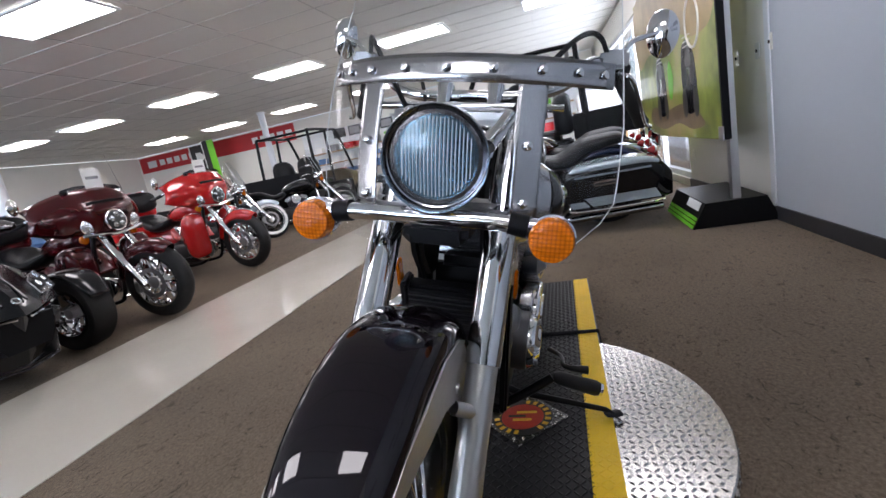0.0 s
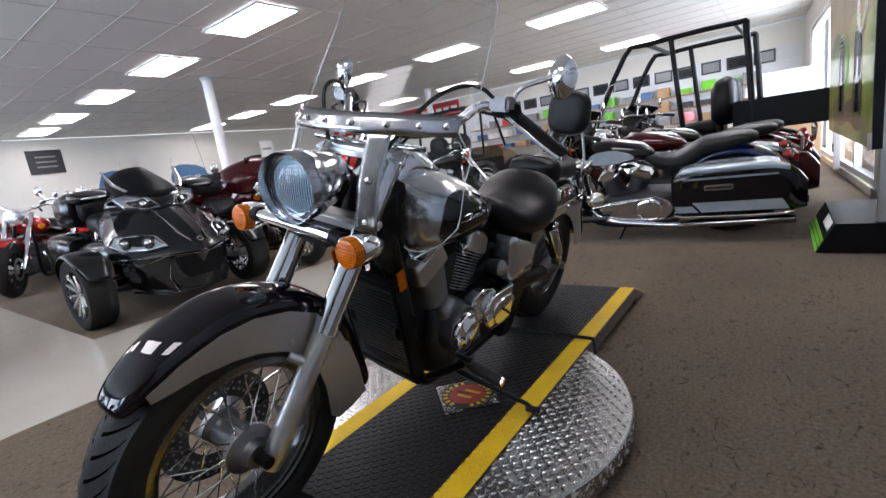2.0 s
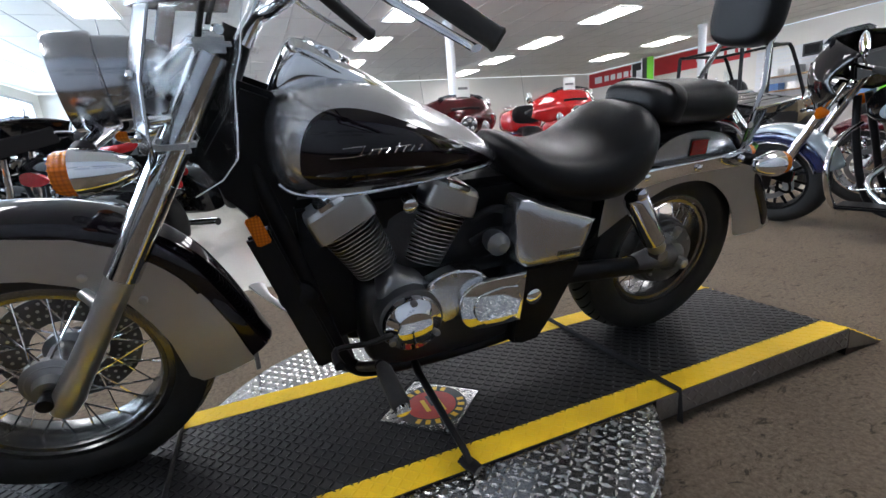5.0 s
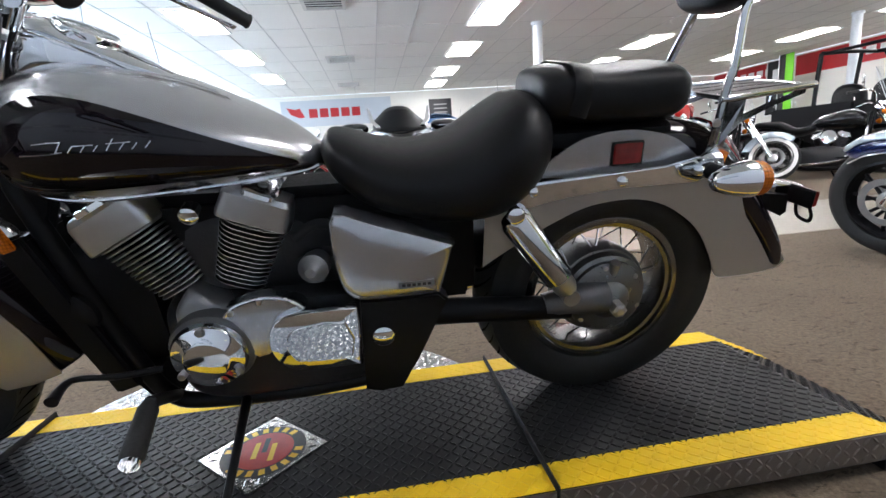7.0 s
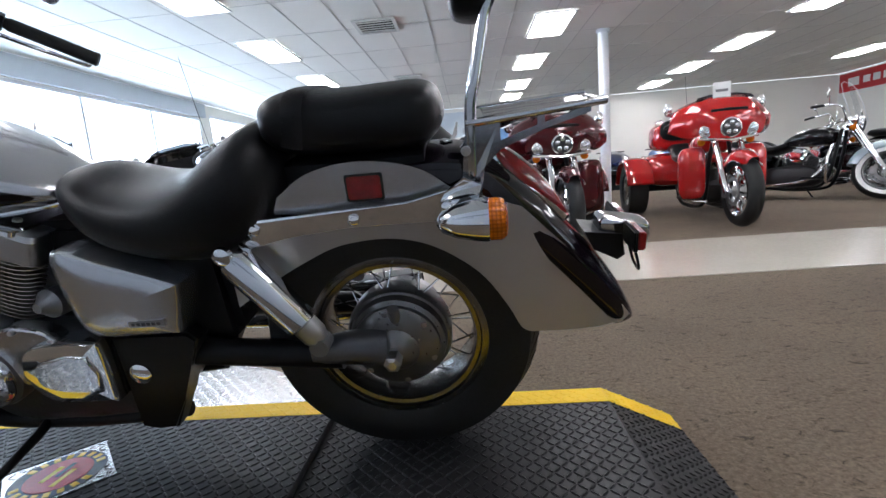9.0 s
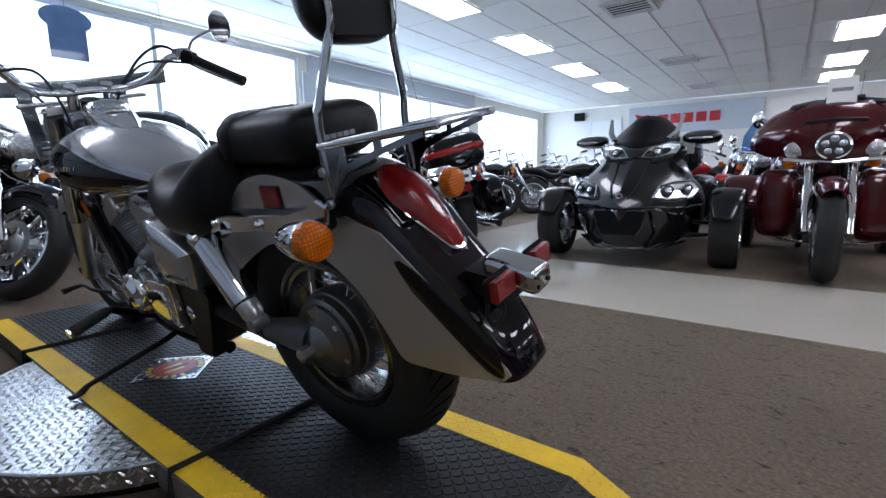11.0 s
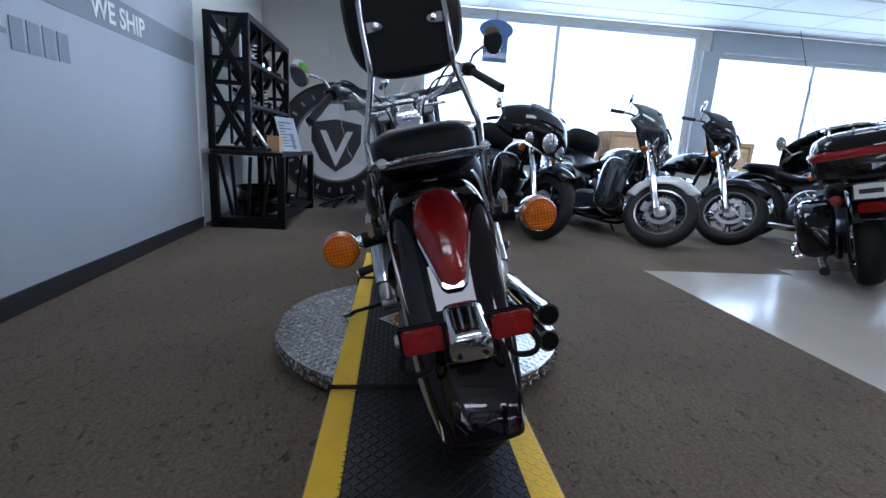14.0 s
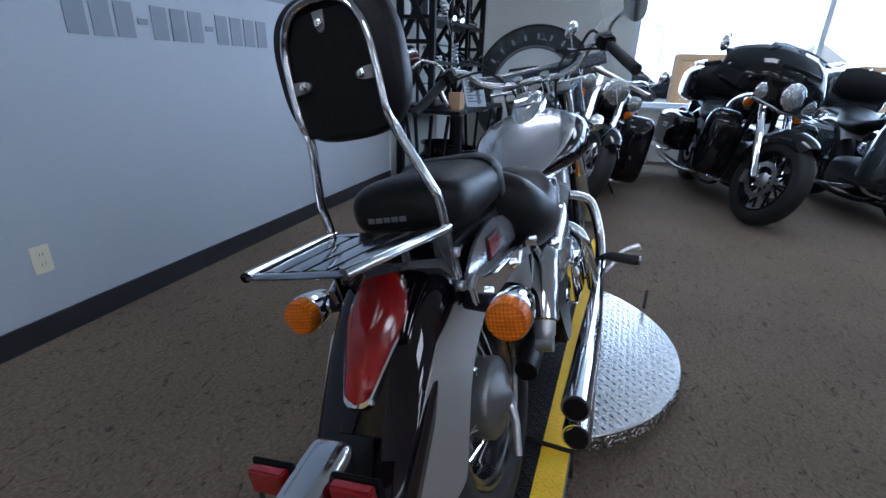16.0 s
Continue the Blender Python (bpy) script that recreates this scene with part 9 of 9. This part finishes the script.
def watercraft(x, y, h, paint):
    e = empty("personal_watercraft", "blue and black personal watercraft on stand", "watercraft", "watercraft by the end wall", Matrix.Translation((x, y, 0)) @ Matrix.Rotation(radians(h), 4, "Z") @ Matrix.Diagonal((1, 1, 0.78, 1)))
    part("hull", body([(1.5, 0.1, 0.62, 0.75), (1.2, 0.4, 0.5, 0.85), (0.4, 0.55, 0.45, 0.9), (-1.2, 0.52, 0.45, 0.85), (-1.4, 0.45, 0.5, 0.8)], 3, 24, 3), M["black_paint"], e)
    part("deck", body([(1.2, 0.2, 0.85, 0.95), (0.8, 0.36, 0.85, 1.18), (0.35, 0.36, 0.86, 1.32), (0.1, 0.25, 0.86, 1.2), (-0.1, 0.2, 0.86, 1.0)], 2.6, 24, 3), M[paint], e, "blue deck cowl")
    part("seat", body([(0.0, 0.14, 0.9, 1.05), (-0.4, 0.18, 0.88, 1.08), (-1.0, 0.18, 0.86, 1.1), (-1.2, 0.1, 0.88, 1.0)], 2.8, 18, 3), M["leather"], e)
    part("handlebar", rod((0.15, -0.38, 1.32), (0.15, 0.38, 1.32), 0.02), M["black_steel"], e)
    for xx in (-0.8, 0.8):
        part("stand", box(xx - 0.05, xx + 0.05, -0.4, 0.4, 0, 0.5), M["black_steel"], e, smooth=False)


for k in range(4):
    watercraft(-3.7 - 1.35 * k, -12.6, 88, "sky_blue" if k % 2 == 0 else "blue_paint")

# price cards on the trike and roadster
def card(x, y, z, w, h, rz, label):
    e = empty("price_card", label, "card", "price cards", Matrix.Translation((x, y, z)) @ Matrix.Rotation(radians(rz), 4, "Z"))
    part("sheet", box(-w / 2, w / 2, -0.002, 0.002, 0, h), M["paper"], e, smooth=False)
    part("text_bar", box(-w * 0.35, w * 0.35, 0.0022, 0.003, h * 0.7, h * 0.78), M["cast"], e, smooth=False)
    return e


card(-1.98, -3.80, 1.12, 0.17, 0.33, 0, "white price card standing in the fairing")
card(-3.75, -4.2, 1.16, 0.17, 0.33, -10, "white price card standing in the fairing")
card(-0.95, -4.05, 0.95, 0.12, 0.16, 10, "white price card hanging from handlebar")

# ---- outside the windows ----
thing("ground", box(-90, 120, -90, 90, -0.3, -0.125), M["asphalt"], "pale dry car park asphalt", "ground", kind="structure", smooth=False)
bd = bpy.data.materials.new("bright_sky")
bd.use_nodes = True
bn_ = bd.node_tree.nodes["Principled BSDF"]
bn_.inputs["Base Color"].default_value = (0.5, 0.5, 0.5, 1)
bn_.inputs["Emission Color"].default_value = (0.93, 0.97, 1.0, 1)
bn_.inputs["Emission Strength"].default_value = 2.2
thing("backdrop", box(118, 119, -420, 300, -2, 160), bd, "bright hazy sky beyond the car park", "sky", kind="structure", smooth=False)


def crate(x, y, w, h):
    e = empty("wooden_crate", "pale wooden shipping crate standing outside window", "crate", "crates outside", pose(x, y, -0.12))
    part("panel", box(-0.4, 0.4, -w / 2, w / 2, 0, h), M["cardboard"], e, smooth=False)
    for yy in (-w / 2 + 0.05, w / 2 - 0.05):
        part("batten", box(-0.42, -0.401, yy - 0.05, yy + 0.05, 0, h), M["wood"], e, smooth=False)
    for zz in (0.05, h - 0.05):
        part("batten", box(-0.43, -0.421, -w / 2, w / 2, zz - 0.05, zz + 0.05), M["wood"], e, smooth=False)


for y, w, h in ((-1.6, 1.15, 1.65), (-3.9, 1.65, 1.5), (-5.5, 1.0, 1.65), (-8.0, 1.5, 1.55)):
    crate(9.3, y, w, h)


def parked_car(x, y, h, paint):
    e = empty("parked_car", "parked saloon car in the car park", "car", "cars in the car park", Matrix.Translation((x, y, -0.12)) @ Matrix.Rotation(radians(h), 4, "Z"))
    part("car_body", body([(2.2, 0.7, 0.3, 0.62), (2.05, 0.85, 0.25, 0.78), (0.8, 0.9, 0.22, 0.95), (-1.4, 0.9, 0.22, 1.0), (-2.1, 0.85, 0.25, 0.92), (-2.25, 0.7, 0.35, 0.75)], 4, 24, 3), M[paint], e)
    part("cabin", body([(0.9, 0.6, 0.9, 0.96), (0.3, 0.72, 0.9, 1.42), (-0.6, 0.74, 0.9, 1.48), (-1.3, 0.7, 0.9, 1.36), (-1.8, 0.6, 0.9, 0.98)], 4, 24, 3), M["sign_blk"], e)
    part("roof", body([(0.25, 0.6, 1.42, 1.46), (-0.6, 0.64, 1.46, 1.52), (-1.25, 0.6, 1.36, 1.42)], 4, 20, 3), M[paint], e)
    for s in (1, -1):
        for xw in (1.4, -1.35):
            part("wheel", lathe([(0.33, -0.1), (0.33, 0.1), (0.2, 0.11)], 20, m=Matrix.Translation((xw, s * 0.8, 0.33)) @ ACROSS), M["rubber"], e)


for k, c in enumerate(("white_bike", "cast", "charcoal", "silver", "maroon", "white_bike", "blue_paint")):
    parked_car(24 + (k % 2), 3.5 - 3.0 * k, 92, c)
hs = empty("house", "white gabled house beyond the car park", "house", m=pose(96, -28, -0.12))
part("wall", box(0, 8, -4, 4, 0, 4.2), M["wall_white"], hs, smooth=False)
part("roof", plate([(-4.4, 4.2), (0, 7.2), (4.4, 4.2)], -8.3, 0.3), M["wall_white"], hs, m=Matrix.Rotation(radians(90), 4, "Z"), smooth=False)
for y in (-2, 2):
    part("window", box(-0.03, 0.0, y - 0.6, y + 0.6, 1.5, 3.0), M["sign_blk"], hs, smooth=False)

# blue shop sign hanging inside the window
ws_ = empty("window_sign", "blue sign hanging in the window", "sign", m=pose(WX - 0.03, -1.3, 0))
part("sign_panel", box(-0.01, 0.0, -0.19, 0.19, 2.2, 2.56), M["sky_blue"], ws_, smooth=False)
part("sign_top", lathe([(0.26, 0.0), (0.26, 0.01)], 32, m=Matrix.Translation((-0.01, 0, 2.66)) @ Matrix.Rotation(radians(90), 4, "Y") @ Matrix.Diagonal((0.55, 1, 1, 1))), M["sky_blue"], ws_)
part("cord", rod((0, 0, 2.7), (0, 0, CEIL), 0.003), M["strap"], ws_)
